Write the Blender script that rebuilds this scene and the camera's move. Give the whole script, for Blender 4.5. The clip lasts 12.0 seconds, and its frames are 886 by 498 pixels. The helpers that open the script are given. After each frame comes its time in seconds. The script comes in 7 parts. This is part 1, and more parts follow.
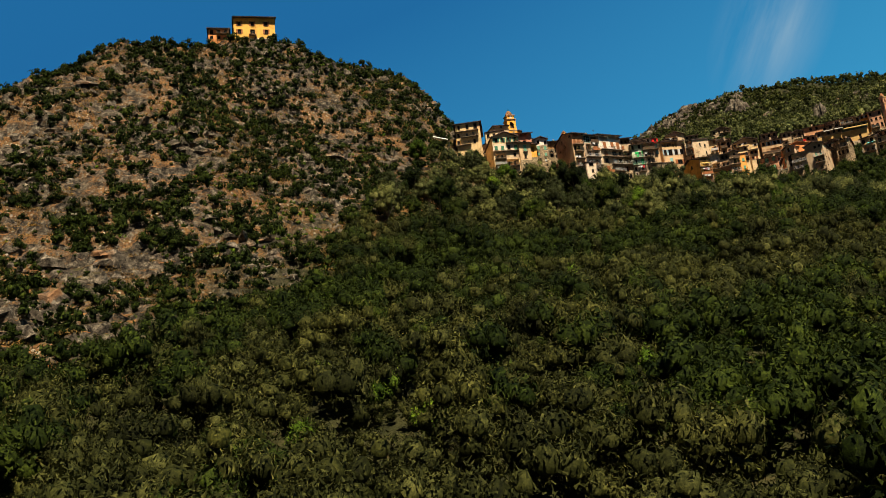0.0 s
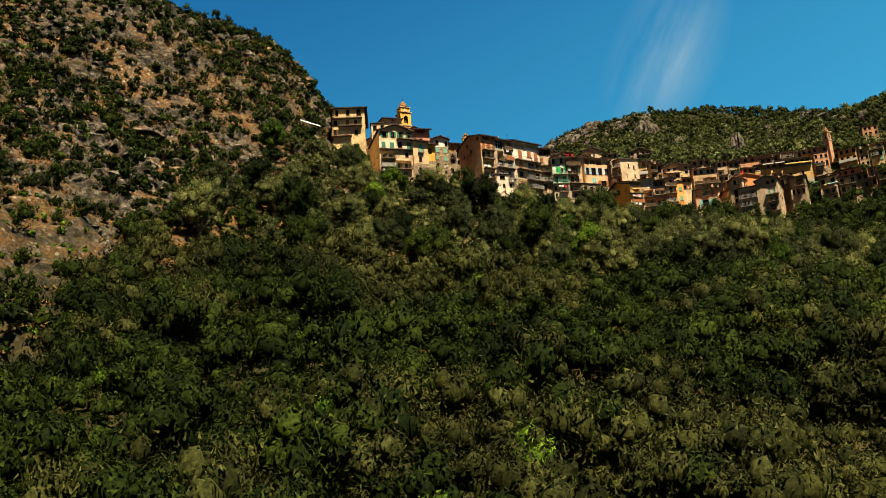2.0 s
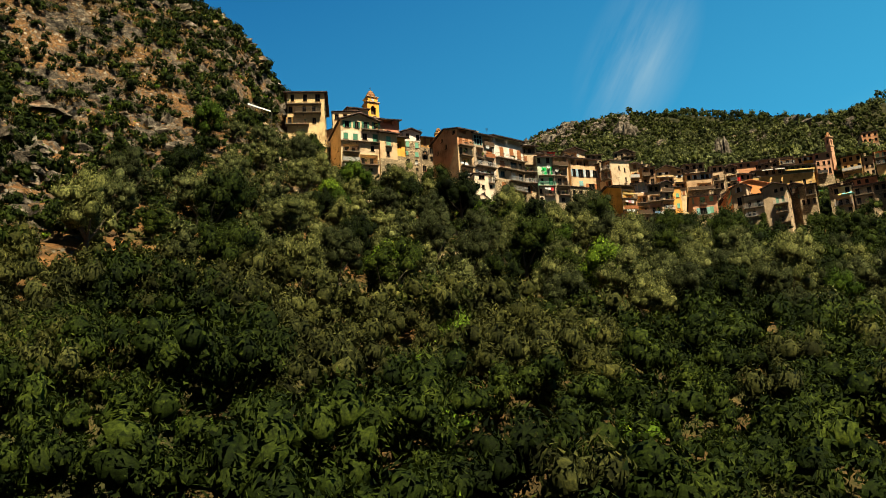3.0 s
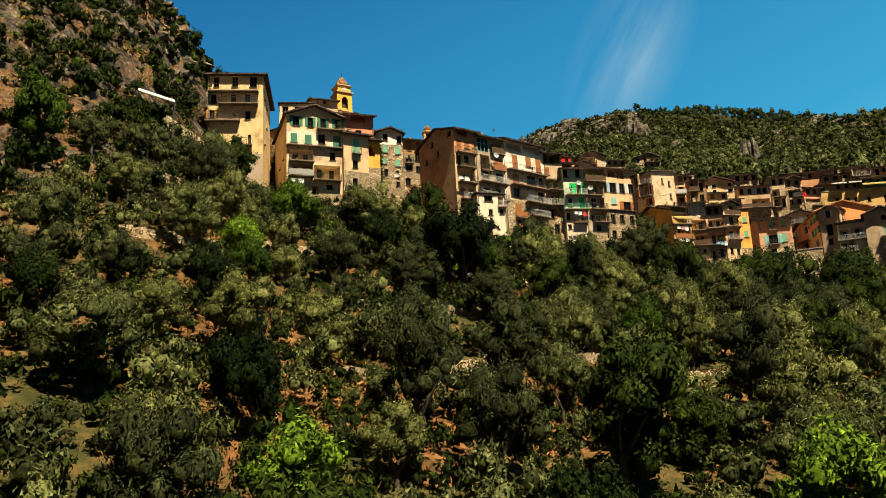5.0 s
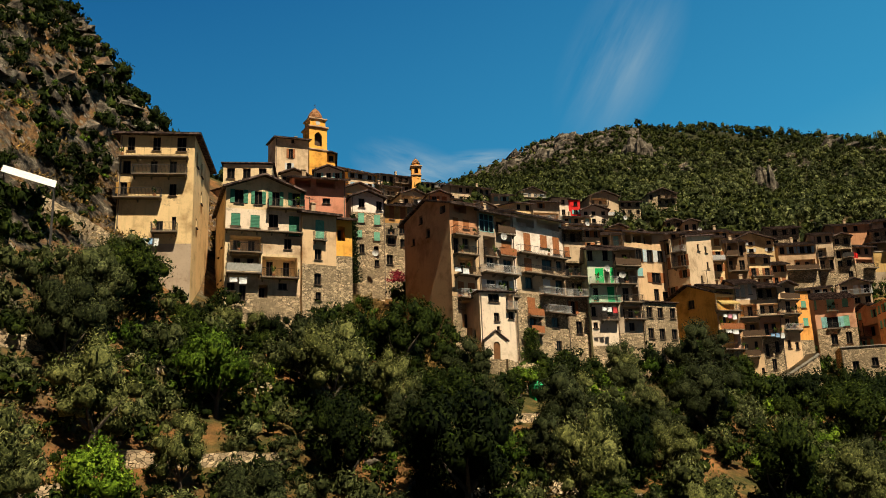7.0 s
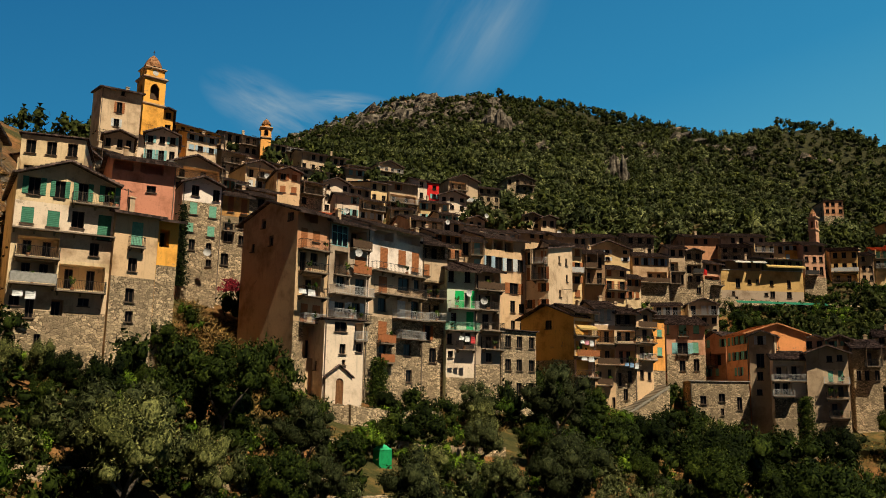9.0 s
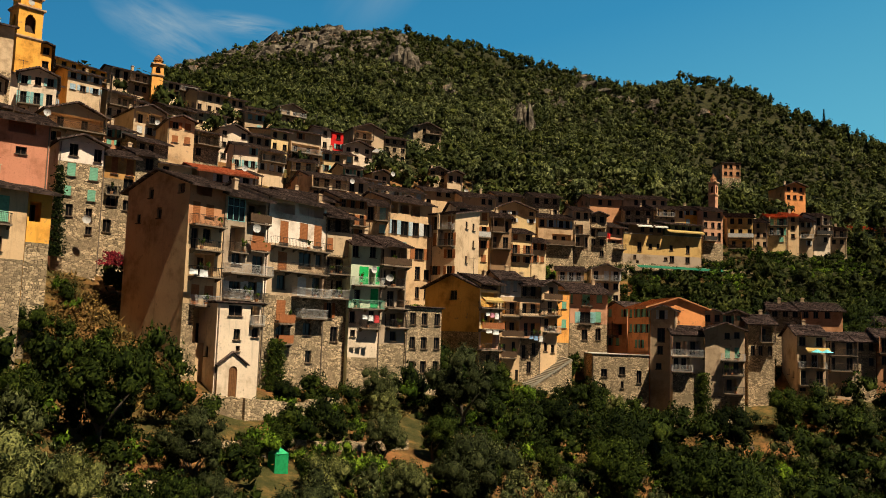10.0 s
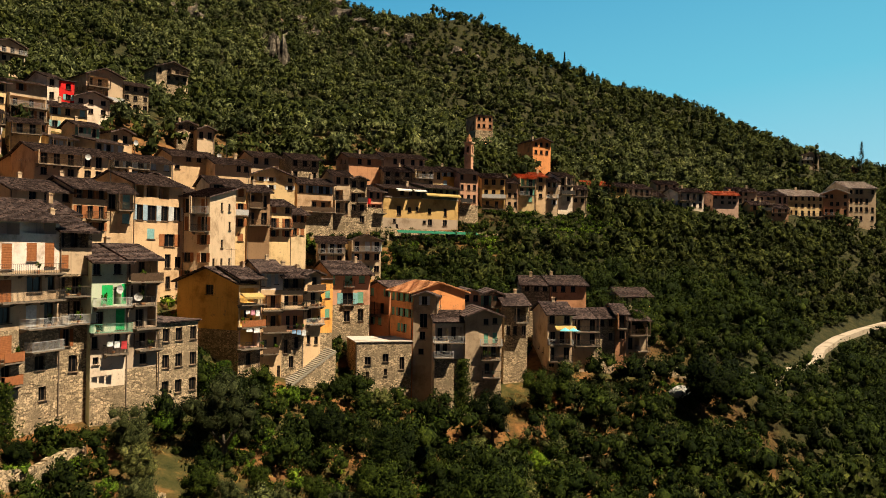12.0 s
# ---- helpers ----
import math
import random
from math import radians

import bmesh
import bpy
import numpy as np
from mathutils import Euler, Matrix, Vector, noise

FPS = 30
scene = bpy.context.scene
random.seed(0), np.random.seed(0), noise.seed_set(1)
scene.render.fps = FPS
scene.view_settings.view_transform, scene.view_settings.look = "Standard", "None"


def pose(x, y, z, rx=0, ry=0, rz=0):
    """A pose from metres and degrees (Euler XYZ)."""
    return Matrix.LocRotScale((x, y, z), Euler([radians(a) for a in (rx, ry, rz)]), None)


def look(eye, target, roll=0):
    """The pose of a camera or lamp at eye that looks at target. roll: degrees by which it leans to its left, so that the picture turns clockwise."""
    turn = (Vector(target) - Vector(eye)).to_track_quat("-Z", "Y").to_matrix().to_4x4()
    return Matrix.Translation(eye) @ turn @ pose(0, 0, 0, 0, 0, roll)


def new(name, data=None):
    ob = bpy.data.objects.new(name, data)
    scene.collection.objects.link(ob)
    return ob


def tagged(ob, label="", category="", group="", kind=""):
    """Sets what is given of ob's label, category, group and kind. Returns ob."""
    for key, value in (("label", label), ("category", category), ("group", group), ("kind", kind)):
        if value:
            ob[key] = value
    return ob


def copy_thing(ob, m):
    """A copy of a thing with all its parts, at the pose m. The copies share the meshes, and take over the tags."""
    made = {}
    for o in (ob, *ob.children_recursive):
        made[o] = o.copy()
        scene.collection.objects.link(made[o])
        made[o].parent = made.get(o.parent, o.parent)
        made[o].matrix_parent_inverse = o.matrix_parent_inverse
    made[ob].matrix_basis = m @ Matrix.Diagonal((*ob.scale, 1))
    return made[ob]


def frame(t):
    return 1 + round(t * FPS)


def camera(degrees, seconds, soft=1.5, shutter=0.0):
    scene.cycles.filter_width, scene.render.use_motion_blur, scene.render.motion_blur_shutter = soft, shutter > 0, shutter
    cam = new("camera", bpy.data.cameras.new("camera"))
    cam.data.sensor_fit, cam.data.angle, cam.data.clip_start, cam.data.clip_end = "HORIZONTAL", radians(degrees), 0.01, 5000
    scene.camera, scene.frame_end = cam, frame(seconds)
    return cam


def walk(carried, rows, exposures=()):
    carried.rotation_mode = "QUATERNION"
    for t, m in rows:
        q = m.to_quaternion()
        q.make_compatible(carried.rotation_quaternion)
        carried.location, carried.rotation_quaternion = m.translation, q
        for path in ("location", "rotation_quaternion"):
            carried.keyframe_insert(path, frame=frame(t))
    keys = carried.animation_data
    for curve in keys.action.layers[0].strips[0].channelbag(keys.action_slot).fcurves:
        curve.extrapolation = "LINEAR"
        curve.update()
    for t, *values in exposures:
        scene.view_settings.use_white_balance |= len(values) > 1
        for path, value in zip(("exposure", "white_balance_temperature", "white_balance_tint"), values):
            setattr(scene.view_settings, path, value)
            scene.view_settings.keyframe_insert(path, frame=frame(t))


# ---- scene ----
cam = camera(55.25, 12.0, soft=0.8)
PATH = [
    (0, (4.03, -181.34, -88.38), (0.631, -162.360, -83.058), -6.51),
    (0.5, (1.78, -163.65, -81.68), (-0.630, -144.499, -76.452), -5.55),
    (1, (0.37, -147.04, -75.19), (-1.398, -127.799, -70.007), -4.91),
    (1.5, (0.02, -133.28, -69.74), (-1.125, -113.982, -64.605), -4.22),
    (2, (-0.76, -122.97, -65.98), (-1.421, -103.637, -60.905), -3.76),
    (2.5, (-1.24, -111.42, -62.03), (-1.492, -92.075, -56.963), -3.32),
    (3, (-1.86, -97.32, -56.83), (-1.750, -77.954, -51.835), -3.03),
    (3.2, (-2.18, -91.87, -54.16), (-1.920, -72.481, -49.239), -3.03),
    (4.8, (-1.69, -51.25, -37.72), (-1.283, -31.869, -32.802), -2.92),
    (5, (-1.54, -46.51, -34.86), (-1.137, -27.112, -29.989), -2.74),
    (5.5, (-1.22, -37.64, -28.91), (-0.792, -18.242, -24.059), -2.57),
    (6, (-1.14, -31.05, -23.59), (-0.728, -11.637, -18.800), -2.56),
    (6.5, (-1.06, -24.74, -18.11), (-0.620, -5.326, -13.343), -2.45),
    (6.7, (-0.86, -22.37, -16.24), (-0.371, -2.967, -11.422), -2.35),
    (8.3, (-0.93, -12.22, -6.56), (1.972, 7.057, -2.113), 0.05),
    (8.5, (-0.90, -11.40, -5.40), (2.396, 7.877, -1.202), 0.30),
    (9, (-0.58, -8.47, -2.93), (3.745, 10.737, 0.588), 1.08),
    (9.5, (-0.42, -6.50, -0.21), (5.014, 12.548, 2.551), 1.50),
    (10, (-0.30, -4.06, 2.69), (6.383, 14.682, 4.702), 1.98),
    (10.5, (0.15, -2.07, 5.41), (8.107, 16.232, 6.740), 2.15),
    (11, (0.19, -0.88, 7.96), (9.448, 16.839, 8.596), 1.74),
    (11.5, (-0.00, -0.31, 11.00), (10.580, 16.658, 11.194), 1.38),
    (12, (-0.12, 0.50, 14.08), (11.776, 16.575, 14.176), 1.01),
]
EXPOSURE = 1.0
walk(cam, [(t, look(eye, target, roll)) for t, eye, target, roll in PATH],
     [(t, EXPOSURE + e, kelvin, tint) for t, e, kelvin, tint in ((0.0, 0.0, 6350, 9), (1.5, 0.1, 6450, 6), (3.0, 0.3, 6500, 3), (5.5, 0.24, 6450, 3), (6.5, 0.0, 6350, 6), (8.5, -0.37, 6200, 8), (9.5, -0.32, 6300, 9), (10.5, -0.1, 6500, 10), (12.0, 0.02, 6500, 11))])

# ---- world and sun ----
SUN_AZ, SUN_EL = 151.0, 61.0   # bearing clockwise from +y, elevation
world = bpy.data.worlds.new("world")
scene.world = world
world.use_nodes = True
wn = world.node_tree
sky = wn.nodes.new("ShaderNodeTexSky")
sky.sky_type, sky.sun_disc = "NISHITA", False
sky.sun_elevation, sky.sun_rotation = radians(SUN_EL), radians(SUN_AZ)
sky.altitude, sky.air_density, sky.dust_density, sky.ozone_density = 900, 0.25, 0.0, 2.0
wn.links.new(sky.outputs["Color"], wn.nodes["Background"].inputs["Color"])
wn.nodes["Background"].inputs["Strength"].default_value = 0.013
sun = new("sun", bpy.data.lights.new("sun", "SUN"))
sun.data.energy, sun.data.angle, sun.data.color = 5.0, radians(0.53), (1.0, 0.86, 0.64)
sa, se = radians(SUN_AZ), radians(SUN_EL)
sun.matrix_world = look((0, 0, 300), (-300 * math.sin(sa) * math.cos(se), -300 * math.cos(sa) * math.cos(se), 300 - 300 * math.sin(se)))


# ---- materials ----
class Nodes:
    """A short way to write a node material."""

    def __init__(self, name):
        self.mat = bpy.data.materials.new(name)
        self.mat.use_nodes = True
        self.t = self.mat.node_tree
        self.bsdf = self.t.nodes["Principled BSDF"]
        self.bsdf.inputs["Specular IOR Level"].default_value = 0.12
        self.geo = self.add("ShaderNodeNewGeometry").outputs["Position"]

    def add(self, kind):
        return self.t.nodes.new(kind)

    def noise(self, scale, detail=5.0, rough=0.6, vec=None):
        n = self.add("ShaderNodeTexNoise")
        n.inputs["Scale"].default_value, n.inputs["Detail"].default_value, n.inputs["Roughness"].default_value = scale, detail, rough
        self.t.links.new(vec or self.geo, n.inputs["Vector"])
        return n.outputs["Fac"]

    def ramp(self, fac, stops):
        n = self.add("ShaderNodeValToRGB")
        e = n.color_ramp.elements
        while len(e) < len(stops):
            e.new(0.5)
        for el, (p, c) in zip(e, stops):
            el.position, el.color = p, (*c, 1) if len(c) == 3 else c
        self.t.links.new(fac, n.inputs["Fac"])
        return n.outputs["Color"]

    def value(self, fac, lo, hi):
        n = self.add("ShaderNodeMapRange")
        n.inputs["From Min"].default_value, n.inputs["From Max"].default_value = lo, hi
        self.t.links.new(fac, n.inputs["Value"])
        return n.outputs["Result"]

    def mix(self, fac, a, b, kind="MIX"):
        n = self.add("ShaderNodeMix")
        n.data_type, n.blend_type = "RGBA", kind
        for key, v in ((0, fac), (6, a), (7, b)):
            if isinstance(v, (int, float)):
                n.inputs[key].default_value = v
            elif isinstance(v, tuple):
                n.inputs[key].default_value = (*v, 1)
            else:
                self.t.links.new(v, n.inputs[key])
        return n.outputs[2]

    def done(self, col, rough=0.85, bump=None, strength=0.4, dist=0.05):
        self.t.links.new(col, self.bsdf.inputs["Base Color"])
        self.bsdf.inputs["Roughness"].default_value = rough
        if bump is not None:
            b = self.add("ShaderNodeBump")
            b.inputs["Strength"].default_value, b.inputs["Distance"].default_value = strength, dist
            self.t.links.new(bump, b.inputs["Height"])
            self.t.links.new(b.outputs["Normal"], self.bsdf.inputs["Normal"])
        return self.mat


def plaster(name, col):
    k = Nodes("plaster_" + name)
    dark, light = tuple(c * f for c, f in zip(col, (0.5, 0.44, 0.38))), tuple(min(0.85, c * 1.15) for c in col)
    big = k.ramp(k.noise(0.35, 6, 0.65), [(0.3, dark), (0.48, col), (0.75, light)])
    sep = k.add("ShaderNodeMapping")
    sep.inputs["Scale"].default_value = (2.2, 2.2, 0.22)
    k.t.links.new(k.geo, sep.inputs["Vector"])
    streak = k.value(k.noise(1.0, 5, 0.65, sep.outputs["Vector"]), 0.55, 0.9)
    c = k.mix(streak, big, tuple(v * 0.5 for v in col))
    patch = k.value(k.noise(0.8, 8, 0.75), 0.6, 0.66)
    c = k.mix(patch, c, tuple(0.35 * v + w for v, w in zip(col, (0.14, 0.1, 0.065))))
    fine = k.noise(6.0, 5, 0.7)
    c = k.mix(k.value(fine, 0.55, 0.8), c, tuple(v * 0.65 for v in col))
    return k.done(c, 0.9, fine, 0.5, 0.04)


def stone(name, base=(0.3, 0.245, 0.18), scale=2.6, gap=(0.1, 0.08, 0.06)):
    k = Nodes(name)
    mp = k.add("ShaderNodeMapping")
    mp.inputs["Scale"].default_value = (1, 1, 1.7)
    k.t.links.new(k.geo, mp.inputs["Vector"])
    v = k.add("ShaderNodeTexVoronoi")
    v.inputs["Scale"].default_value = scale
    k.t.links.new(mp.outputs["Vector"], v.inputs["Vector"])
    e = k.add("ShaderNodeTexVoronoi")
    e.feature = "DISTANCE_TO_EDGE"
    e.inputs["Scale"].default_value = scale
    k.t.links.new(mp.outputs["Vector"], e.inputs["Vector"])
    hue = k.add("ShaderNodeSeparateColor")
    k.t.links.new(v.outputs["Color"], hue.inputs["Color"])
    c = k.ramp(hue.outputs["Red"], [(0.0, tuple(b * 0.45 for b in base)), (0.5, base), (1.0, tuple(min(1, b * 1.6) for b in base))])
    edge = k.value(e.outputs["Distance"], 0.0, 0.09)
    c = k.mix(edge, gap, c)
    c = k.mix(k.value(k.noise(0.4), 0.45, 0.7), c, tuple(b * 0.5 for b in base))
    return k.done(c, 0.95, edge, 0.8, 0.08)


def tiles(name, a, b, c):
    k = Nodes(name)
    wave = k.add("ShaderNodeTexVoronoi")
    wave.inputs["Scale"].default_value = 3.4
    k.t.links.new(k.geo, wave.inputs["Vector"])
    s = k.add("ShaderNodeSeparateColor")
    k.t.links.new(wave.outputs["Color"], s.inputs["Color"])
    col = k.ramp(s.outputs["Red"], [(0.0, a), (0.45, b), (1.0, c)])
    col = k.mix(k.value(k.noise(0.5), 0.45, 0.75), col, tuple(v * 0.55 for v in b))
    return k.done(col, 0.9, s.outputs["Green"], 0.7, 0.06)


def plain(name, col, rough=0.7, metal=0.0, var=0.35):
    k = Nodes(name)
    c = k.ramp(k.noise(4.0), [(0.3, tuple(v * (1 - var) for v in col)), (0.7, col)])
    k.bsdf.inputs["Metallic"].default_value = metal
    return k.done(c, rough)


WALLS = {
    "yellow": ((0.57, 0.45, 0.25), "ochre-yellow plastered"), "cream": ((0.55, 0.46, 0.3), "cream plastered"), "beige": ((0.5, 0.38, 0.24), "weathered beige plastered"),
    "yolk": ((0.66, 0.36, 0.07), "bright yolk-yellow"), "salmon": ((0.46, 0.22, 0.15), "salmon-pink plastered"), "stonewhite": ((0.62, 0.56, 0.48), "rough stone and whitewashed"),
    "stone": ((0.36, 0.27, 0.18), "bare rubble-stone"), "tan": ((0.44, 0.34, 0.215), "tan-brown plastered"), "grey": ((0.33, 0.28, 0.22), "grey plastered"), "white": ((0.58, 0.52, 0.43), "off-white plastered"),
    "whiteh": ((0.66, 0.62, 0.58), "whitewashed"), "mintw": ((0.42, 0.52, 0.42), "pale mint-green plastered"), "beigel": ((0.5, 0.41, 0.29), "light beige plastered"), "brownd": ((0.22, 0.15, 0.09), "dark brown timbered"),
    "mustard": ((0.58, 0.37, 0.1), "mustard-brown plastered"), "orange": ((0.7, 0.36, 0.1), "warm orange plastered"), "rose": ((0.45, 0.27, 0.18), "faded rose plastered"), "terra": ((0.42, 0.23, 0.13), "terracotta plastered"),
    "orangew": ((0.62, 0.28, 0.11), "burnt-orange plastered"), "greyb": ((0.42, 0.34, 0.24), "grey-brown weathered"), "yellowd": ((0.45, 0.32, 0.13), "dull yellow plastered"), "greend": ((0.1, 0.13, 0.09), "dark green glazed"),
    "beiged": ((0.42, 0.31, 0.2), "dingy beige plastered"), "pinkl": ((0.5, 0.36, 0.29), "pale pink plastered"), "red": ((0.5, 0.02, 0.02), "vivid red painted"),
    "yolkl": ((0.66, 0.4, 0.1), "warm yellow plastered"), "ochrew": ((0.42, 0.25, 0.09), "ochre painted"), "greenv": ((0.015, 0.4, 0.11), "vivid green painted"),
}


def sunned(c):
    """A wall colour, lightened and warmed, kept below white paint."""
    c = [v * k for v, k in zip(c, (1.18, 1.04, 0.92))]
    f = min(1.0, 0.82 / max(c))
    return tuple(v * f for v in c)


WALL_MAT = {n: plaster(n, sunned(c)) for n, (c, _) in WALLS.items()}
M_STONE = stone("rubble_stone", (0.43, 0.315, 0.19), 3.0, (0.05, 0.034, 0.02))
WALL_MAT["stone"] = M_STONE
M_ROOF = tiles("old_brown_tiles", (0.022, 0.014, 0.012), (0.065, 0.043, 0.035), (0.17, 0.115, 0.095))
M_ROOF_RED = tiles("red_clay_tiles", (0.3, 0.07, 0.03), (0.42, 0.12, 0.05), (0.5, 0.2, 0.1))
M_ROOF_ORANGE = tiles("orange_clay_tiles", (0.34, 0.14, 0.05), (0.48, 0.2, 0.08), (0.55, 0.28, 0.14))
M_ROOF_RUST = tiles("rusty_brown_tiles", (0.12, 0.05, 0.02), (0.22, 0.1, 0.04), (0.32, 0.16, 0.075))
M_ROOF_PALE = tiles("pale_stone_tiles", (0.24, 0.19, 0.16), (0.42, 0.35, 0.3), (0.55, 0.48, 0.43))
M_CONCRETE = plaster("concrete", (0.42, 0.38, 0.32))
M_STEP = plaster("worn_step", (0.29, 0.25, 0.19))
M_PIPE = plain("drainpipe_metal", (0.2, 0.15, 0.11), 0.6)
M_SLAB = plain("balcony_slab", (0.2, 0.155, 0.11), 0.9)
M_IRON = plain("railing_iron", (0.05, 0.045, 0.04), 0.6)
M_WHITE_METAL = plain("white_railing", (0.55, 0.53, 0.5), 0.6)
M_FRAME = plain("window_frame", (0.09, 0.06, 0.04), 0.7)
M_WOOD = plain("dark_wood", (0.1, 0.06, 0.035), 0.8)
M_RUST, M_TARP = plain("rusty_planter", (0.36, 0.13, 0.05), 0.8), plain("grey_tarpaulin", (0.36, 0.34, 0.3), 0.8)
M_GLASS = plain("window_glass", (0.006, 0.006, 0.006), 0.15, 0.0, 0.1)
M_GLASS.node_tree.nodes["Principled BSDF"].inputs["Specular IOR Level"].default_value = 0.12
SHUTTERS = {n: plain("shutter_" + n, c, 0.7) for n, c in {"green": (0.06, 0.2, 0.12), "mint": (0.18, 0.42, 0.28), "ochre": (0.42, 0.22, 0.05), "orange": (0.5, 0.2, 0.04), "white": (0.6, 0.6, 0.58),
                                                           "brown": (0.34, 0.125, 0.045), "turq": (0.25, 0.48, 0.46), "greenv": (0.02, 0.42, 0.12), "blue": (0.35, 0.47, 0.55)}.items()}


def soil_material():
    k = Nodes("mountain_soil")
    n1, n2, n3 = k.noise(0.06, 8, 0.65), k.noise(0.5, 6, 0.7), k.noise(3.0, 5, 0.7)
    dirt = k.ramp(n2, [(0.3, (0.07, 0.036, 0.015)), (0.5, (0.16, 0.07, 0.022)), (0.72, (0.29, 0.135, 0.046))])
    grass = k.ramp(n2, [(0.3, (0.018, 0.022, 0.005)), (0.5, (0.05, 0.045, 0.012)), (0.72, (0.17, 0.095, 0.03))])
    c = k.mix(k.value(n1, 0.46, 0.56), grass, dirt)
    # loose pale stones on the steep ground
    v = k.add("ShaderNodeTexVoronoi")
    v.inputs["Scale"].default_value = 1.5
    k.t.links.new(k.geo, v.inputs["Vector"])
    shade = k.add("ShaderNodeSeparateColor")
    k.t.links.new(v.outputs["Color"], shade.inputs["Color"])
    pale = k.ramp(shade.outputs["Red"], [(0.0, (0.04, 0.031, 0.022)), (0.5, (0.12, 0.096, 0.068)), (1.0, (0.34, 0.285, 0.215))])
    under = k.ramp(n3, [(0.35, (0.03, 0.017, 0.008)), (0.5, (0.13, 0.066, 0.024)), (0.7, (0.29, 0.15, 0.057))])
    stones = k.mix(k.value(v.outputs["Distance"], 0.42, 0.3), under, pale)
    rock = k.ramp(k.noise(0.8, 10, 0.8), [(0.42, (0.008, 0.006, 0.005)), (0.53, (0.06, 0.048, 0.034)), (0.68, (0.3, 0.25, 0.185))])
    rough = k.mix(k.value(k.noise(0.11, 6, 0.7), 0.48, 0.58), rock, stones)
    up = k.add("ShaderNodeSeparateXYZ")
    k.t.links.new(k.add("ShaderNodeNewGeometry").outputs["Normal"], up.inputs["Vector"])
    steep = k.add("ShaderNodeMath")
    steep.operation = "MULTIPLY_ADD"
    k.t.links.new(n2, steep.inputs[0])
    steep.inputs[1].default_value = 0.35
    k.t.links.new(up.outputs["Z"], steep.inputs[2])
    c = k.mix(k.value(steep.outputs[0], 0.98, 0.78), c, rough)
    c = k.mix(k.value(n3, 0.58, 0.85), c, (0.05, 0.036, 0.02))
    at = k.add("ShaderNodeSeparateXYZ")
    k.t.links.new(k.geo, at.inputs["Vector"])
    # green-brown woodland floor, darkened in colour for the shade under the trees
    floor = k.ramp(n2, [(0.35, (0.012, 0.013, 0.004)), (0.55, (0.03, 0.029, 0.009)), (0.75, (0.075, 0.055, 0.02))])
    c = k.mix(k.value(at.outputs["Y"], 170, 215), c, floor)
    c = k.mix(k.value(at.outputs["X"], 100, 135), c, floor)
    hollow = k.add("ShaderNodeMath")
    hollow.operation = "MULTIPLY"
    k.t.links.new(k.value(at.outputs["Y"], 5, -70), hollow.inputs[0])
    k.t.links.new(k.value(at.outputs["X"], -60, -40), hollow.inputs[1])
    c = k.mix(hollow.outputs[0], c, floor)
    return k.done(c, 0.95, n3, 0.8, 0.25)


def rock_material(name, grain=0.8, stain=(0.26, 0.13, 0.06)):
    k = Nodes(name)
    n = k.noise(grain, 9, 0.75)
    c = k.ramp(n, [(0.38, (0.014, 0.011, 0.008)), (0.52, (0.085, 0.068, 0.049)), (0.68, (0.34, 0.28, 0.21))])
    c = k.mix(k.value(k.noise(0.2), 0.58, 0.7), c, stain)
    return k.done(c, 0.95, n, 1.0, 0.35)


def leaf_material(name, dark, mid, light, per_object=False, grain=4.0):
    """Leaves: a colour for each, a tint for each tree or stretch of wood, and fine noise that paints light clusters and
    shaded gaps between leaves.
    """
    k = Nodes(name)
    g = k.add("ShaderNodeNewGeometry")
    isl = k.ramp(g.outputs["Random Per Island"], [(0.0, dark), (0.55, mid), (1.0, light)])
    tint = k.noise(0.13, 2, 0.5)
    if per_object:
        tint = k.add("ShaderNodeObjectInfo").outputs["Random"]
    lo = k.ramp(tint, [(0.3, (0.42, 0.47, 0.4)), (0.5, (0.95, 1.0, 0.85)), (0.7, (1.5, 1.48, 1.1))])
    c = k.mix(1.0, isl, lo, "MULTIPLY")
    fine = k.noise(grain, 4, 0.7)
    # shade in the gaps between leaves, multiplied into the colour
    c = k.mix(1.0, c, k.ramp(fine, [(0.36, (0.3, 0.33, 0.28)), (0.52, (0.95, 0.95, 0.92)), (0.68, (1.75, 1.65, 1.45))]), "MULTIPLY")
    k.t.links.new(c, k.bsdf.inputs["Base Color"])
    k.bsdf.inputs["Roughness"].default_value = 0.75
    k.bsdf.inputs["Specular IOR Level"].default_value = 0.04
    bump = k.add("ShaderNodeBump")
    bump.inputs["Strength"].default_value, bump.inputs["Distance"].default_value = 0.45, 0.5 / grain
    k.t.links.new(fine, bump.inputs["Height"])
    k.t.links.new(bump.outputs["Normal"], k.bsdf.inputs["Normal"])
    tr = k.add("ShaderNodeBsdfTranslucent")
    k.t.links.new(c, tr.inputs["Color"])
    mx = k.add("ShaderNodeMixShader")
    mx.inputs["Fac"].default_value = 0.14
    k.t.links.new(k.bsdf.outputs["BSDF"], mx.inputs[1])
    k.t.links.new(tr.outputs["BSDF"], mx.inputs[2])
    k.t.links.new(mx.outputs["Shader"], k.t.nodes["Material Output"].inputs["Surface"])
    return k.mat


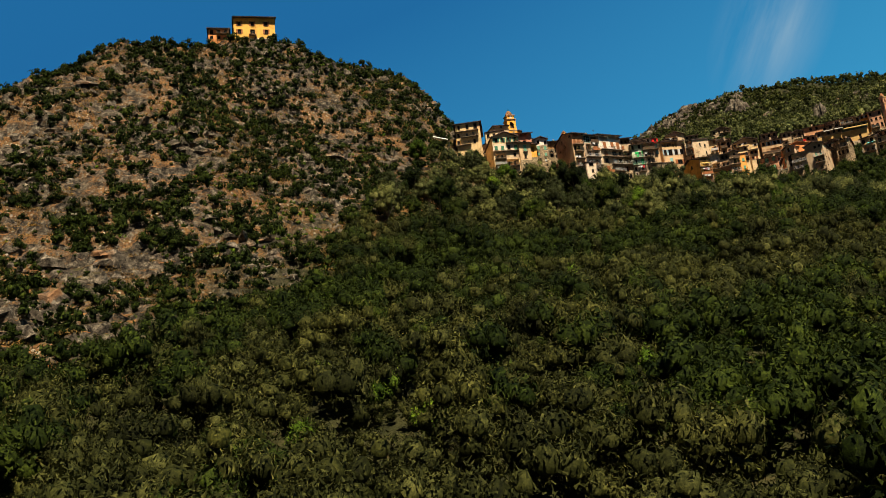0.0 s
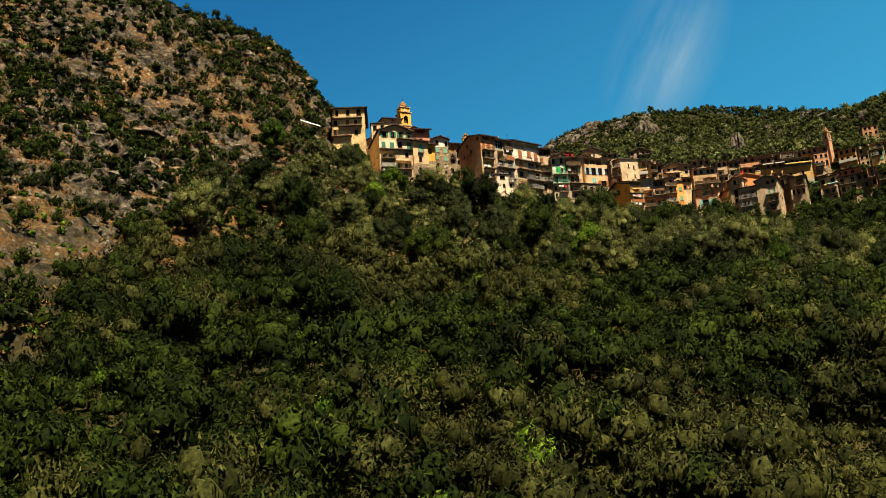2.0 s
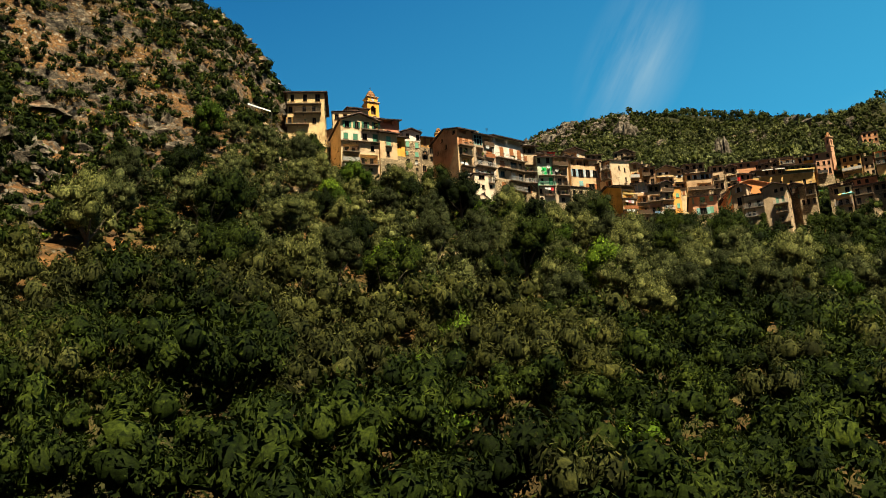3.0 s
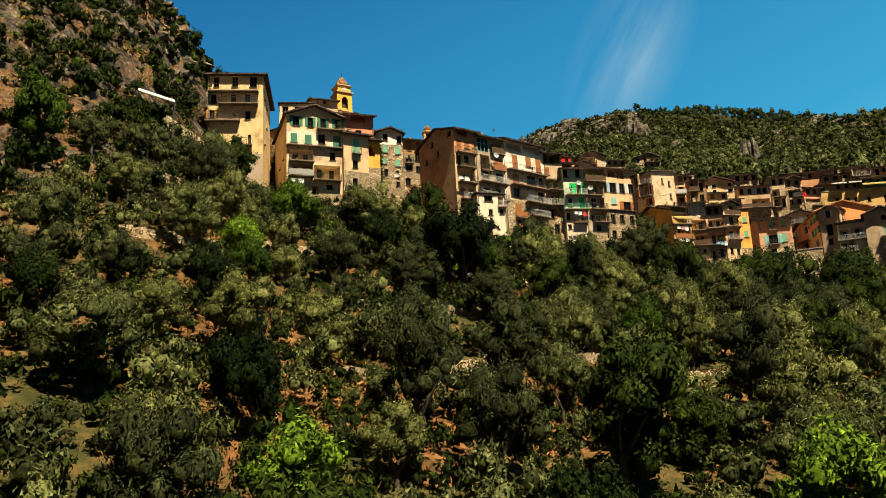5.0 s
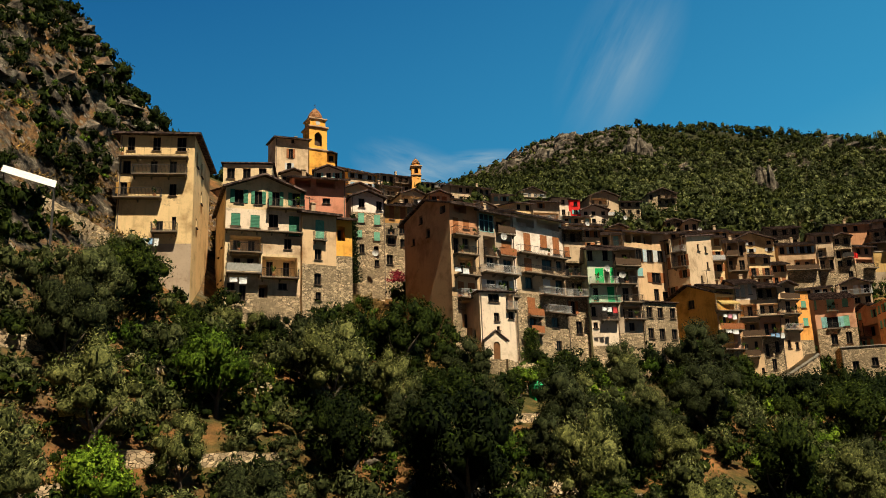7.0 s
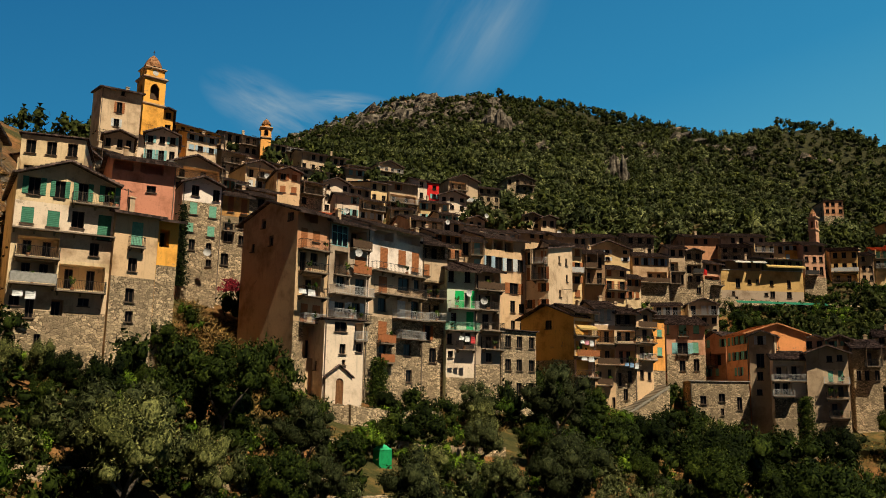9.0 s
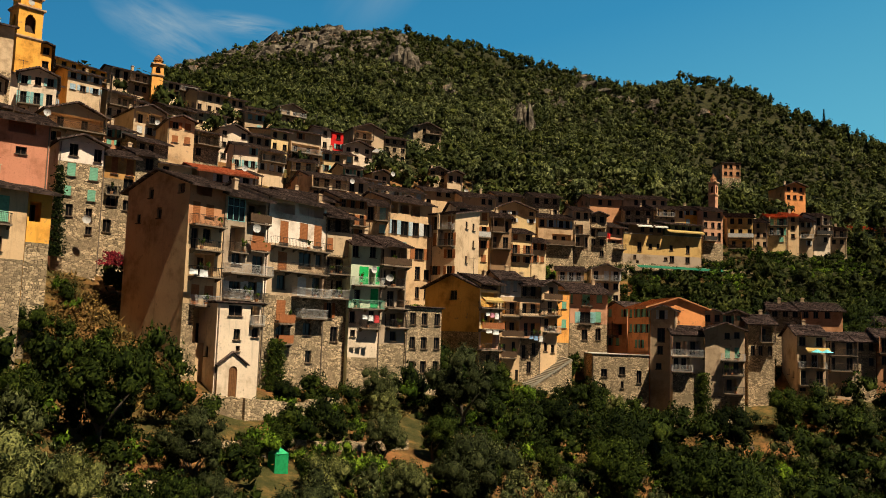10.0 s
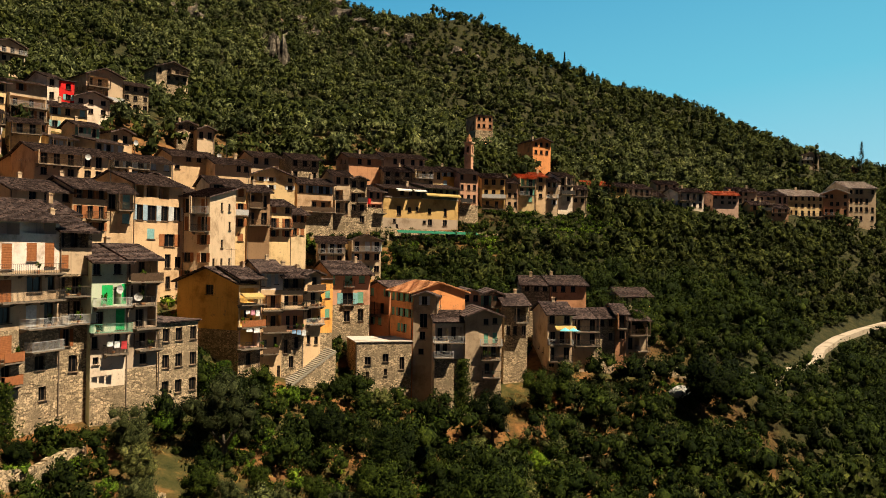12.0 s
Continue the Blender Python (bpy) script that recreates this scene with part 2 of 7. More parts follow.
OLIVE = ((0.017, 0.019, 0.006), (0.045, 0.049, 0.018), (0.125, 0.126, 0.056))
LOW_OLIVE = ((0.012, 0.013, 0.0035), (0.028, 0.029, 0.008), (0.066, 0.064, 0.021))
BROAD = ((0.005, 0.009, 0.0013), (0.013, 0.0195, 0.0028), (0.034, 0.045, 0.007))
FAR = ((0.015, 0.019, 0.0045), (0.028, 0.033, 0.008), (0.054, 0.058, 0.015))
LIME = ((0.016, 0.03, 0.003), (0.055, 0.092, 0.008), (0.12, 0.17, 0.017))
M_OLIVE, M_BROAD, M_LIME = leaf_material("olive_leaves", *OLIVE, True), leaf_material("dark_leaves", *BROAD, True), leaf_material("light_leaves", *LIME, True)
M_WOODS, M_WOODS_OLIVE = leaf_material("wood_leaves", *BROAD), leaf_material("olive_grove_leaves", *OLIVE)
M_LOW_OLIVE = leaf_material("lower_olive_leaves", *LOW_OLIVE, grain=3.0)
M_GROVE = leaf_material("grove_leaves", (0.034, 0.039, 0.015), (0.078, 0.084, 0.035), (0.14, 0.142, 0.068), grain=1.6)
M_GARDEN, M_FAR = leaf_material("garden_leaves", *LIME), leaf_material("mountain_leaves", *FAR, grain=1.4)
M_STRAW = leaf_material("dry_grass", (0.07, 0.04, 0.014), (0.15, 0.085, 0.03), (0.26, 0.16, 0.065), grain=5.0)
M_BARK = plain("bark", (0.09, 0.07, 0.05), 0.95)
M_SOIL, M_ROCK, M_CRAG = soil_material(), rock_material("limestone"), rock_material("far_limestone", 0.2, (0.12, 0.1, 0.07))


# ---- mesh helpers ----
def mesh_obj(name, verts, faces, mats, parent=None, label="", face_mats=None):
    me = bpy.data.meshes.new(name)
    me.from_pydata([tuple(v) for v in verts], [], [tuple(f) for f in faces])
    for m in mats if isinstance(mats, (list, tuple)) else [mats]:
        me.materials.append(m)
    if face_mats:
        me.polygons.foreach_set("material_index", face_mats)
    me.update()
    ob = new(name, me)
    if parent:
        ob.parent = parent
    if label:
        tagged(ob, label)
    return ob


GOLD = (1 + 5**0.5) / 2
BALL = np.array([(-1, GOLD, 0), (1, GOLD, 0), (-1, -GOLD, 0), (1, -GOLD, 0), (0, -1, GOLD), (0, 1, GOLD), (0, -1, -GOLD), (0, 1, -GOLD), (GOLD, 0, -1), (GOLD, 0, 1), (-GOLD, 0, -1), (-GOLD, 0, 1)]) / math.hypot(1, GOLD)
CORE = np.array([(i, j, k) for i in range(12) for j in range(i + 1, 12) for k in range(j + 1, 12) if max(np.linalg.norm(BALL[i] - BALL[j]), np.linalg.norm(BALL[j] - BALL[k]), np.linalg.norm(BALL[i] - BALL[k])) < 1.1], np.int32)
CORE = np.array([(i, j, k) if np.dot(np.cross(BALL[j] - BALL[i], BALL[k] - BALL[i]), BALL[i]) > 0 else (i, k, j) for i, j, k in CORE], np.int32)


def leaf_mesh(name, leaves, mat):
    """A crown of loose leaves: corners (n, 3, 3), smooth normals (n, 3), and twenty-sided cores (m, 12, 3) with normals."""
    v, nrm, core, core_n = leaves
    k, m = len(v), len(core)
    me = bpy.data.meshes.new(name)
    me.vertices.add(3 * k + 12 * m)
    me.vertices.foreach_set("co", np.concatenate([v.reshape(-1, 3), core.reshape(-1, 3)]).astype(np.float32).ravel())
    idx = np.concatenate([np.arange(3 * k, dtype=np.int32), (CORE[None] + (3 * k + 12 * np.arange(m, dtype=np.int32))[:, None, None]).ravel()])
    n = len(idx) // 3
    me.loops.add(3 * n)
    me.loops.foreach_set("vertex_index", idx.astype(np.int32))
    me.polygons.add(n)
    me.polygons.foreach_set("loop_start", np.arange(0, 3 * n, 3, dtype=np.int32))
    me.polygons.foreach_set("loop_total", np.full(n, 3, np.int32))
    me.materials.append(mat)
    me.update(calc_edges=True)
    soft = np.concatenate([np.repeat(nrm, 3, 0), core_n.reshape(-1, 3)]).astype(np.float32)
    me.attributes.new("custom_normal", "FLOAT_VECTOR", "POINT").data.foreach_set("vector", np.ascontiguousarray(soft).ravel())
    return me


class Geo:
    """Gathers boxes and quads into one mesh."""

    def __init__(self):
        self.v, self.f = [], []

    def quad(self, *p):
        n = len(self.v)
        self.v += [tuple(q) for q in p]
        self.f.append(tuple(range(n, n + len(p))))

    def box(self, x0, x1, y0, y1, z0, z1):
        n = len(self.v)
        self.v += [(x0, y0, z0), (x1, y0, z0), (x1, y1, z0), (x0, y1, z0), (x0, y0, z1), (x1, y0, z1), (x1, y1, z1), (x0, y1, z1)]
        self.f += [tuple(n + i for i in q) for q in ((0, 3, 2, 1), (4, 5, 6, 7), (0, 1, 5, 4), (1, 2, 6, 5), (2, 3, 7, 6), (3, 0, 4, 7))]

    def hexa(self, low, high):
        """A block from four lower and four upper corners, both in the same order."""
        n = len(self.v)
        self.v += [tuple(q) for q in low] + [tuple(q) for q in high]
        self.f += [tuple(n + i for i in q) for q in ((0, 3, 2, 1), (4, 5, 6, 7), (0, 1, 5, 4), (1, 2, 6, 5), (2, 3, 7, 6), (3, 0, 4, 7))]

    def ob(self, name, mat, parent=None, label=""):
        return mesh_obj(name, self.v, self.f, mat, parent, label)


def value_noise(x, y, seed=0):
    xi, yi = np.floor(x).astype(np.int64), np.floor(y).astype(np.int64)
    u, v = x - xi, y - yi
    u, v = u * u * (3 - 2 * u), v * v * (3 - 2 * v)

    def h(a, b):
        k = (a * 374761393 + b * 668265263 + seed * 974711) & 0x7FFFFFFF
        k = ((k ^ (k >> 13)) * 1274126177) & 0x7FFFFFFF
        return ((k ^ (k >> 16)) & 0xFFFF) / 65535.0
    return (h(xi, yi) * (1 - u) + h(xi + 1, yi) * u) * (1 - v) + (h(xi, yi + 1) * (1 - u) + h(xi + 1, yi + 1) * u) * v


def fbm(x, y, scale, octaves=4, seed=0):
    out, amp, tot = 0, 1.0, 0.0
    for o in range(octaves):
        out = out + amp * value_noise(x / scale * 2**o, y / scale * 2**o, seed + o)
        tot += amp
        amp *= 0.5
    return out / tot - 0.5


# ---- ground ----
GX = [-700, -200, -150, -118, -95, -75, -58, -45, -36, -27, -18, 0, 15, 30, 50, 75, 100, 130, 180, 240, 330, 900]
GROUND = [
    (-600, [-150] * 22),
    (-200, [-60, -70, -80, -90, -98, -104, -108, -112, -114, -115, -115, -116, -116, -117, -118, -119, -120, -122, -125, -122, -120, -120]),
    (-95, [-10, -30, -40, -48, -58, -65, -70, -72, -73, -73, -74, -75, -76, -77, -79, -82, -86, -90, -95, -95, -95, -90]),
    (-68, [0, -20, -28, -36, -45, -52, -56, -60, -63, -64, -64, -65, -66, -67, -69, -72, -76, -80, -85, -85, -85, -80]),
    (-40, [10, 0, -6, -12, -21, -28, -36, -44, -49, -50, -51, -53, -54, -55, -57, -61, -66, -70, -76, -78, -75, -60]),
    (-10, [20, 15, 14, 22, 8, -6, -16, -27, -31, -33, -35, -40, -41, -43, -46, -50, -55, -60, -66, -68, -62, -45]),
    (15, [20, 20, 28, 43, 34, 10, -5, -14, -18, -20, -23, -30, -31, -33, -38, -43, -48, -52, -58, -58, -52, -30]),
    (40, [20, 25, 35, 46, 52, 47, 26, 12, 4, -4, -11, -16, -20, -24, -29, -34, -39, -43, -48, -48, -38, -15]),
    (58, [20, 22, 30, 40, 50, 50, 42, 27, 9, 1, -4, -8, -12, -16, -22, -27, -29, -32, -36, -38, -28, -8]),
    (75, [20, 18, 26, 36, 48, 52, 48, 40, 22, 6, 0, -3, -6, -9, -15, -19, -17, -18, -22, -25, -12, 5]),
    (90, [20, 15, 22, 34, 46, 56, 56, 45, 28, 17, 9, 3, -4, -5, -11, -14, -8, -7, -12, -16, -3, 12]),
    (110, [20, 12, 20, 30, 42, 50, 54, 43, 32, 29, 23, 14, 9, 1, -3, -8, -1, 3, -2, -5, 6, 20]),
    (130, [15, 10, 18, 28, 38, 45, 48, 40, 36, 34, 32, 24, 20, 12, 10, 2, 5, 8, 8, 15, 25, 28]),
    (160, [10, 10, 16, 26, 34, 42, 46, 46, 44, 43, 42, 35, 33, 30, 27, 22, 22, 27, 28, 29, 37, 38]),
    (195, [0, 8, 14, 24, 30, 38, 44, 50, 52, 53, 54, 51, 49, 48, 45, 42, 43, 47, 41, 37, 53, 32]),
    (260, [0, 8, 16, 26, 34, 42, 50, 56, 61, 64, 66, 69, 71, 70, 69, 67, 63, 58, 60, 63, 72, 48]),
    (330, [0, 10, 20, 30, 40, 50, 58, 66, 72, 78, 82, 89, 92, 93, 96, 99, 102, 102, 93, 102, 113, 48]),
    (450, [0, 15, 30, 45, 58, 70, 80, 90, 98, 104, 110, 122, 130, 136, 144, 156, 166, 169, 170, 164, 153, 29]),
    (560, [0, 20, 40, 58, 72, 84, 96, 108, 118, 128, 138, 155, 166, 175, 186, 198, 206, 206, 198, 176, 121, 14]),
    (720, [0, 15, 35, 55, 75, 90, 100, 110, 116, 120, 122, 129, 134, 136, 138, 140, 139, 133, 116, 93, 54, 0]),
    (1500, [-60] * 22),
]
GY = np.array([r[0] for r in GROUND], float)
GXA = np.array(GX, float)
GZ = np.array([r[1] for r in GROUND], float)


def base_height(x, y):
    i = np.clip(np.searchsorted(GXA, x) - 1, 0, len(GX) - 2)
    j = np.clip(np.searchsorted(GY, y) - 1, 0, len(GY) - 2)
    u = np.clip((x - GXA[i]) / (GXA[i + 1] - GXA[i]), 0, 1)
    v = np.clip((y - GY[j]) / (GY[j + 1] - GY[j]), 0, 1)
    return (GZ[j, i] * (1 - u) + GZ[j, i + 1] * u) * (1 - v) + (GZ[j + 1, i] * (1 - u) + GZ[j + 1, i + 1] * u) * v


def step01(v, a, b):
    t = np.clip((v - a) / (b - a), 0, 1)
    return t * t * (3 - 2 * t)


def hill_mask(x, y):
    """1 on the rocky hill, 0 on the wooded slope."""
    edge = np.interp(y, [-140, -118, -100, -60, -20, 0, 45, 75, 120], [-66, -52, -39, -32, -37, -40, -34, -33, -40]) + 16 * fbm(x, y, 26, 2, 6) * step01(-y, -15, 25)
    return step01(edge + 6 * fbm(x, y, 14, 2, 5), x - 3, x + 6) * step01(-y, -150, -120)


def height(x, y):
    x, y = np.asarray(x, float), np.asarray(y, float)
    z = 0.2 * sum(base_height(x + a, y + b) for a, b in ((0, 0), (4, 0), (-4, 0), (0, 4), (0, -4)))
    rocky = hill_mask(x, y)
    far = step01(y, 190, 300)
    z = z + 1.6 * fbm(x, y, 22, 3, 1) * (1 - rocky) * step01(np.abs(y - 115), 25, 60)
    crag = fbm(x, y, 13, 4, 9)
    ridge = 1 - 2 * np.abs(fbm(x, y, 5.5, 3, 21))
    z = z + rocky * (7.0 * crag + 2.6 * (ridge - 0.75) + 1.1 * fbm(x, y, 1.9, 2, 27))
    q = z * 0.5 + 2.2 * fbm(x, y, 16, 3, 29)
    part_of = q - np.floor(q)
    z = z + rocky * 1.7 * (step01(part_of, 0.55, 0.95) - part_of)
    z = z + 14 * np.exp(-((x - 280) / 40) ** 2 - ((y - 362) / 30) ** 2)   # wooded knoll on the ridge
    return z + far * 16 * fbm(x, y, 70, 4, 33)


xs = np.concatenate([np.linspace(-700, -160, 24, False), np.linspace(-160, -30, 190, False), np.linspace(-30, 150, 120, False), np.linspace(150, 400, 80, False), np.linspace(400, 900, 16)])
ys = np.concatenate([np.linspace(-600, -200, 16, False), np.linspace(-200, -100, 50, False), np.linspace(-100, 120, 300, False), np.linspace(120, 330, 100, False), np.linspace(330, 720, 80, False), np.linspace(720, 1500, 14)])
XX, YY = np.meshgrid(xs, ys)
ZZ = height(XX, YY)
n = len(xs)
faces = [(j * n + i, j * n + i + 1, (j + 1) * n + i + 1, (j + 1) * n + i) for j in range(len(ys) - 1) for i in range(n - 1)]
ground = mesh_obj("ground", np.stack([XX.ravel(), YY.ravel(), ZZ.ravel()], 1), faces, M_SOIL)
tagged(ground, "steep mountainside of ochre soil, dry grass and limestone", "ground", kind="structure")


# ---- houses ----
rng = random.Random(7)
SHARED = {}
FOOTPRINTS, ROOF_TOPS = [], []


def shared(key, make):
    if key not in SHARED:
        SHARED[key] = make()
    return SHARED[key]


def link(name, me, parent, loc, rz=0.0, scale=(1, 1, 1)):
    ob = new(name, me)
    ob.parent = parent
    ob.matrix_basis = Matrix.LocRotScale(loc, Euler((0, 0, rz)), Vector(scale))
    return ob


def raw(geo, mat, name):
    me = bpy.data.meshes.new(name)
    me.from_pydata(geo.v, [], geo.f)
    me.materials.append(mat)
    me.update()
    return me


def window_mesh(w, h):
    """A two-light casement frame, one closed sheet of bars with depth."""
    t = 0.07
    xs_, zs_ = [-w / 2, -w / 2 + t, -0.035, 0.035, w / 2 - t, w / 2], [0, t, h - t, h]
    g, at = Geo(), {}

    def p(i, k, y):
        if (i, k, y) not in at:
            at[i, k, y] = len(g.v)
            g.v.append((xs_[i], y, zs_[k]))
        return at[i, k, y]
    keep = {(i, k) for i in range(5) for k in range(3) if not (i in (1, 3) and k == 1)}
    for i, k in keep:
        g.f.append((p(i, k, 0), p(i + 1, k, 0), p(i + 1, k + 1, 0), p(i, k + 1, 0)))
        for di, dk, c in ((-1, 0, ((i, k + 1), (i, k))), (1, 0, ((i + 1, k), (i + 1, k + 1))), (0, -1, ((i, k), (i + 1, k))), (0, 1, ((i + 1, k + 1), (i, k + 1)))):
            if (i + di, k + dk) not in keep:
                (a0, b0), (a1, b1) = c
                g.f.append((p(a0, b0, 0), p(a0, b0, 0.06), p(a1, b1, 0.06), p(a1, b1, 0)))
    g.box(-w / 2 - 0.1, w / 2 + 0.1, -0.3, 0.0, -0.09, -0.01)
    return raw(g, M_FRAME, "window")


def pane_mesh(w, h):
    g = Geo()
    g.box(-w / 2, w / 2, 0.03, 0.045, 0, h)
    return raw(g, M_GLASS, "pane")


def shutter_mesh(w, h, kind):
    g, louvres = Geo(), []
    k = max(4, int(h / 0.16))
    for i in range(k):
        z = 0.06 + (h - 0.12) * i / k
        louvres += [(-0.055, z), (-0.042, z + 0.09)]
    prof = [(-0.02, 0.0), (-0.042, 0.03)] + louvres + [(-0.042, h - 0.02), (-0.02, h), (0.0, h), (0.0, 0.0)]
    m = len(prof)
    g.v = [(x, y, z) for x in (0.0, w) for y, z in prof]
    g.f = [(i, (i + 1) % m, m + (i + 1) % m, m + i) for i in range(m)] + [tuple(range(m)), tuple(range(2 * m - 1, m - 1, -1))]
    return raw(g, SHUTTERS[kind], "shutter")


def railing_mesh(w, d, solid, gap=0.14):
    g = Geo()
    hgt = 0.95
    g.box(0, w, -d, -d + 0.04, hgt - 0.04, hgt)
    g.box(0, 0.04, -d, 0, hgt - 0.04, hgt)
    g.box(w - 0.04, w, -d, 0, hgt - 0.04, hgt)
    g.box(0, w, -d + 0.01, -d + 0.03, 0.08, 0.11)
    if solid:
        g.box(0, w, -d + 0.01, -d + 0.03, 0.1, hgt - 0.06)
    for i in range(int(w / gap) + 1):
        x = min(w - 0.02, i * gap)
        g.box(x, x + 0.018, -d + 0.01, -d + 0.028, 0.0, hgt)
    for i in range(int(d / gap)):
        for x in (0.01, w - 0.03):
            g.box(x, x + 0.018, -i * gap, -i * gap + 0.018, 0.0, hgt)
    return g


RAILS = {}
BALCONY_POTS = []
pots = random.Random(15)


def deck(root, x0, x1, zf, d, rail):
    """A balcony slab on brackets with its own railing."""
    c = Geo()
    c.box(x0, x1, -d, -0.003, zf - 0.13, zf)
    for x in np.linspace(x0 + 0.1, x1 - 0.24, max(2, int((x1 - x0) / 1.3))):
        c.hexa([(x, -0.15, zf - 0.45), (x + 0.14, -0.15, zf - 0.45), (x + 0.14, -0.003, zf - 0.45), (x, -0.003, zf - 0.45)], [(x, -d * 0.85, zf - 0.132), (x + 0.14, -d * 0.85, zf - 0.132), (x + 0.14, -0.003, zf - 0.132), (x, -0.003, zf - 0.132)])
    bal = c.ob("balcony", M_SLAB, root)
    if rail == "none":
        return
    mat, solid, gap = RAILS[rail]
    link("railing", raw(railing_mesh(x1 - x0, d - 0.03, solid, gap), mat, "railing"), bal, (x0, 0, zf))
    if rail != "none" and x1 - x0 > 1.5:
        for _ in range(pots.choice((0, 1, 1, 2))):
            BALCONY_POTS.append(root.matrix_basis @ Vector((pots.uniform(x0 + 0.3, x1 - 0.3), -d + 0.28, zf)))


def facade(g, w, zb, zt, holes, o=(0, 0), ux=(1, 0), nin=(0, 1), deep=0.32, fields=(), sheets=None):
    """A wall from zb to zt with recessed holes (x, z, w, h); ux runs along it and nin into the house. Fields (x0, z0, x1, z1, wall) of another finish go into sheets."""
    def sheet(x, z):
        for i in range(len(fields) - 1, -1, -1):
            x0, z0, x1, z1, _ = fields[i]
            if x0 <= x <= x1 and z0 <= z <= z1:
                return sheets.setdefault(i, Geo())
        return g

    def p(x, z, d=0.0):
        return (o[0] + ux[0] * x + nin[0] * d, o[1] + ux[1] * x + nin[1] * d, z)
    cx = sorted({0.0, w, *[h[0] for h in holes], *[h[0] + h[2] for h in holes], *[min(w, max(0.0, f[k])) for f in fields for k in (0, 2)]})
    cz = sorted({zb, zt, *[h[1] for h in holes], *[h[1] + h[3] for h in holes], *[min(zt, max(zb, f[k])) for f in fields for k in (1, 3)]})
    for a, b in zip(cx, cx[1:]):
        for c, d in zip(cz, cz[1:]):
            mx, mz = (a + b) / 2, (c + d) / 2
            if b - a < 1e-4 or d - c < 1e-4 or any(h[0] < mx < h[0] + h[2] and h[1] < mz < h[1] + h[3] for h in holes):
                continue
            sheet(mx, mz).quad(p(a, c), p(b, c), p(b, d), p(a, d))
    for x, z, hw, hh, *own in holes:
        deep_ = own[0] if own else deep
        q = [p(x, z), p(x + hw, z), p(x + hw, z + hh), p(x, z + hh)]
        r = [p(x, z, deep_), p(x + hw, z, deep_), p(x + hw, z + hh, deep_), p(x, z + hh, deep_)]
        for i in range(4):
            j = (i + 1) % 4
            sheet(x + hw / 2, z + hh / 2).quad(q[i], q[j], r[j], r[i])
        sheet(x + hw / 2, z + hh / 2).quad(*r)


def slope(g, a, b, c, d, thick=0.16, course=0.42):
    """A tiled slope: a-b is the eave, d-c the ridge; one sheet stepped in overlapping courses."""
    a, b, c, d = (Vector(v) for v in (a, b, c, d))
    k = max(2, int((d - a).length / course))
    nrm = (b - a).cross(d - a).normalized()
    prof = []
    for i in range(k):
        prof += [(i / k, 0.09), ((i + 1) / k, 0.0)]
    prof += [(1.0, -thick), (0.0, -thick)]
    n, m = len(g.v), len(prof)
    for lo, hi in ((a, d), (b, c)):
        g.v += [tuple(lo.lerp(hi, u) + nrm * h) for u, h in prof]
    g.f += [(n + i, n + (i + 1) % m, n + m + (i + 1) % m, n + m + i) for i in range(m)]
    g.f += [tuple(n + i for i in range(m)), tuple(n + m + i for i in range(m - 1, -1, -1))]


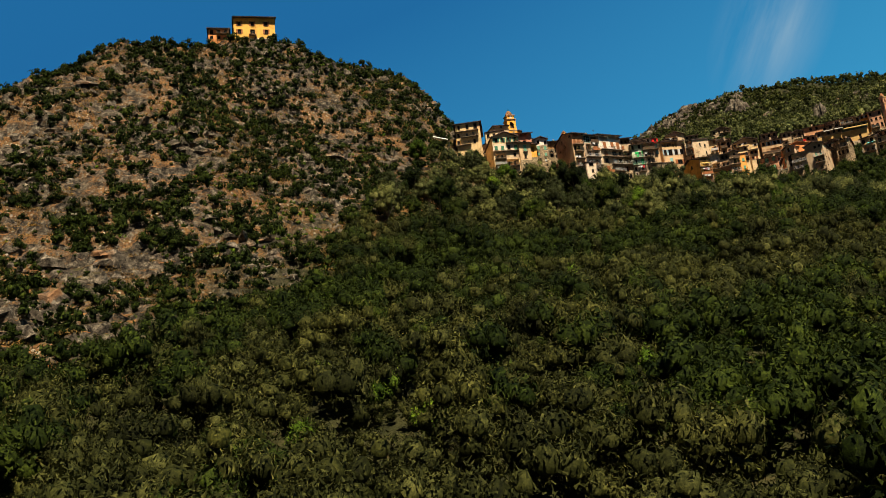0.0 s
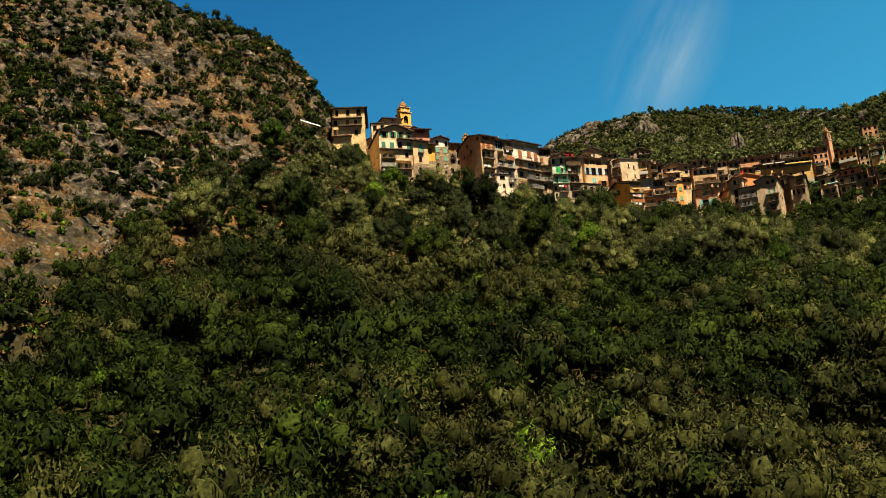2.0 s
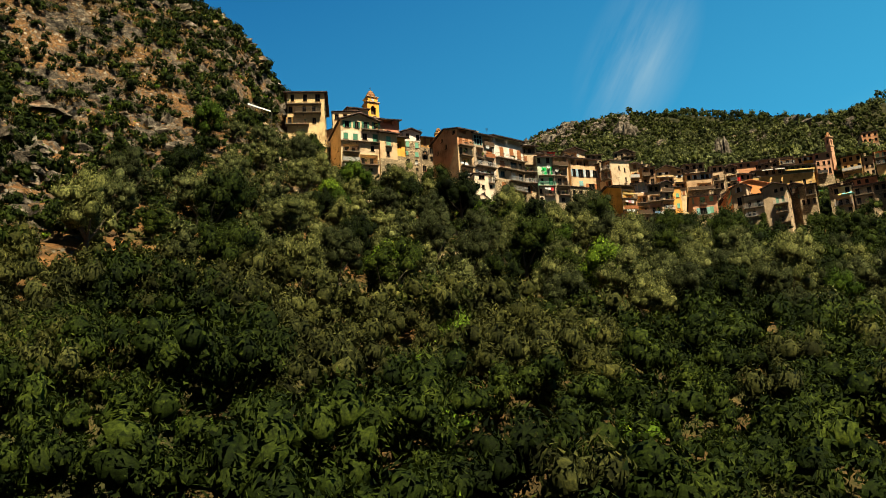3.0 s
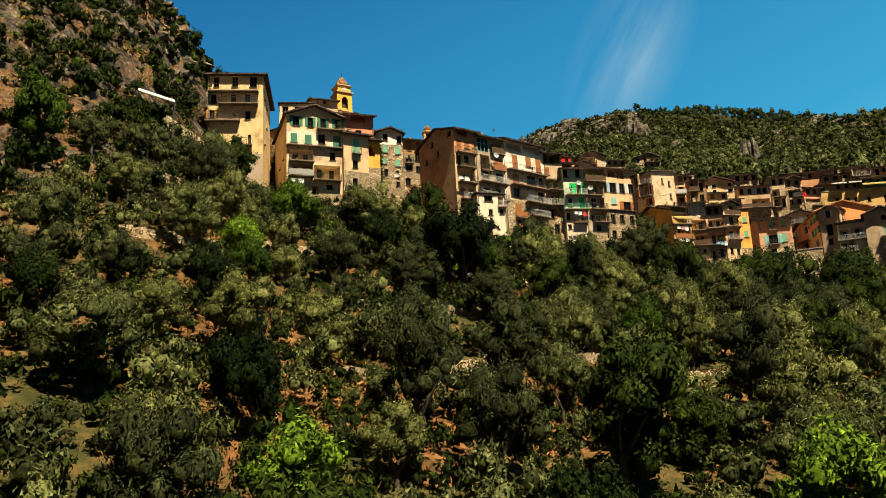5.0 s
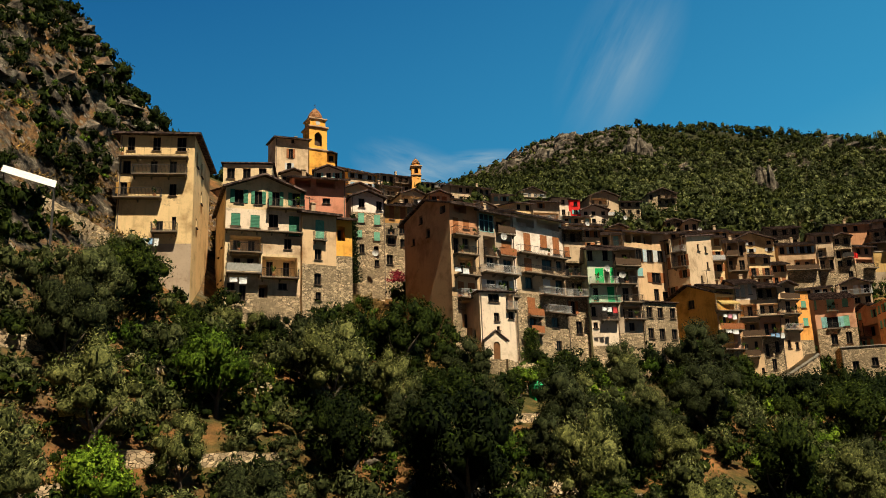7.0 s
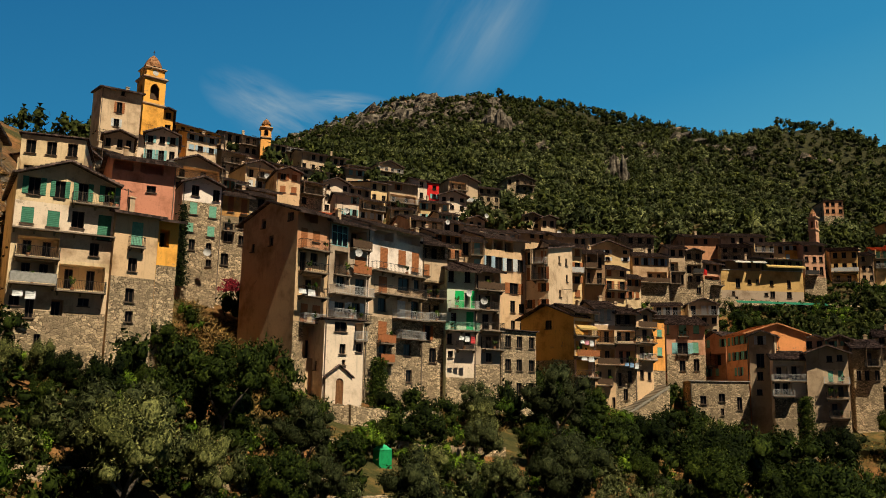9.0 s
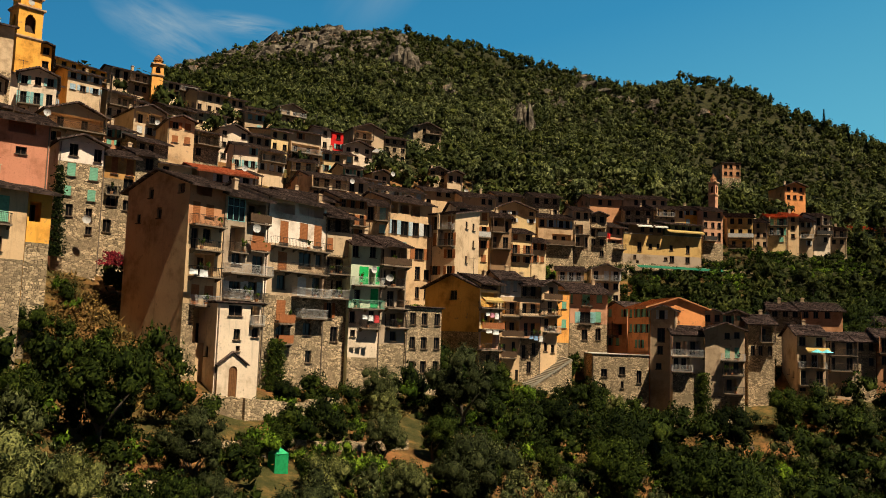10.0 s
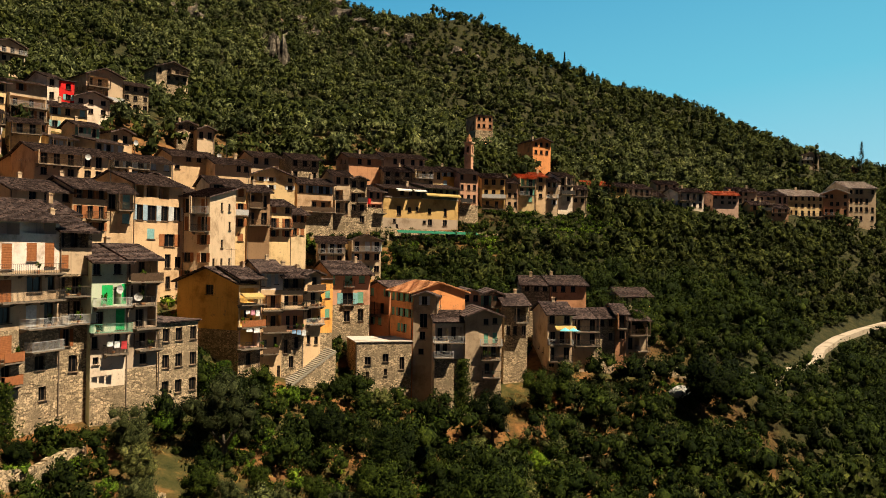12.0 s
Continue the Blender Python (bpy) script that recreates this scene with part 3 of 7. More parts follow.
def house(a, b, depth, z0, z1, roof, wall, shut, cols, rows, balc=(), base=0.0, roof_mat=None, extra="", side=0, spec=None, left=None, right=(), foot=None):
    """A house on the front line a-b; spec, where given, sets its openings, balconies and paint: w window, d door, L open loggia, G glazed bay, B balcony, P painted or stone field."""
    a, b = Vector(a), Vector(b)
    w = (b - a).length
    u = (b - a) / w
    nn = Vector((-u.y, u.x))
    low = float(min(height(q.x, q.y) for q in (a, b, b + nn * depth, a + nn * depth)))
    zb = min(z0 - 0.5, low - 0.5) - z0 if foot is None else foot
    hgt = z1 - z0
    while hgt / rows > 2.95:
        rows += 1
    cols = max(cols, round(w / 2.0))
    FOOTPRINTS.append((a, u, nn, w, depth))
    ROOF_TOPS.append((a, u, nn, w, depth, z1 + {"e": depth * 0.16, "g": w * 0.19, "h": 1.0, "s": depth * 0.1}.get(roof, 0.2)))
    root = new("house")
    root.matrix_basis = Matrix.Translation((a.x, a.y, z0)) @ Matrix.Rotation(math.atan2(u.y, u.x), 4, "Z")
    word = {"e": "gently pitched tiled roof", "g": "gabled tiled roof", "h": "low hipped tiled roof", "s": "lean-to tiled roof", "f": "flat roof", "t": "flat terrace roof"}[roof]
    sh = {"none": "", "turq": "turquoise ", "mint": "mint-green "}.get(shut, shut + " ")
    tail = f" and {sh}shutters" if shut != "none" else (" and stacked balconies" if len(balc) > 1 else "")
    tagged(root, extra or f"{WALLS[wall][1]} house with {word}{tail}", "house", "village houses")
    mat = WALL_MAT[wall]
    more = not spec and not balc and rows >= 2 and w > 3 and (wall, roof) != ("white", "f") and rng.random() < 0.5
    if more:
        balc = (rng.randint(1, rows - 1),) if rows < 5 else (2, rng.choice((1, 3)))
    # front with its openings
    g = Geo()
    st = hgt / rows
    holes, styles, glazed, fields, decks = [], [], [], [], []
    loggias, doors = [], []
    ww = min(0.95, w / cols * 0.5)
    jx = [rng.uniform(-0.14, 0.14) * w / cols for _ in range(cols)]
    for kind, *q in spec or ():
        if kind == "P":
            fields.append(q)
        elif kind == "B":
            decks.append(q)
        elif kind == "L":
            x0, za, x1, zc = q
            loggias.append((x0, za, x1 - x0, zc - za, min(1.5, depth * 0.3)))
            if zc - za > 1.2:
                doors += [(x0 + (x1 - x0) * f - 0.36, za + 0.02, 0.72, min(zc - za - 0.15, 1.95)) for f in ((0.26, 0.74) if x1 - x0 > 2.2 else (0.5,)) if x1 - x0 > 0.9]
        elif kind == "G":
            glazed.append((q[0], q[1], q[2] - q[0], q[3] - q[1]))
        else:
            holes.append((q[0], q[1], q[2] - q[0], q[3] - q[1]))
            styles.append(q[4] if len(q) > 4 else "")
    for r in range(0 if spec else rows):
        on_bal = (rows - r) in balc
        if on_bal and w > 2.6 and st > 2.1 and wall not in ("yellow", "cream", "salmon", "white", "yolk", "orange", "mustard") and rng.random() < 0.6:
            x0, x1 = (0.3, w - 0.3) if rng.random() < 0.6 else ((0.3, w * 0.6) if rng.random() < 0.5 else (w * 0.4, w - 0.3))
            loggias.append((x0, r * st + 0.05, x1 - x0, min(st * 0.8, 2.4), min(1.5, depth * 0.3)))
            doors += [(x0 + (x1 - x0) * f - 0.4, r * st + 0.06, 0.8, min(st * 0.74, 2.0)) for f in ((0.28, 0.72) if x1 - x0 > 2.6 else (0.5,))]
            continue
        for c in range(cols):
            if not on_bal and rng.random() < (0.3 if r == 0 else 0.1):
                continue
            hh = min(st * 0.78, 2.05) if on_bal else min(st * 0.52, 1.45)
            x = w * (c + 0.5) / cols + jx[c] - ww / 2
            z = r * st + (0.12 if on_bal else st * 0.3)
            holes.append((max(0.15, min(w - ww - 0.15, x)), z, ww, hh))
            styles.append("" if shut == "none" or rng.random() > 0.85 else shut + ("!" if rng.random() < 0.3 else ""))
    sheets = {}
    facade(g, w, zb, hgt, holes + loggias + glazed, fields=fields, sheets=sheets)
    for i, face in sheets.items():
        finish = fields[i][4]
        face.ob("stone_face" if finish == "stone" else "painted_face", WALL_MAT[finish], root, WALLS[finish][1] + " part of the house front")
    if not right and depth >= 7 and a.x > -20:
        right = [(depth * (0.12 + 0.3 * c) + rng.uniform(-0.2, 0.2), hgt - 2.0 - 2.8 * r, 0.75, 1.2) for r in range(int(min(hgt, 14) / 2.8)) for c in range(3) if rng.random() < 0.5 and hgt - 2.0 - 2.8 * r > 0.3]
    rise = {"e": depth * 0.16, "g": w * 0.19, "h": 1.0, "s": depth * 0.2, "f": 0, "t": 0}[roof]
    side = side or (rng.randint(2, 5) if rows > 2 else rng.randint(0, 2))
    side_holes = list(left) if left is not None else [(depth * (0.2 + 0.3 * (i % 3)) , hgt * (0.35 + 0.22 * (i // 3)) + 0.3 * (i % 2), 0.6, 0.95) for i in range(side)]
    facade(g, depth, zb, hgt, list(right), (w, 0), (0, 1), (-1, 0))
    facade(g, depth, zb, hgt, side_holes, (0, 0), (0, 1), (1, 0))
    g.quad((w, depth, zb), (0, depth, zb), (0, depth, hgt), (w, depth, hgt))
    if roof == "e":
        for x in (0.0, w):
            g.quad((x, 0, hgt), (x, depth, hgt), (x, depth / 2, hgt + rise))
    elif roof == "g":
        for y in (0.0, depth):
            g.quad((0, y, hgt), (w, y, hgt), (w / 2, y, hgt + rise))
    elif roof == "s":
        for x in (0.0, w):
            g.quad((x, 0, hgt), (x, depth, hgt), (x, depth, hgt + rise))
        g.quad((0, depth, hgt), (w, depth, hgt), (w, depth, hgt + rise), (0, depth, hgt + rise))
    g.ob("wall", mat, root)
    if base > 0 and wall != "stone" and not spec:
        k = Geo()
        t = 0.07
        zt = hgt * base
        keep = [h for h in holes + loggias if h[1] < zt]
        holes2 = [(h[0] + t, h[1], h[2], min(h[3], zt - h[1])) for h in keep]
        facade(k, w + 2 * t, zb, zt, holes2, (-t, -t), (1, 0), (0, 1), 0.06)
        k.quad((-t, -t, zb), (-t, depth, zb), (-t, depth, zt), (-t, -t, zt))
        k.quad((w + t, -t, zb), (w + t, depth, zb), (w + t, depth, zt), (w + t, -t, zt))
        k.quad((-t, -t, zt), (w + t, -t, zt), (w + t, 0.0, zt + 0.02), (-t, 0.0, zt + 0.02))
        k.ob("stone_base", M_STONE, root, "rubble stone lower wall")
    # roof
    k, o = Geo(), rng.uniform(0.8, 1.15)
    so = 0.45
    if roof == "e":
        f = rise / (depth / 2)
        slope(k, (-so, -o, hgt - o * f), (w + so, -o, hgt - o * f), (w + so, depth / 2, hgt + rise), (-so, depth / 2, hgt + rise))
        slope(k, (w + so, depth + o, hgt - o * f), (-so, depth + o, hgt - o * f), (-so, depth / 2, hgt + rise), (w + so, depth / 2, hgt + rise))
    elif roof == "g":
        f = rise / (w / 2)
        slope(k, (-so, depth + so, hgt - so * f), (-so, -o, hgt - so * f), (w / 2, -o, hgt + rise), (w / 2, depth + so, hgt + rise))
        slope(k, (w + so, -o, hgt - so * f), (w + so, depth + so, hgt - so * f), (w / 2, depth + so, hgt + rise), (w / 2, -o, hgt + rise))
    elif roof == "h":
        m = min(w, depth) * 0.4
        e = 0.7
        p = [(-e, -e, hgt), (w + e, -e, hgt), (w + e, depth + e, hgt), (-e, depth + e, hgt)]
        q = [(m, m, hgt + rise), (w - m, m, hgt + rise), (w - m, depth - m, hgt + rise), (m, depth - m, hgt + rise)]
        for i in range(4):
            j = (i + 1) % 4
            slope(k, p[i], p[j], q[j], q[i])
        k.quad(*q)
        k.box(-e, w + e, -e, depth + e, hgt - 0.12, hgt + 0.02)
    elif roof == "s":
        f = rise / depth
        slope(k, (-so, -o, hgt - o * f), (w + so, -o, hgt - o * f), (w + so, depth + 0.2, hgt + rise), (-so, depth + 0.2, hgt + rise))
    else:
        k.box(-0.12, w + 0.12, -0.12, depth + 0.12, hgt, hgt + 0.12)
        if roof == "f":
            k.box(-0.3, w + 0.3, -0.3, depth + 0.3, hgt + 0.12, hgt + 0.24)
    k.ob("roof", roof_mat or (M_CONCRETE if roof == "t" else M_ROOF), root)
    # chimneys
    if roof in "egs" and w > 2.5:
        for _ in range(rng.choice((0, 0, 1, 1))):
            c, x, y = Geo(), rng.uniform(0.5, w - 0.9), depth * rng.uniform(0.3, 0.6)
            c.box(x, x + 0.5, y, y + 0.5, hgt, hgt + rise + 0.55)
            c.box(x - 0.08, x + 0.58, y - 0.08, y + 0.58, hgt + rise + 0.55, hgt + rise + 0.63)
            c.box(x + 0.08, x + 0.42, y + 0.08, y + 0.42, hgt + rise + 0.63, hgt + rise + 0.75)
            c.ob("chimney", WALL_MAT["greyb"], root)
    # windows
    for (x, z, hw, hh), style in zip(holes, styles):
        win = link("window", shared(("w", round(hw, 1), round(hh, 1)), lambda: window_mesh(round(hw, 1), round(hh, 1))), root, (x + hw / 2, 0.18, z), 0, (hw / round(hw, 1), 1, hh / round(hh, 1)))
        link("pane", shared(("p", round(hw, 1), round(hh, 1)), lambda: pane_mesh(round(hw, 1), round(hh, 1))), win, (0, 0, 0))
        if style:
            shade = style.rstrip("!")
            sw = hw / 2 if spec or style.endswith("!") else min(hw / 2, w / cols * 0.24)
            me = shared(("s", round(sw, 1), round(hh, 1), shade), lambda: shutter_mesh(max(0.1, round(sw, 1)), round(hh, 1), shade))
            fit = (sw / max(0.1, round(sw, 1)), 1, 1)
            if style.endswith("!"):
                link("shutter", me, win, (-hw / 2, -0.12, 0), 0, fit)
                link("shutter", me, win, (hw / 2 - sw, -0.12, 0), 0, fit)
            else:
                link("shutter", me, win, (-hw / 2 - sw, -0.185, 0), 0, fit)
                link("shutter", me, win, (hw / 2, -0.185, 0), 0, fit)
    for x, z, hw, hh in glazed:
        c = Geo()
        for q in np.linspace(0, hw - 0.07, 4):
            c.box(x + q, x + q + 0.07, -0.03, 0.09, z, z + hh)
        for q in (0, hh * 0.62, hh - 0.07):
            c.box(x, x + hw, -0.02, 0.08, z + q, z + q + 0.07)
        bay = c.ob("glazed_bay", SHUTTERS["turq"], root, "turquoise-framed glazed bay")
        link("pane", shared(("p", round(hw, 2), round(hh, 2)), lambda: pane_mesh(hw, hh)), bay, (x + hw / 2, 0.03, z))
    for x, z, hw, hh in doors:
        win = link("window", shared(("w", round(hw, 1), round(hh, 1)), lambda: window_mesh(round(hw, 1), round(hh, 1))), root, (x + hw / 2, min(1.5, depth * 0.3) - 0.1, z))
        link("pane", shared(("p", round(hw, 1), round(hh, 1)), lambda: pane_mesh(round(hw, 1), round(hh, 1))), win, (0, 0, 0))
    for x, z, hw, hh in side_holes:
        win = link("window", shared(("w", 0.6, 0.9), lambda: window_mesh(0.6, 0.9)), root, (0.12, x + hw / 2, z), -math.pi / 2)
        link("pane", shared(("p", 0.6, 0.9), lambda: pane_mesh(0.6, 0.9)), win, (0, 0, 0))
    for x, z, hw, hh in right:
        win = link("window", shared(("w", round(hw, 1), round(hh, 1)), lambda: window_mesh(round(hw, 1), round(hh, 1))), root, (w - 0.12, x + hw / 2, z), math.pi / 2)
        link("pane", shared(("p", round(hw, 1), round(hh, 1)), lambda: pane_mesh(round(hw, 1), round(hh, 1))), win, (0, 0, 0))
    # balconies
    for x0, x1, zf, d, rail in decks:
        deck(root, x0, x1, zf, d, rail)
    for s in () if spec else balc:
        zf = (rows - s) * st + 0.02
        d = rng.uniform(1.15, 1.55)
        x0, x1 = (0.1, w - 0.1) if rng.random() < (0.25 if more else 0.72) else ((0.1, w * 0.6) if rng.random() < 0.5 else (w * 0.4, w - 0.1))
        c = Geo()
        c.box(x0, x1, -d, 0, zf - 0.14, zf)
        for x in np.linspace(x0 + 0.15, x1 - 0.3, max(2, int(w / 1.6))):
            c.hexa([(x, -0.15, zf - 0.5), (x + 0.14, -0.15, zf - 0.5), (x + 0.14, 0, zf - 0.5), (x, 0, zf - 0.5)], [(x, -d * 0.8, zf - 0.142), (x + 0.14, -d * 0.8, zf - 0.142), (x + 0.14, 0, zf - 0.142), (x, 0, zf - 0.142)])
        bal = c.ob("balcony", M_SLAB, root)
        rail = railing_mesh(x1 - x0, d - 0.03, rng.random() < 0.2)
        rm = raw(rail, rng.choice((M_IRON, M_IRON, M_WHITE_METAL, M_WOOD)), "railing")
        link("railing", rm, bal, (x0, 0, zf))
        if rng.random() < 0.5 or s == 1:
            top = min(hgt + 0.1, zf + st - 0.16)
            for x in (x0 + 0.02, x1 - 0.14):
                c = Geo()
                c.box(x, x + 0.12, -d + 0.05, -d + 0.17, zf, top)
                c.ob("post", M_WOOD, bal)
        if rng.random() < 0.3:
            c = Geo()
            c.box(x0 - 0.06, x0 + 0.06, -d, 0, zf, zf + st - 0.16)
            c.ob("side_panel", mat, bal)
    if rng.random() < 0.55:
        c = Geo()
        x = rng.choice((0.12, w - 0.2))
        c.box(x, x + 0.09, -0.11, -0.01, zb + 1.5, hgt - 0.25)
        for z in np.arange(1.0, hgt - 0.5, 2.0):
            c.box(x - 0.02, x + 0.11, -0.12, 0, z, z + 0.05)
        c.ob("drainpipe", M_PIPE, root)
    return root


RAILS.update({"iron": (M_IRON, False, 0.14), "wire": (M_IRON, False, 0.22), "thin": (M_IRON, False, 0.9), "white": (M_WHITE_METAL, False, 0.11), "wood": (M_WOOD, True, 0.3), "rust": (M_RUST, True, 0.3), "cloth": (M_TARP, True, 0.4), "mint": (SHUTTERS["mint"], False, 0.1)})
ROOFS = {"red": M_ROOF_RED, "orange": M_ROOF_ORANGE, "pale": M_ROOF_PALE}
house((-32.2, 67.6), (-24.4, 68.4), 12, 5.5, 21.5, "h", "yellow", "none", 3, 5, (2, 3, 4), 0.22, spec=[
    ("w", 0.77, 14.14, 1.52, 15.73), ("w", 3.4, 14.16, 4.22, 15.75), ("w", 5.93, 14.1, 6.94, 15.77), ("B", 0.03, 7.24, 13.26, 1, "thin"), ("w", 0.38, 11.55, 1.19, 12.98),
    ("w", 3.24, 11.48, 3.99, 12.99), ("w", 5.25, 11.48, 6, 12.99), ("B", 1.53, 7.16, 11.28, 1, "iron"), ("w", 0.23, 9.19, 0.97, 10.53, "ochre"), ("w", 5.32, 9.04, 6.07, 10.4),
    ("B", -0.3, 4.6, 8.71, 0.9, "iron"), ("w", 4.09, 4.91, 4.83, 6.24), ("w", 5.74, 5.04, 6.18, 6.7), ("B", 3.74, 6.39, 4.91, 1, "iron"), ("P", 0, -26.64, 7.84, 3.72, "grey")], right=((1.6, 13.0, 0.9, 1.7), (2.4, 6.2, 0.7, 1.1), (5.0, 13.0, 0.9, 1.7), (5.2, 9.8, 0.9, 1.5)))
house((-21.3, 70.3), (-13.4, 72.9), 12, 0.7, 16.2, "g", "cream", "none", 4, 6, (2, 3, 4), 0.2, spec=[
    ("w", 0.91, 13.64, 1.89, 15.23, "green"), ("w", 3.09, 13.63, 3.94, 15.17, "green"), ("w", 5.01, 13.58, 5.88, 15.25, "green"), ("w", 7.29, 13.73, 8.2, 15.27, "green"), ("B", 4.53, 8.59, 13.29, 0.9, "iron"),
    ("w", 0.59, 11.03, 1.59, 12.46, "green!"), ("w", 2.69, 10.92, 3.69, 12.37, "green!"), ("w", 4.7, 11.07, 5.75, 12.61), ("d", 6.93, 10.2, 8.07, 12.52, "green!"), ("P", 0, 10.57, 8.32, 13.02, "white"),
    ("B", -0.03, 8.43, 10.54, 0.7, "none"), ("L", 0.53, 8.2, 3.89, 9.89), ("B", 0.38, 3.97, 7.99, 1, "iron"), ("P", 3.89, 8.02, 8.32, 10.64, "beigel"), ("w", 6.43, 8.62, 7.24, 9.85),
    ("L", 0.69, 6.57, 3.73, 7.79), ("B", 0.17, 3.85, 5.66, 1.1, "cloth"), ("L", 4.04, 5.53, 7.91, 7.71), ("B", 3.9, 8, 5.29, 1, "iron"), ("w", 0.34, 3.75, 1.17, 4.65),
    ("d", 1.65, 2.73, 2.34, 4.41), ("L", 3.7, 3.09, 4.69, 4.5), ("w", 5.84, 4.05, 6.79, 4.78), ("w", 0.28, 1.12, 0.87, 2.07), ("w", 2.57, 0.43, 3.11, 1.39),
    ("P", 0, 3.43, 8.32, 5.07, "beigel"), ("P", 0, -9.13, 8.32, 3.43, "stone")])
house((-13.2, 72.4), (-9.6, 74.3), 9, 2.4, 13.7, "s", "beige", "none", 1, 5, (), 0.42, spec=[
    ("w", 1.55, 8.3, 2.61, 10.5, "mint!"), ("B", 1.29, 2.77, 8.11, 0.6, "iron"), ("w", 1.47, 5.84, 2.28, 7.11), ("w", 1.43, 2.98, 2.23, 4.27), ("w", 1.57, 1.16, 2.26, 2.17),
    ("P", 0, -7.68, 4.07, 5.28, "stone")])
house((-24.4, 82.0), (-18.4, 82.6), 9, 15.0, 23.0, "f", "cream", "none", 3, 3, (2,), 0)
house((-9.8, 76.3), (-8.0, 77.0), 7, 9.6, 13.9, "s", "yolk", "none", 1, 2, (), 0, spec=[
    ("L", 0.15, 1.61, 1.08, 3.36), ("P", 0, -30, 1.94, -0.2, "stone")])
house((-15.9, 84.6), (-9.5, 86.4), 9, 14.8, 22.1, "e", "salmon", "none", 3, 2, (), 0, spec=[
    ("L", 0.12, 5.93, 2.12, 6.95), ("L", 2.83, 5.92, 5.25, 7.07), ("w", 3.63, 3.85, 4.61, 4.59)])
house((-9.3, 93.1), (-4.9, 94.4), 9, 11, 22, "g", "stonewhite", "mint", 2, 4, (), 0.85, spec=[
    ("P", 0, 8.71, 4.59, 11, "whiteh"), ("P", 0, -3.64, 4.59, 8.71, "stone"), ("w", 1.06, 9.38, 1.93, 10.72), ("w", 3.58, 9.04, 4.38, 10.48), ("w", 0.96, 7.18, 1.83, 8.6, "mint!"),
    ("w", 3.24, 6.98, 4.12, 8.41, "mint!"), ("w", 0.79, 5.04, 1.52, 6.13, "mint!"), ("w", 3.19, 4.7, 4.02, 5.94, "mint!"), ("w", 1.12, 2.88, 1.84, 4.18), ("w", 3.16, 2.61, 3.82, 3.93),
    ("w", 3.25, 1.09, 3.9, 1.96)])
house((-5.0, 95.4), (-1.6, 96.5), 9, 10.9, 21.4, "e", "stone", "ochre", 2, 4, (2,), 0.6, spec=[
    ("P", 0, 7.77, 3.57, 10.5, "ochrew"), ("w", 0.94, 8.32, 1.63, 10.28, "brown!"), ("w", 2.56, 8.27, 3.35, 10.11, "brown!"), ("d", 0.65, 4.67, 1.7, 6.92), ("B", 0.42, 1.96, 5.93, 0.6, "iron"),
    ("w", 2.37, 6.35, 3.45, 7.95), ("w", 2.47, 4.38, 3.39, 5.52), ("w", 0.46, 1.73, 1.35, 3.15)])
house((-1.7, 99.5), (0.8, 100.5), 8, 14.6, 22.6, "e", "stone", "none", 1, 3, (), 0.9)
house((3.6, 79.0), (7.1, 81.2), 10.5, 2, 16.4, "e", "tan", "orange", 2, 6, (1, 2, 3, 4), 0.15, spec=[
    ("P", 0, 10.37, 4.13, 14.4, "terra"), ("L", 0.74, 13.25, 2.56, 14.28), ("d", 0.47, 10.34, 1.3, 12.57, "brown!"), ("w", 1.96, 11.27, 2.88, 12.48, "brown!"), ("B", 0.16, 3.9, 10.33, 1, "iron"),
    ("d", 0.47, 8, 1.24, 10.02), ("w", 1.79, 8.82, 2.71, 10.08), ("B", 0.32, 3.61, 7.97, 1, "wire"), ("L", 0.99, 5.45, 3.26, 7.62), ("B", 0.37, 3.69, 5.41, 1.1, "wire"),
    ("d", 0.85, 2.76, 1.75, 4.65, "brown!"), ("w", 2.34, 3.48, 3.37, 4.6, "brown!"), ("B", 0.7, 3.54, 2.67, 1, "white"), ("L", 1.3, -0.92, 3.62, 2.29), ("P", 0, -15.36, 1.81, 2.81, "stone")], left=((4.4, 11.1, 0.75, 1.1), (6.0, 13.2, 0.8, 1.1), (0.8, 13.4, 1.1, 0.9), (8.0, 10.8, 0.6, 0.9)))
house((7.2, 81.2), (11.6, 84.2), 10, 4.2, 16, "e", "grey", "white", 2, 5, (1, 2, 3, 4), 0.1, spec=[
    ("G", 0.21, 9.07, 2.47, 11.39), ("L", 2.69, 9.2, 5.21, 11.21), ("B", 2.77, 5.63, 9.15, 0.6, "wood"), ("L", 0.72, 6.03, 2.61, 8.56), ("d", 3.61, 6.38, 5.21, 8.33, "brown!"),
    ("B", 0.63, 2.83, 5.97, 0.5, "iron"), ("B", 2.98, 5.63, 6.32, 0.6, "rust"), ("w", 1.12, 4.74, 2.26, 5.9), ("d", 3.78, 4.05, 5.21, 5.87), ("B", 0.05, 5.63, 3.82, 1.3, "white"),
    ("w", 0.95, 2.05, 2.38, 3.05, "white"), ("w", 3.36, 2.08, 4.55, 3.17, "white"), ("B", 0.23, 3.33, 1.29, 1, "white"), ("B", 3.47, 5.63, 1.1, 1, "wire"), ("P", 0.47, -15.61, 4.27, 1.38, "white")])
house((6.7, 77.8), (10.9, 79.2), 8, -2.8, 4.9, "f", "white", "none", 2, 3, (), 0, spec=[
    ("w", 1.13, 6.58, 2.5, 7.58), ("L", 3.4, 5.8, 4.31, 7.58), ("B", 3.37, 4.72, 5.77, 0.5, "white"), ("w", 1.76, 4.32, 2.43, 5.34), ("w", 3.6, 4.62, 4.29, 5.5),
    ("w", 2.06, 3.25, 2.46, 3.74)])
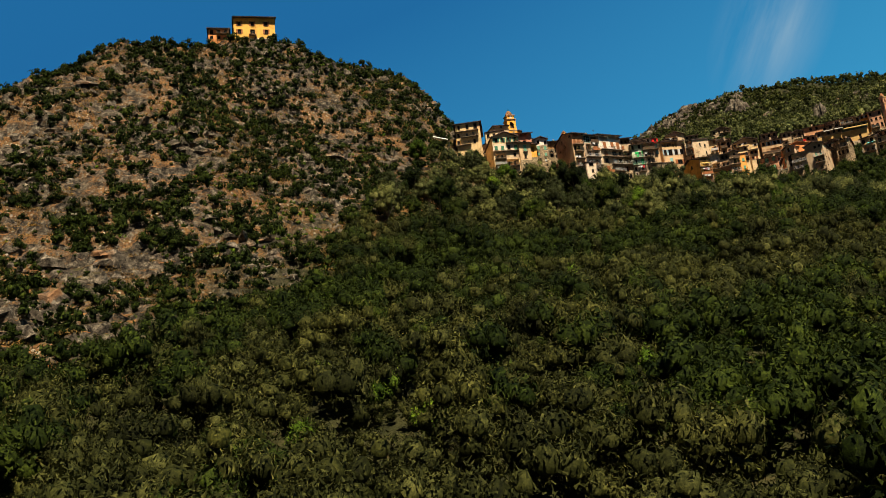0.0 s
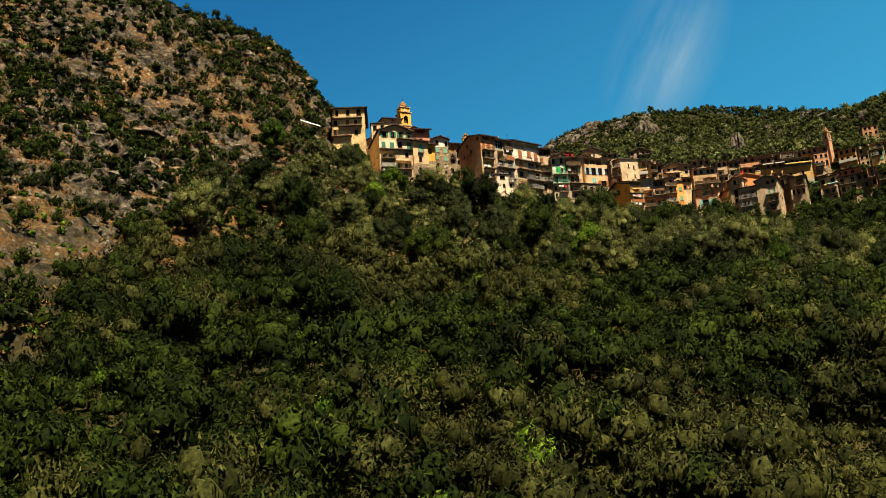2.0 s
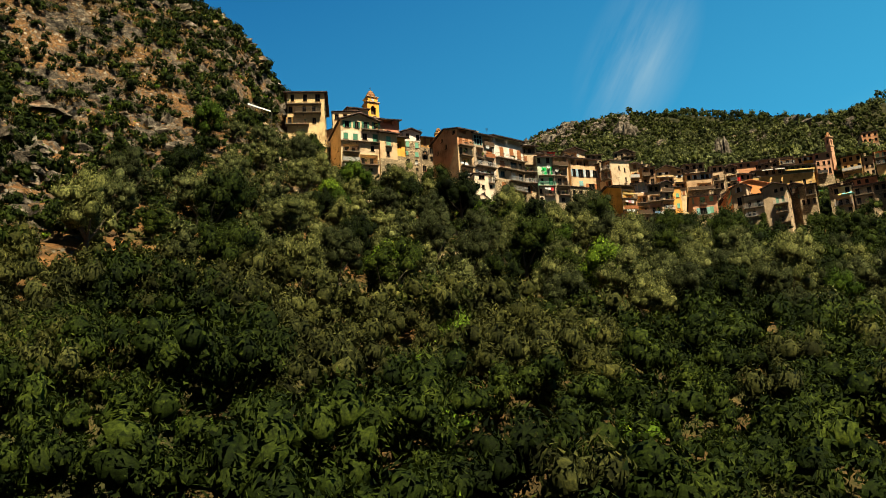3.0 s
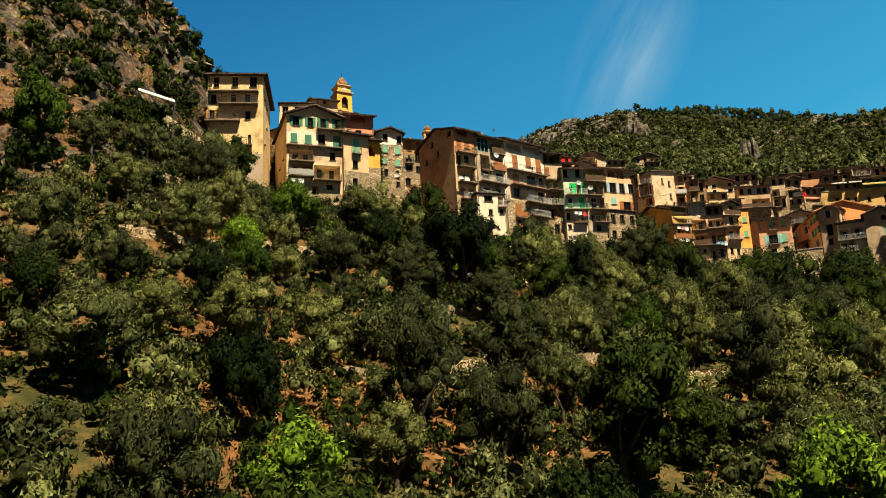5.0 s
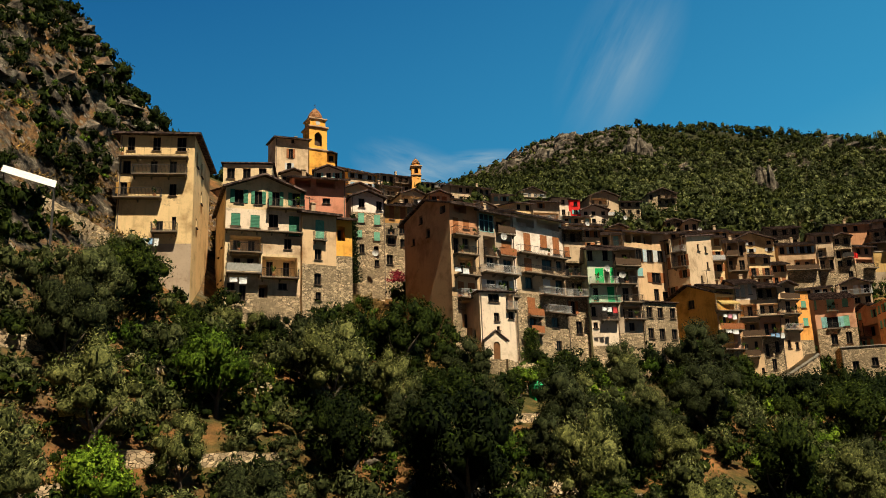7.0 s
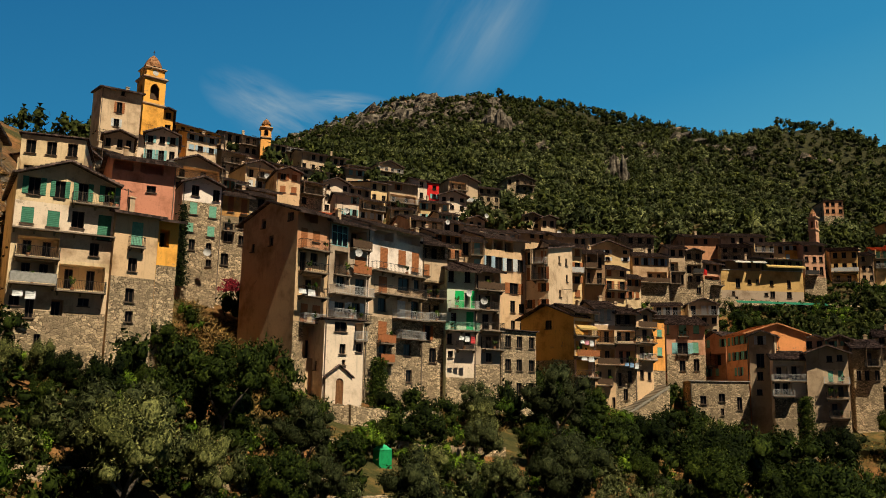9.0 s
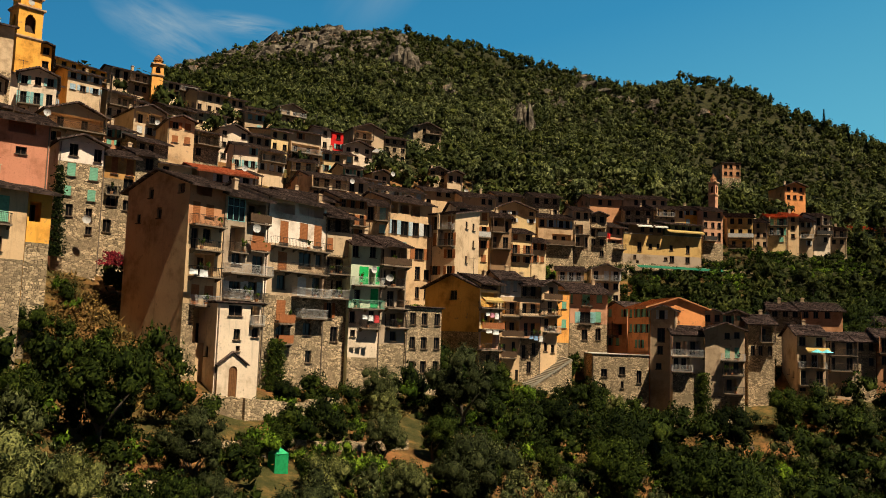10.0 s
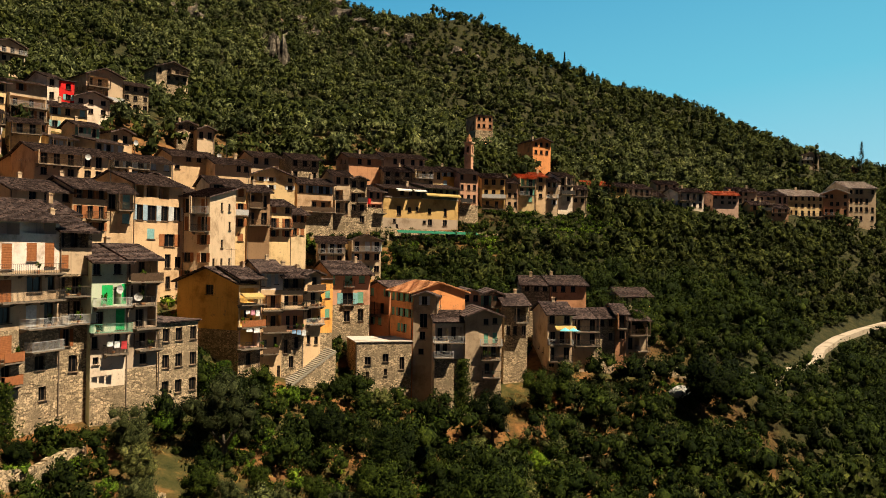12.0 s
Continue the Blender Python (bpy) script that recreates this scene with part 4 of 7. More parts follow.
house((11.8, 85.2), (19.2, 90.5), 11, -3.6, 16.8, "e", "whiteh", "brown", 3, 6, (2, 3, 4), 0.58, spec=[
    ("P", 0, 15.35, 9.1, 20.4, "whiteh"), ("L", 0.94, 18.7, 4.06, 19.78), ("L", 4.64, 18.86, 8.66, 20.06), ("d", 2, 15.49, 3.21, 17.86, "brown!"), ("w", 4.95, 16.21, 6.22, 17.97, "brown!"),
    ("d", 7.23, 15.66, 8.46, 18.01, "brown!"), ("B", 0.61, 9.18, 15.05, 0.9, "wire"), ("d", 1.88, 12.41, 3.22, 14.51, "brown!"), ("w", 5.04, 13.23, 6.94, 14.76), ("w", 7.68, 13.38, 8.67, 14.77),
    ("B", 1.1, 8.88, 12.46, 1.2, "iron"), ("P", 0.45, 9.81, 9.1, 15.35, "greyb"), ("w", 1.91, 10.53, 3.16, 12.01), ("d", 5.02, 9.96, 6.34, 12.02, "white!"), ("d", 7.31, 10.04, 8.64, 12.15),
    ("B", 4.18, 9.4, 9.86, 1.2, "white"), ("P", 0, -16.23, 9.1, 9.83, "stone"), ("d", 2.05, 7.22, 3.38, 9.38, "brown!"), ("B", 1.84, 4.21, 6.9, 0.8, "rust"), ("B", 4.9, 9.05, 7.61, 1, "white"),
    ("w", 6.21, 5.7, 7.51, 7.06), ("d", 2.23, 5, 3.34, 6.7), ("B", 2, 4.19, 4.73, 0.7, "rust"), ("w", 6.77, 2.69, 7.74, 4.06)])
house((19.2, 90.5), (22.5, 91.4), 9, -3, 15.9, "e", "stone", "brown", 2, 6, (2, 3, 4), 0.55, spec=[
    ("L", 0.12, 17, 3.05, 18.64), ("w", 0.25, 14.86, 0.99, 16.24, "brown!"), ("L", 0.27, 12.25, 3.3, 14.09), ("B", 0.22, 3.56, 12.14, 0.9, "iron"), ("L", 1, 9.57, 3.29, 11.73),
    ("B", 0.37, 3.72, 9.38, 1, "white"), ("w", 0.56, 7.09, 1.26, 8.84, "brown"), ("w", 1.18, 4.47, 2.08, 6.16), ("P", 0, 14.33, 3.42, 16.95, "greyb")])
house((22.3, 90.4), (25.9, 91.0), 10, -1.8, 12.9, "e", "mintw", "none", 2, 5, (2, 3, 4), 0.12, spec=[
    ("w", 0.14, 13.03, 0.91, 14.42), ("w", 2.3, 13.1, 3.09, 14.51), ("P", 0, 9.63, 3.65, 13.05, "mintw"), ("P", 1.05, 9.91, 2.21, 11.98, "greenv"), ("P", 3.15, 10.01, 3.65, 12.1, "greenv"),
    ("L", 2.3, 9.96, 3.08, 11.8), ("B", 0.16, 3.95, 9.79, 1, "white"), ("d", 0.54, 7.24, 1.31, 9.3), ("d", 2.58, 7.32, 3.53, 9.48, "greenv!"), ("B", -0.15, 3.95, 7.17, 1.1, "mint"),
    ("w", 0.12, 5.52, 0.77, 6.79), ("w", 2.46, 5.58, 3.16, 6.94), ("B", 1.29, 3.7, 4.93, 0.8, "iron"), ("w", 0.26, 3.9, 0.87, 4.68), ("P", 0, -11.84, 3.65, 6.92, "white"),
    ("P", 0, -15.35, 3.65, 1.58, "stone")])
house((25.9, 91.0), (29.5, 92.1), 9, 3.1, 13.1, "e", "grey", "none", 2, 4, (1, 2, 3, 4), 0, spec=[
    ("L", 0.12, 7.55, 3.63, 9.76), ("B", -0.09, 3.83, 7.41, 1, "wood"), ("L", 0.58, 5.14, 3.54, 7.12), ("B", 0.47, 3.08, 4.94, 0.9, "iron"), ("d", 1.14, 2.6, 2.14, 4.49),
    ("L", 2.49, 2.64, 3.59, 4.67), ("B", 0.69, 3.83, 2.47, 1, "iron"), ("L", 0.98, 0.31, 3.64, 1.96), ("B", 1.16, 4.06, 0.21, 0.9, "iron"), ("w", 1.73, -1.33, 2.6, -0.24),
    ("P", 0, -20.75, 3.76, -1.69, "stone")])
house((29.9, 93.0), (35.3, 95.4), 8, -2.9, 5.8, "f", "stone", "none", 2, 2, (), 1)
house((30.0, 115.8), (33.7, 115.8), 9, 16.5, 21.5, "e", "beige", "turq", 2, 2, (), 0)
house((35.1, 120.6), (43.1, 123.4), 11, -0.2, 23.3, "e", "beige", "white", 4, 5, (), 0, spec=[
    ("L", 0.46, 21.34, 1.76, 23.03), ("L", 2.19, 21.46, 3.88, 23.02), ("L", 4.32, 21.3, 6.05, 23.04), ("w", 0.57, 18.17, 1.63, 20.35, "blue"), ("w", 2.36, 18.12, 3.86, 20.32, "blue"),
    ("w", 4.67, 18.18, 5.9, 20.31, "white"), ("w", 6.84, 18.29, 8.1, 20.29, "white"), ("w", 2.4, 15.56, 3.6, 17.02, "turq!"), ("w", 5.31, 14.53, 7.05, 16.31, "brown"), ("w", 5.47, 11.43, 6.46, 13.41),
    ("w", 5.64, 8.37, 6.45, 10.2), ("w", 7.23, 11.44, 8.36, 13.04), ("w", 7.39, 8.46, 8.36, 9.95), ("w", 5.54, 5.76, 6.59, 7.48), ("w", 7.42, 5.67, 8.36, 7.06),
    ("P", 0, -30, 8.48, 4.05, "stone")])
house((43.1, 123.4), (46.0, 120.3), 9, 0.8, 21.9, "s", "beigel", "brown", 2, 5, (), 0.3)
house((49.8, 130.6), (51.7, 130.4), 8, 14.6, 24.8, "e", "white", "white", 1, 3, (3,), 0)
house((51.9, 130.9), (56.1, 130.8), 9, 14.7, 24.4, "e", "yellow", "brown", 2, 3, (), 0)
house((57.7, 133.9), (61.6, 133.4), 9, 15.3, 24.0, "e", "brownd", "none", 2, 3, (1, 2), 0)
house((63.6, 137.9), (68.0, 138.1), 8, 15.9, 22.1, "e", "yellow", "brown", 2, 2, (2,), 0)
house((68.8, 139.9), (71.7, 139.7), 7, 16.2, 20.9, "e", "cream", "brown", 2, 2, (), 0)
house((65.3, 151.4), (74.2, 149.6), 9, 25.3, 28.3, "g", "yellow", "white", 4, 1, (), 0)
house((40.3, 117.0), (45.4, 107.7), 10, 2.6, 9.7, "g", "mustard", "none", 2, 2, (), 0, side=2, spec=[("w", 4.98, 5.28, 6.26, 6.61), ("P", 0, -30, 10.61, 0.63, "stone")])
house((45.4, 107.6), (48.9, 108.4), 9, 0.8, 10.4, "e", "cream", "none", 2, 4, (1, 2, 3, 4), 0.1, spec=[
    ("L", 0.12, 8.47, 3.24, 9.43), ("L", 0.16, 6.06, 3.04, 8.07), ("B", -0.3, 3.81, 5.9, 1, "iron"), ("L", 0.23, 3, 3.35, 5.13), ("B", -0.3, 3.63, 2.89, 1.2, "rust"),
    ("L", 0.29, 0.2, 3.02, 2.45), ("B", -0.3, 3.89, -0.05, 1.1, "wire"), ("w", 1.32, -2.3, 2.1, -0.69), ("P", 0, -25.23, 3.59, 0.05, "stone"), ("P", 0, 0.05, 3.59, 2.74, "pinkl")])
house((49.2, 109.3), (52.4, 109.0), 9, -2.4, 11.3, "e", "beige", "blue", 3, 5, (2, 3), 0.1, spec=[
    ("P", 0, 10.93, 3.21, 13.7, "whiteh"), ("w", 0.14, 11.47, 0.57, 13.4, "white!"), ("w", 0.87, 11.38, 1.51, 13.4, "white!"), ("w", 2.02, 11.75, 2.54, 13.53, "white!"), ("L", 0.37, 8.37, 3.04, 10.22),
    ("B", 0.22, 3.32, 8.12, 0.9, "iron"), ("L", 0.43, 5.3, 3.09, 7.45), ("B", 0.15, 3.51, 5.1, 1.1, "wood"), ("w", 0.48, 2.96, 1.08, 4.07), ("w", 2.02, 2.89, 2.54, 4.42),
    ("B", 0.21, 2.57, 2.11, 0.8, "wood"), ("w", 0.89, -0.68, 1.49, 0.55), ("d", 2.62, -1.53, 3.09, 0.38)])
house((52.4, 109.0), (55.6, 108.6), 8, -3, 10.6, "e", "stone", "none", 2, 5, (1, 2, 3), 0.15, spec=[
    ("L", 0.21, 11.76, 3.1, 13.43), ("L", 0.26, 9.24, 3.1, 10.75), ("B", -0.24, 3.52, 8.87, 1.1, "iron"), ("P", 0, 5.64, 3.22, 8.7, "rose"), ("L", 0.57, 5.89, 3.1, 7.9),
    ("B", 0.38, 3.52, 5.67, 1.1, "wire"), ("w", 0.38, 2.59, 0.9, 4.55), ("w", 1.85, 3.24, 2.46, 4.92), ("d", 1.11, 0.55, 1.77, 2.23), ("P", 0, 8.7, 3.22, 11.42, "beigel")])
house((55.6, 108.6), (58.6, 109.3), 9, -2.8, 10.8, "g", "beige", "brown", 1, 5, (1, 2, 3), 0.1, spec=[
    ("w", 1.38, 11.51, 2.33, 13.09), ("B", -0.14, 3.38, 11.13, 0.8, "wood"), ("w", 1.15, 9.22, 2.1, 10.92), ("B", -0.08, 3.26, 8.92, 0.9, "iron"), ("L", 0.5, 6.58, 2.72, 8.54),
    ("B", 0.41, 3.21, 6.36, 0.9, "white"), ("w", 0.58, 3.57, 1.24, 4.84), ("w", 1.97, 3.38, 2.64, 4.54)])
house((59.0, 110.2), (61.1, 110.3), 7, 0.9, 9.8, "f", "orange", "mint", 1, 4, (), 0, spec=[("w", 0.8, 6.3, 1.6, 7.4, "mint!"), ("w", 0.8, 3.4, 1.6, 4.7, "mint!"), ("P", 0, -30, 2.2, 1.2, "stone")])
house((67.3, 121.7), (73.7, 120.4), 12, 1, 10.6, "e", "rose", "mint", 3, 3, (), 0, spec=[
    ("P", 0, -8.95, 6.53, 4.31, "stone"), ("w", 0.12, 7.63, 0.48, 9.32, "mint!"), ("d", 2.15, 7.43, 3.43, 9.33, "mint!"), ("B", 1.86, 3.81, 7.34, 0.4, "iron"), ("w", 4.61, 7.87, 5.59, 9.35, "mint!"),
    ("d", 1.8, 4.42, 3.59, 6.27, "turq"), ("B", 1.57, 3.86, 4.32, 0.4, "iron"), ("w", 4.36, 4.59, 5.39, 6.4, "mint!"), ("d", 2.11, 1.6, 3.13, 3.35), ("d", 4.51, 1.65, 5.44, 3.61)])
house((75.3, 123.0), (76.0, 117.9), 10, 1.2, 8.4, "g", "terra", "mint", 2, 3, (), 0)
house((74.5, 115.3), (73.0, 106.8), 9, 1.0, 8.2, "e", "orangew", "mint", 2, 3, (), 0, roof_mat=ROOFS["orange"])
house((72.8, 106.3), (75.6, 103.9), 11, -5.2, 7.6, "g", "greyb", "none", 1, 5, (), 0, spec=[
    ("w", 1.25, 11.38, 2.07, 12.68, "white"), ("d", 0.99, 7.91, 2.12, 10.03), ("w", 1.03, 6.11, 1.84, 7.32), ("w", 0.85, 3.85, 1.66, 4.75)])
house((64.4, 109.0), (72.4, 106.0), 8, -6.6, 0.6, "t", "stone", "none", 3, 2, (), 1, spec=[
    ("w", 1.39, 3.83, 2.29, 5.03), ("w", 4.09, 4.23, 5, 5.43), ("w", 6.7, 3.06, 7.44, 4.94), ("w", 1.56, 1.85, 2.1, 2.86), ("w", 4.35, 2.22, 4.81, 3.25)])
house((74.1, 102.4), (78.2, 100.6), 8, -1.6, 4.1, "e", "white", "none", 2, 2, (1, 2), 0, spec=[
    ("L", 0.12, 2.55, 1.97, 4.54), ("L", 2.2, 2.62, 4.12, 4.67), ("B", -0.28, 4.51, 2.36, 1, "white"), ("L", 0.12, 0.42, 2.47, 2.19), ("B", -0.24, 2.72, 0.15, 1, "white"),
    ("P", 0, -21.92, 4.48, -0.13, "stone")])
house((77.7, 99.7), (82.6, 97.1), 10, -10.2, 4.9, "g", "greyb", "mint", 2, 5, (2, 3), 0.3, spec=[
    ("w", 2.74, 13.68, 3.51, 14.57), ("w", 4.1, 13.82, 4.87, 14.71), ("P", 2.11, 10.71, 5.55, 12.67, "beigel"), ("w", 2.83, 10.89, 3.47, 12.39, "mint!"), ("w", 4.14, 10.98, 4.82, 12.49, "mint!"),
    ("B", 2.22, 5.53, 10.62, 0.9, "white"), ("L", 2.6, 8.76, 5.32, 10.44), ("B", 2.39, 5.34, 8.53, 1, "iron"), ("L", 2.87, 6.18, 4.45, 7.91), ("B", 2.66, 5.38, 5.91, 0.9, "iron"),
    ("w", 4.31, 1.47, 5.22, 3.02), ("P", 0, -26.44, 5.55, 5.47, "stone")])
house((84.5, 109.6), (87.4, 108.1), 9, 3.5, 7.7, "g", "greyb", "none", 2, 1, (), 0)
house((87.2, 107.6), (90.2, 105.7), 9, 3.4, 7.6, "g", "stone", "mint", 2, 1, (), 0)
house((88.1, 103.0), (91.6, 101.3), 9, 0.3, 6.2, "e", "stone", "none", 3, 2, (), 1)
house((103.9, 109.0), (109.8, 106.1), 9, 4.9, 9.0, "e", "terra", "none", 4, 2, (), 0)
house((100.1, 112.4), (104.2, 109.4), 9, 5.3, 8.9, "e", "stone", "none", 3, 2, (), 0)
house((95.3, 100.6), (98.9, 98.6), 10, -5.6, 4.7, "e", "greyb", "none", 2, 4, (2, 3), 0.15, side=2)
house((99.7, 99.2), (103.6, 97.4), 8, -0.7, 4.0, "e", "greyb", "none", 2, 2, (1, 2), 0)
house((103.6, 97.4), (106.2, 96.1), 8, -0.5, 4.1, "e", "stone", "none", 2, 2, (), 0)
house((106.3, 96.0), (107.8, 95.0), 8, -0.4, 4.8, "e", "terra", "none", 1, 2, (1,), 0)
house((108.3, 95.3), (111.7, 93.7), 8, -1.6, 3.7, "e", "greyb", "mint", 2, 2, (1, 2), 0)
house((116.8, 104.5), (121.9, 101.8), 8, 2.9, 7.1, "e", "greyb", "none", 2, 2, (), 0)
house((97.4, 154.1), (115.6, 151.5), 10, 20.0, 25.9, "t", "yellowd", "none", 7, 2, (), 0.45, spec=[("w", 3.28, 2.11, 4.25, 4.15), ("w", 5.88, 2.91, 6.73, 3.96), ("w", 7.84, 2.98, 8.50, 4.04), ("w", 10.83, 2.68, 11.64, 3.87), ("w", 14.75, 2.23, 15.57, 4.03), ("w", 2.37, 0.44, 3.02, 1.31), ("w", 3.04, -0.71, 3.68, 0.17), ("w", 9.55, 0.44, 10.35, 1.15), ("w", 10.88, 0.13, 11.89, 1.49), ("w", 14.60, 0.12, 15.62, 1.44), ("P", 0, -30, 18.38, 1.50, "grey")])
house((106.7, 152.2), (115.6, 151.5), 6, 26.1, 28.6, "s", "greend", "none", 5, 1, (), 0, foot=-0.05)
house((97.7, 154.5), (106.3, 152.5), 5, 25.8, 28.1, "s", "brownd", "none", 5, 1, (), 0, foot=-0.05)
house((108.3, 159.0), (115.7, 157.6), 8, 28.9, 33.0, "e", "yellow", "none", 4, 1, (), 0)
house((115.7, 157.6), (118.9, 156.5), 8, 29.2, 33.2, "e", "yolk", "blue", 2, 1, (), 0)
house((102.3, 161.6), (108.2, 159.1), 8, 28.8, 32.5, "e", "stone", "none", 3, 1, (), 1)
house((76.0, 152.1), (83.7, 151.5), 9, 19.0, 27.6, "e", "beiged", "blue", 3, 3, (2,), 0.3)
house((84.2, 152.4), (87.7, 151.6), 9, 19.2, 29.7, "e", "greyb", "none", 2, 4, (2, 3), 0.2)
house((88.2, 152.5), (91.7, 151.6), 9, 19.5, 29.1, "g", "stone", "none", 1, 4, (2,), 0.3)
house((92.8, 153.3), (97.3, 154.1), 9, 19.8, 27.2, "e", "rose", "none", 2, 3, (), 0.5)
house((78.4, 159.7), (84.4, 159.0), 9, 28.5, 33.3, "e", "stone", "none", 3, 1, (), 1)
house((96.8, 168.3), (104.9, 167.0), 8, 33.4, 35.8, "e", "terra", "none", 4, 1, (), 0)
house((106.2, 168.6), (116.8, 166.5), 8, 34.1, 36.7, "e", "greyb", "none", 4, 1, (), 0)
house((117.6, 153.7), (122.2, 152.7), 9, 23.3, 32.6, "e", "rose", "none", 3, 4, (), 0.2)
house((127.8, 158.3), (132.9, 155.5), 9, 22.3, 32.5, "e", "yellowd", "none", 3, 4, (2, 3), 0.2)
house((133.7, 156.1), (136.5, 155.0), 9, 25.0, 31.5, "e", "beiged", "none", 1, 3, (), 0)
house((137.9, 156.4), (141.7, 154.4), 9, 26.4, 32.9, "e", "yellow", "mint", 2, 3, (1, 2), 0, roof_mat=ROOFS["red"])
house((143.1, 155.9), (145.7, 154.9), 9, 27.6, 33.6, "e", "beige", "none", 1, 3, (), 0, roof_mat=ROOFS["red"])
house((146.4, 155.5), (149.2, 154.3), 9, 26.1, 32.6, "e", "greyb", "white", 1, 3, (2,), 0)
house((150.7, 155.6), (154.7, 154.5), 9, 27.2, 34.1, "e", "white", "none", 2, 3, (1, 2), 0)
house((156.2, 155.8), (159.3, 154.1), 8, 27.2, 31.2, "e", "greyb", "none", 2, 2, (1,), 0)
house((176.9, 171.3), (183.5, 168.6), 10, 29.1, 34.5, "e", "cream", "none", 2, 2, (), 0, roof_mat=ROOFS["red"])
house((184.4, 169.2), (189.0, 167.1), 10, 29.4, 34.4, "e", "yellowd", "brown", 2, 2, (), 0)
house((190.7, 168.2), (198.2, 165.6), 10, 29.4, 34.3, "e", "white", "none", 3, 2, (1,), 0)
house((198.3, 165.4), (202.2, 163.8), 9, 29.0, 32.4, "e", "greyb", "none", 2, 1, (), 0)
house((212.3, 175.1), (218.0, 171.3), 10, 32.8, 37.1, "e", "greyb", "none", 3, 1, (), 0)
house((206.2, 162.0), (213.9, 158.5), 10, 28.2, 33.7, "e", "white", "none", 3, 2, (1,), 0)
house((217.1, 157.5), (223.8, 153.2), 9, 29.9, 33.2, "e", "pinkl", "none", 3, 1, (), 0, roof_mat=ROOFS["red"])
house((237.9, 166.2), (245.0, 161.0), 10, 29.8, 35.9, "e", "greyb", "none", 4, 2, (), 0)
house((247.1, 163.3), (256.0, 156.7), 10, 29.5, 35.0, "e", "pinkl", "none", 4, 2, (), 0)
house((235.0, 156.3), (239.8, 152.5), 9, 27.2, 31.0, "e", "yellowd", "none", 2, 1, (), 0)
house((239.7, 152.6), (244.2, 149.2), 9, 27.0, 30.0, "e", "rose", "none", 3, 1, (), 0)
house((256.0, 156.7), (266.6, 150.6), 16, 26.0, 35.1, "e", "yellow", "none", 5, 4, (), 0, roof_mat=ROOFS["pale"])
house((266.6, 150.6), (271.9, 144.9), 16, 26.3, 36.1, "g", "terra", "none", 2, 4, (), 0, roof_mat=ROOFS["pale"])
house((272.8, 145.4), (280.1, 139.9), 18, 26.4, 38.0, "e", "greyb", "none", 2, 3, (), 0, roof_mat=ROOFS["pale"])
house((326.8, 194.3), (332.8, 189.8), 9, 53.3, 57.1, "g", "greyb", "none", 3, 1, (), 0)
house((357.7, 200.7), (368.3, 191.6), 9, 51.1, 54.2, "e", "terra", "none", 3, 1, (), 0)
house((6.4, 121.3), (14.7, 123.6), 10, 21.0, 25.3, "e", "greyb", "white", 4, 1, (), 0, roof_mat=ROOFS["red"])
house((12.4, 163.0), (17.9, 164.5), 10, 34.6, 41.3, "g", "white", "none", 2, 2, (), 0)
house((18.0, 165.5), (22.9, 166.9), 10, 33.7, 41.2, "e", "greyb", "none", 2, 3, (), 0)
house((22.9, 167.9), (26.9, 169.4), 10, 34.1, 43.3, "s", "yellow", "none", 1, 3, (3,), 0)
house((26.8, 169.4), (33.9, 171.2), 10, 34.6, 44.0, "s", "greyb", "brown", 3, 4, (2, 3), 0)
house((34.8, 176.1), (37.1, 176.7), 9, 41.7, 46.7, "e", "white", "none", 1, 2, (), 0)
house((37.1, 176.7), (40.0, 177.1), 9, 42.0, 46.2, "f", "red", "turq", 1, 1, (), 0)
house((34.7, 172.1), (41.4, 172.7), 9, 35.8, 40.7, "e", "yellow", "turq", 3, 2, (), 0)
house((40.0, 177.1), (46.8, 177.5), 9, 40.0, 43.7, "g", "white", "none", 2, 1, (), 0)
house((44.8, 188.3), (52.6, 189.4), 9, 45.1, 50.7, "g", "greyb", "none", 3, 2, (1, 2), 0)
house((53.4, 191.3), (58.9, 191.8), 8, 44.0, 50.0, "e", "stone", "none", 2, 2, (), 1)
house((70.4, 222.8), (78.9, 223.2), 9, 58.1, 61.7, "g", "stone", "none", 3, 1, (), 1)
house((60.9, 178.6), (65.0, 178.3), 7, 37.3, 40.6, "g", "stone", "none", 2, 1, (), 0.5)
house((64.2, 175.4), (67.8, 175.1), 7, 36.6, 39.5, "g", "beigel", "none", 2, 1, (), 0)
house((51.4, 153.3), (59.6, 153.6), 9, 28.1, 31.2, "e", "beige", "none", 4, 1, (), 0)
house((57.5, 148.0), (64.2, 147.5), 9, 27.7, 29.8, "e", "beige", "none", 4, 1, (), 0)
house((24.5, 131.3), (34.9, 133.1), 9, 23.7, 27.8, "e", "beige", "none", 5, 1, (), 0)
house((37.1, 128.4), (43.4, 129.6), 9, 23.0, 24.3, "g", "stone", "none", 3, 1, (), 0)
house((37.2, 140.8), (47.5, 142.0), 9, 25.3, 28.4, "e", "beigel", "white", 5, 1, (), 0)
house((12.6, 95.7), (22.5, 99.0), 9, 15.7, 17.8, "e", "greyb", "none", 6, 1, (), 0)
house((17.9, 110.1), (25.4, 112.7), 9, 17.0, 21.0, "e", "greyb", "none", 4, 1, (), 0)
house((25.2, 111.8), (29.4, 112.8), 9, 15.5, 21.6, "e", "beige", "brown", 3, 2, (), 0)
house((71.5, 164.0), (77.4, 163.6), 8, 31.1, 33.6, "e", "greyb", "none", 3, 1, (), 0)
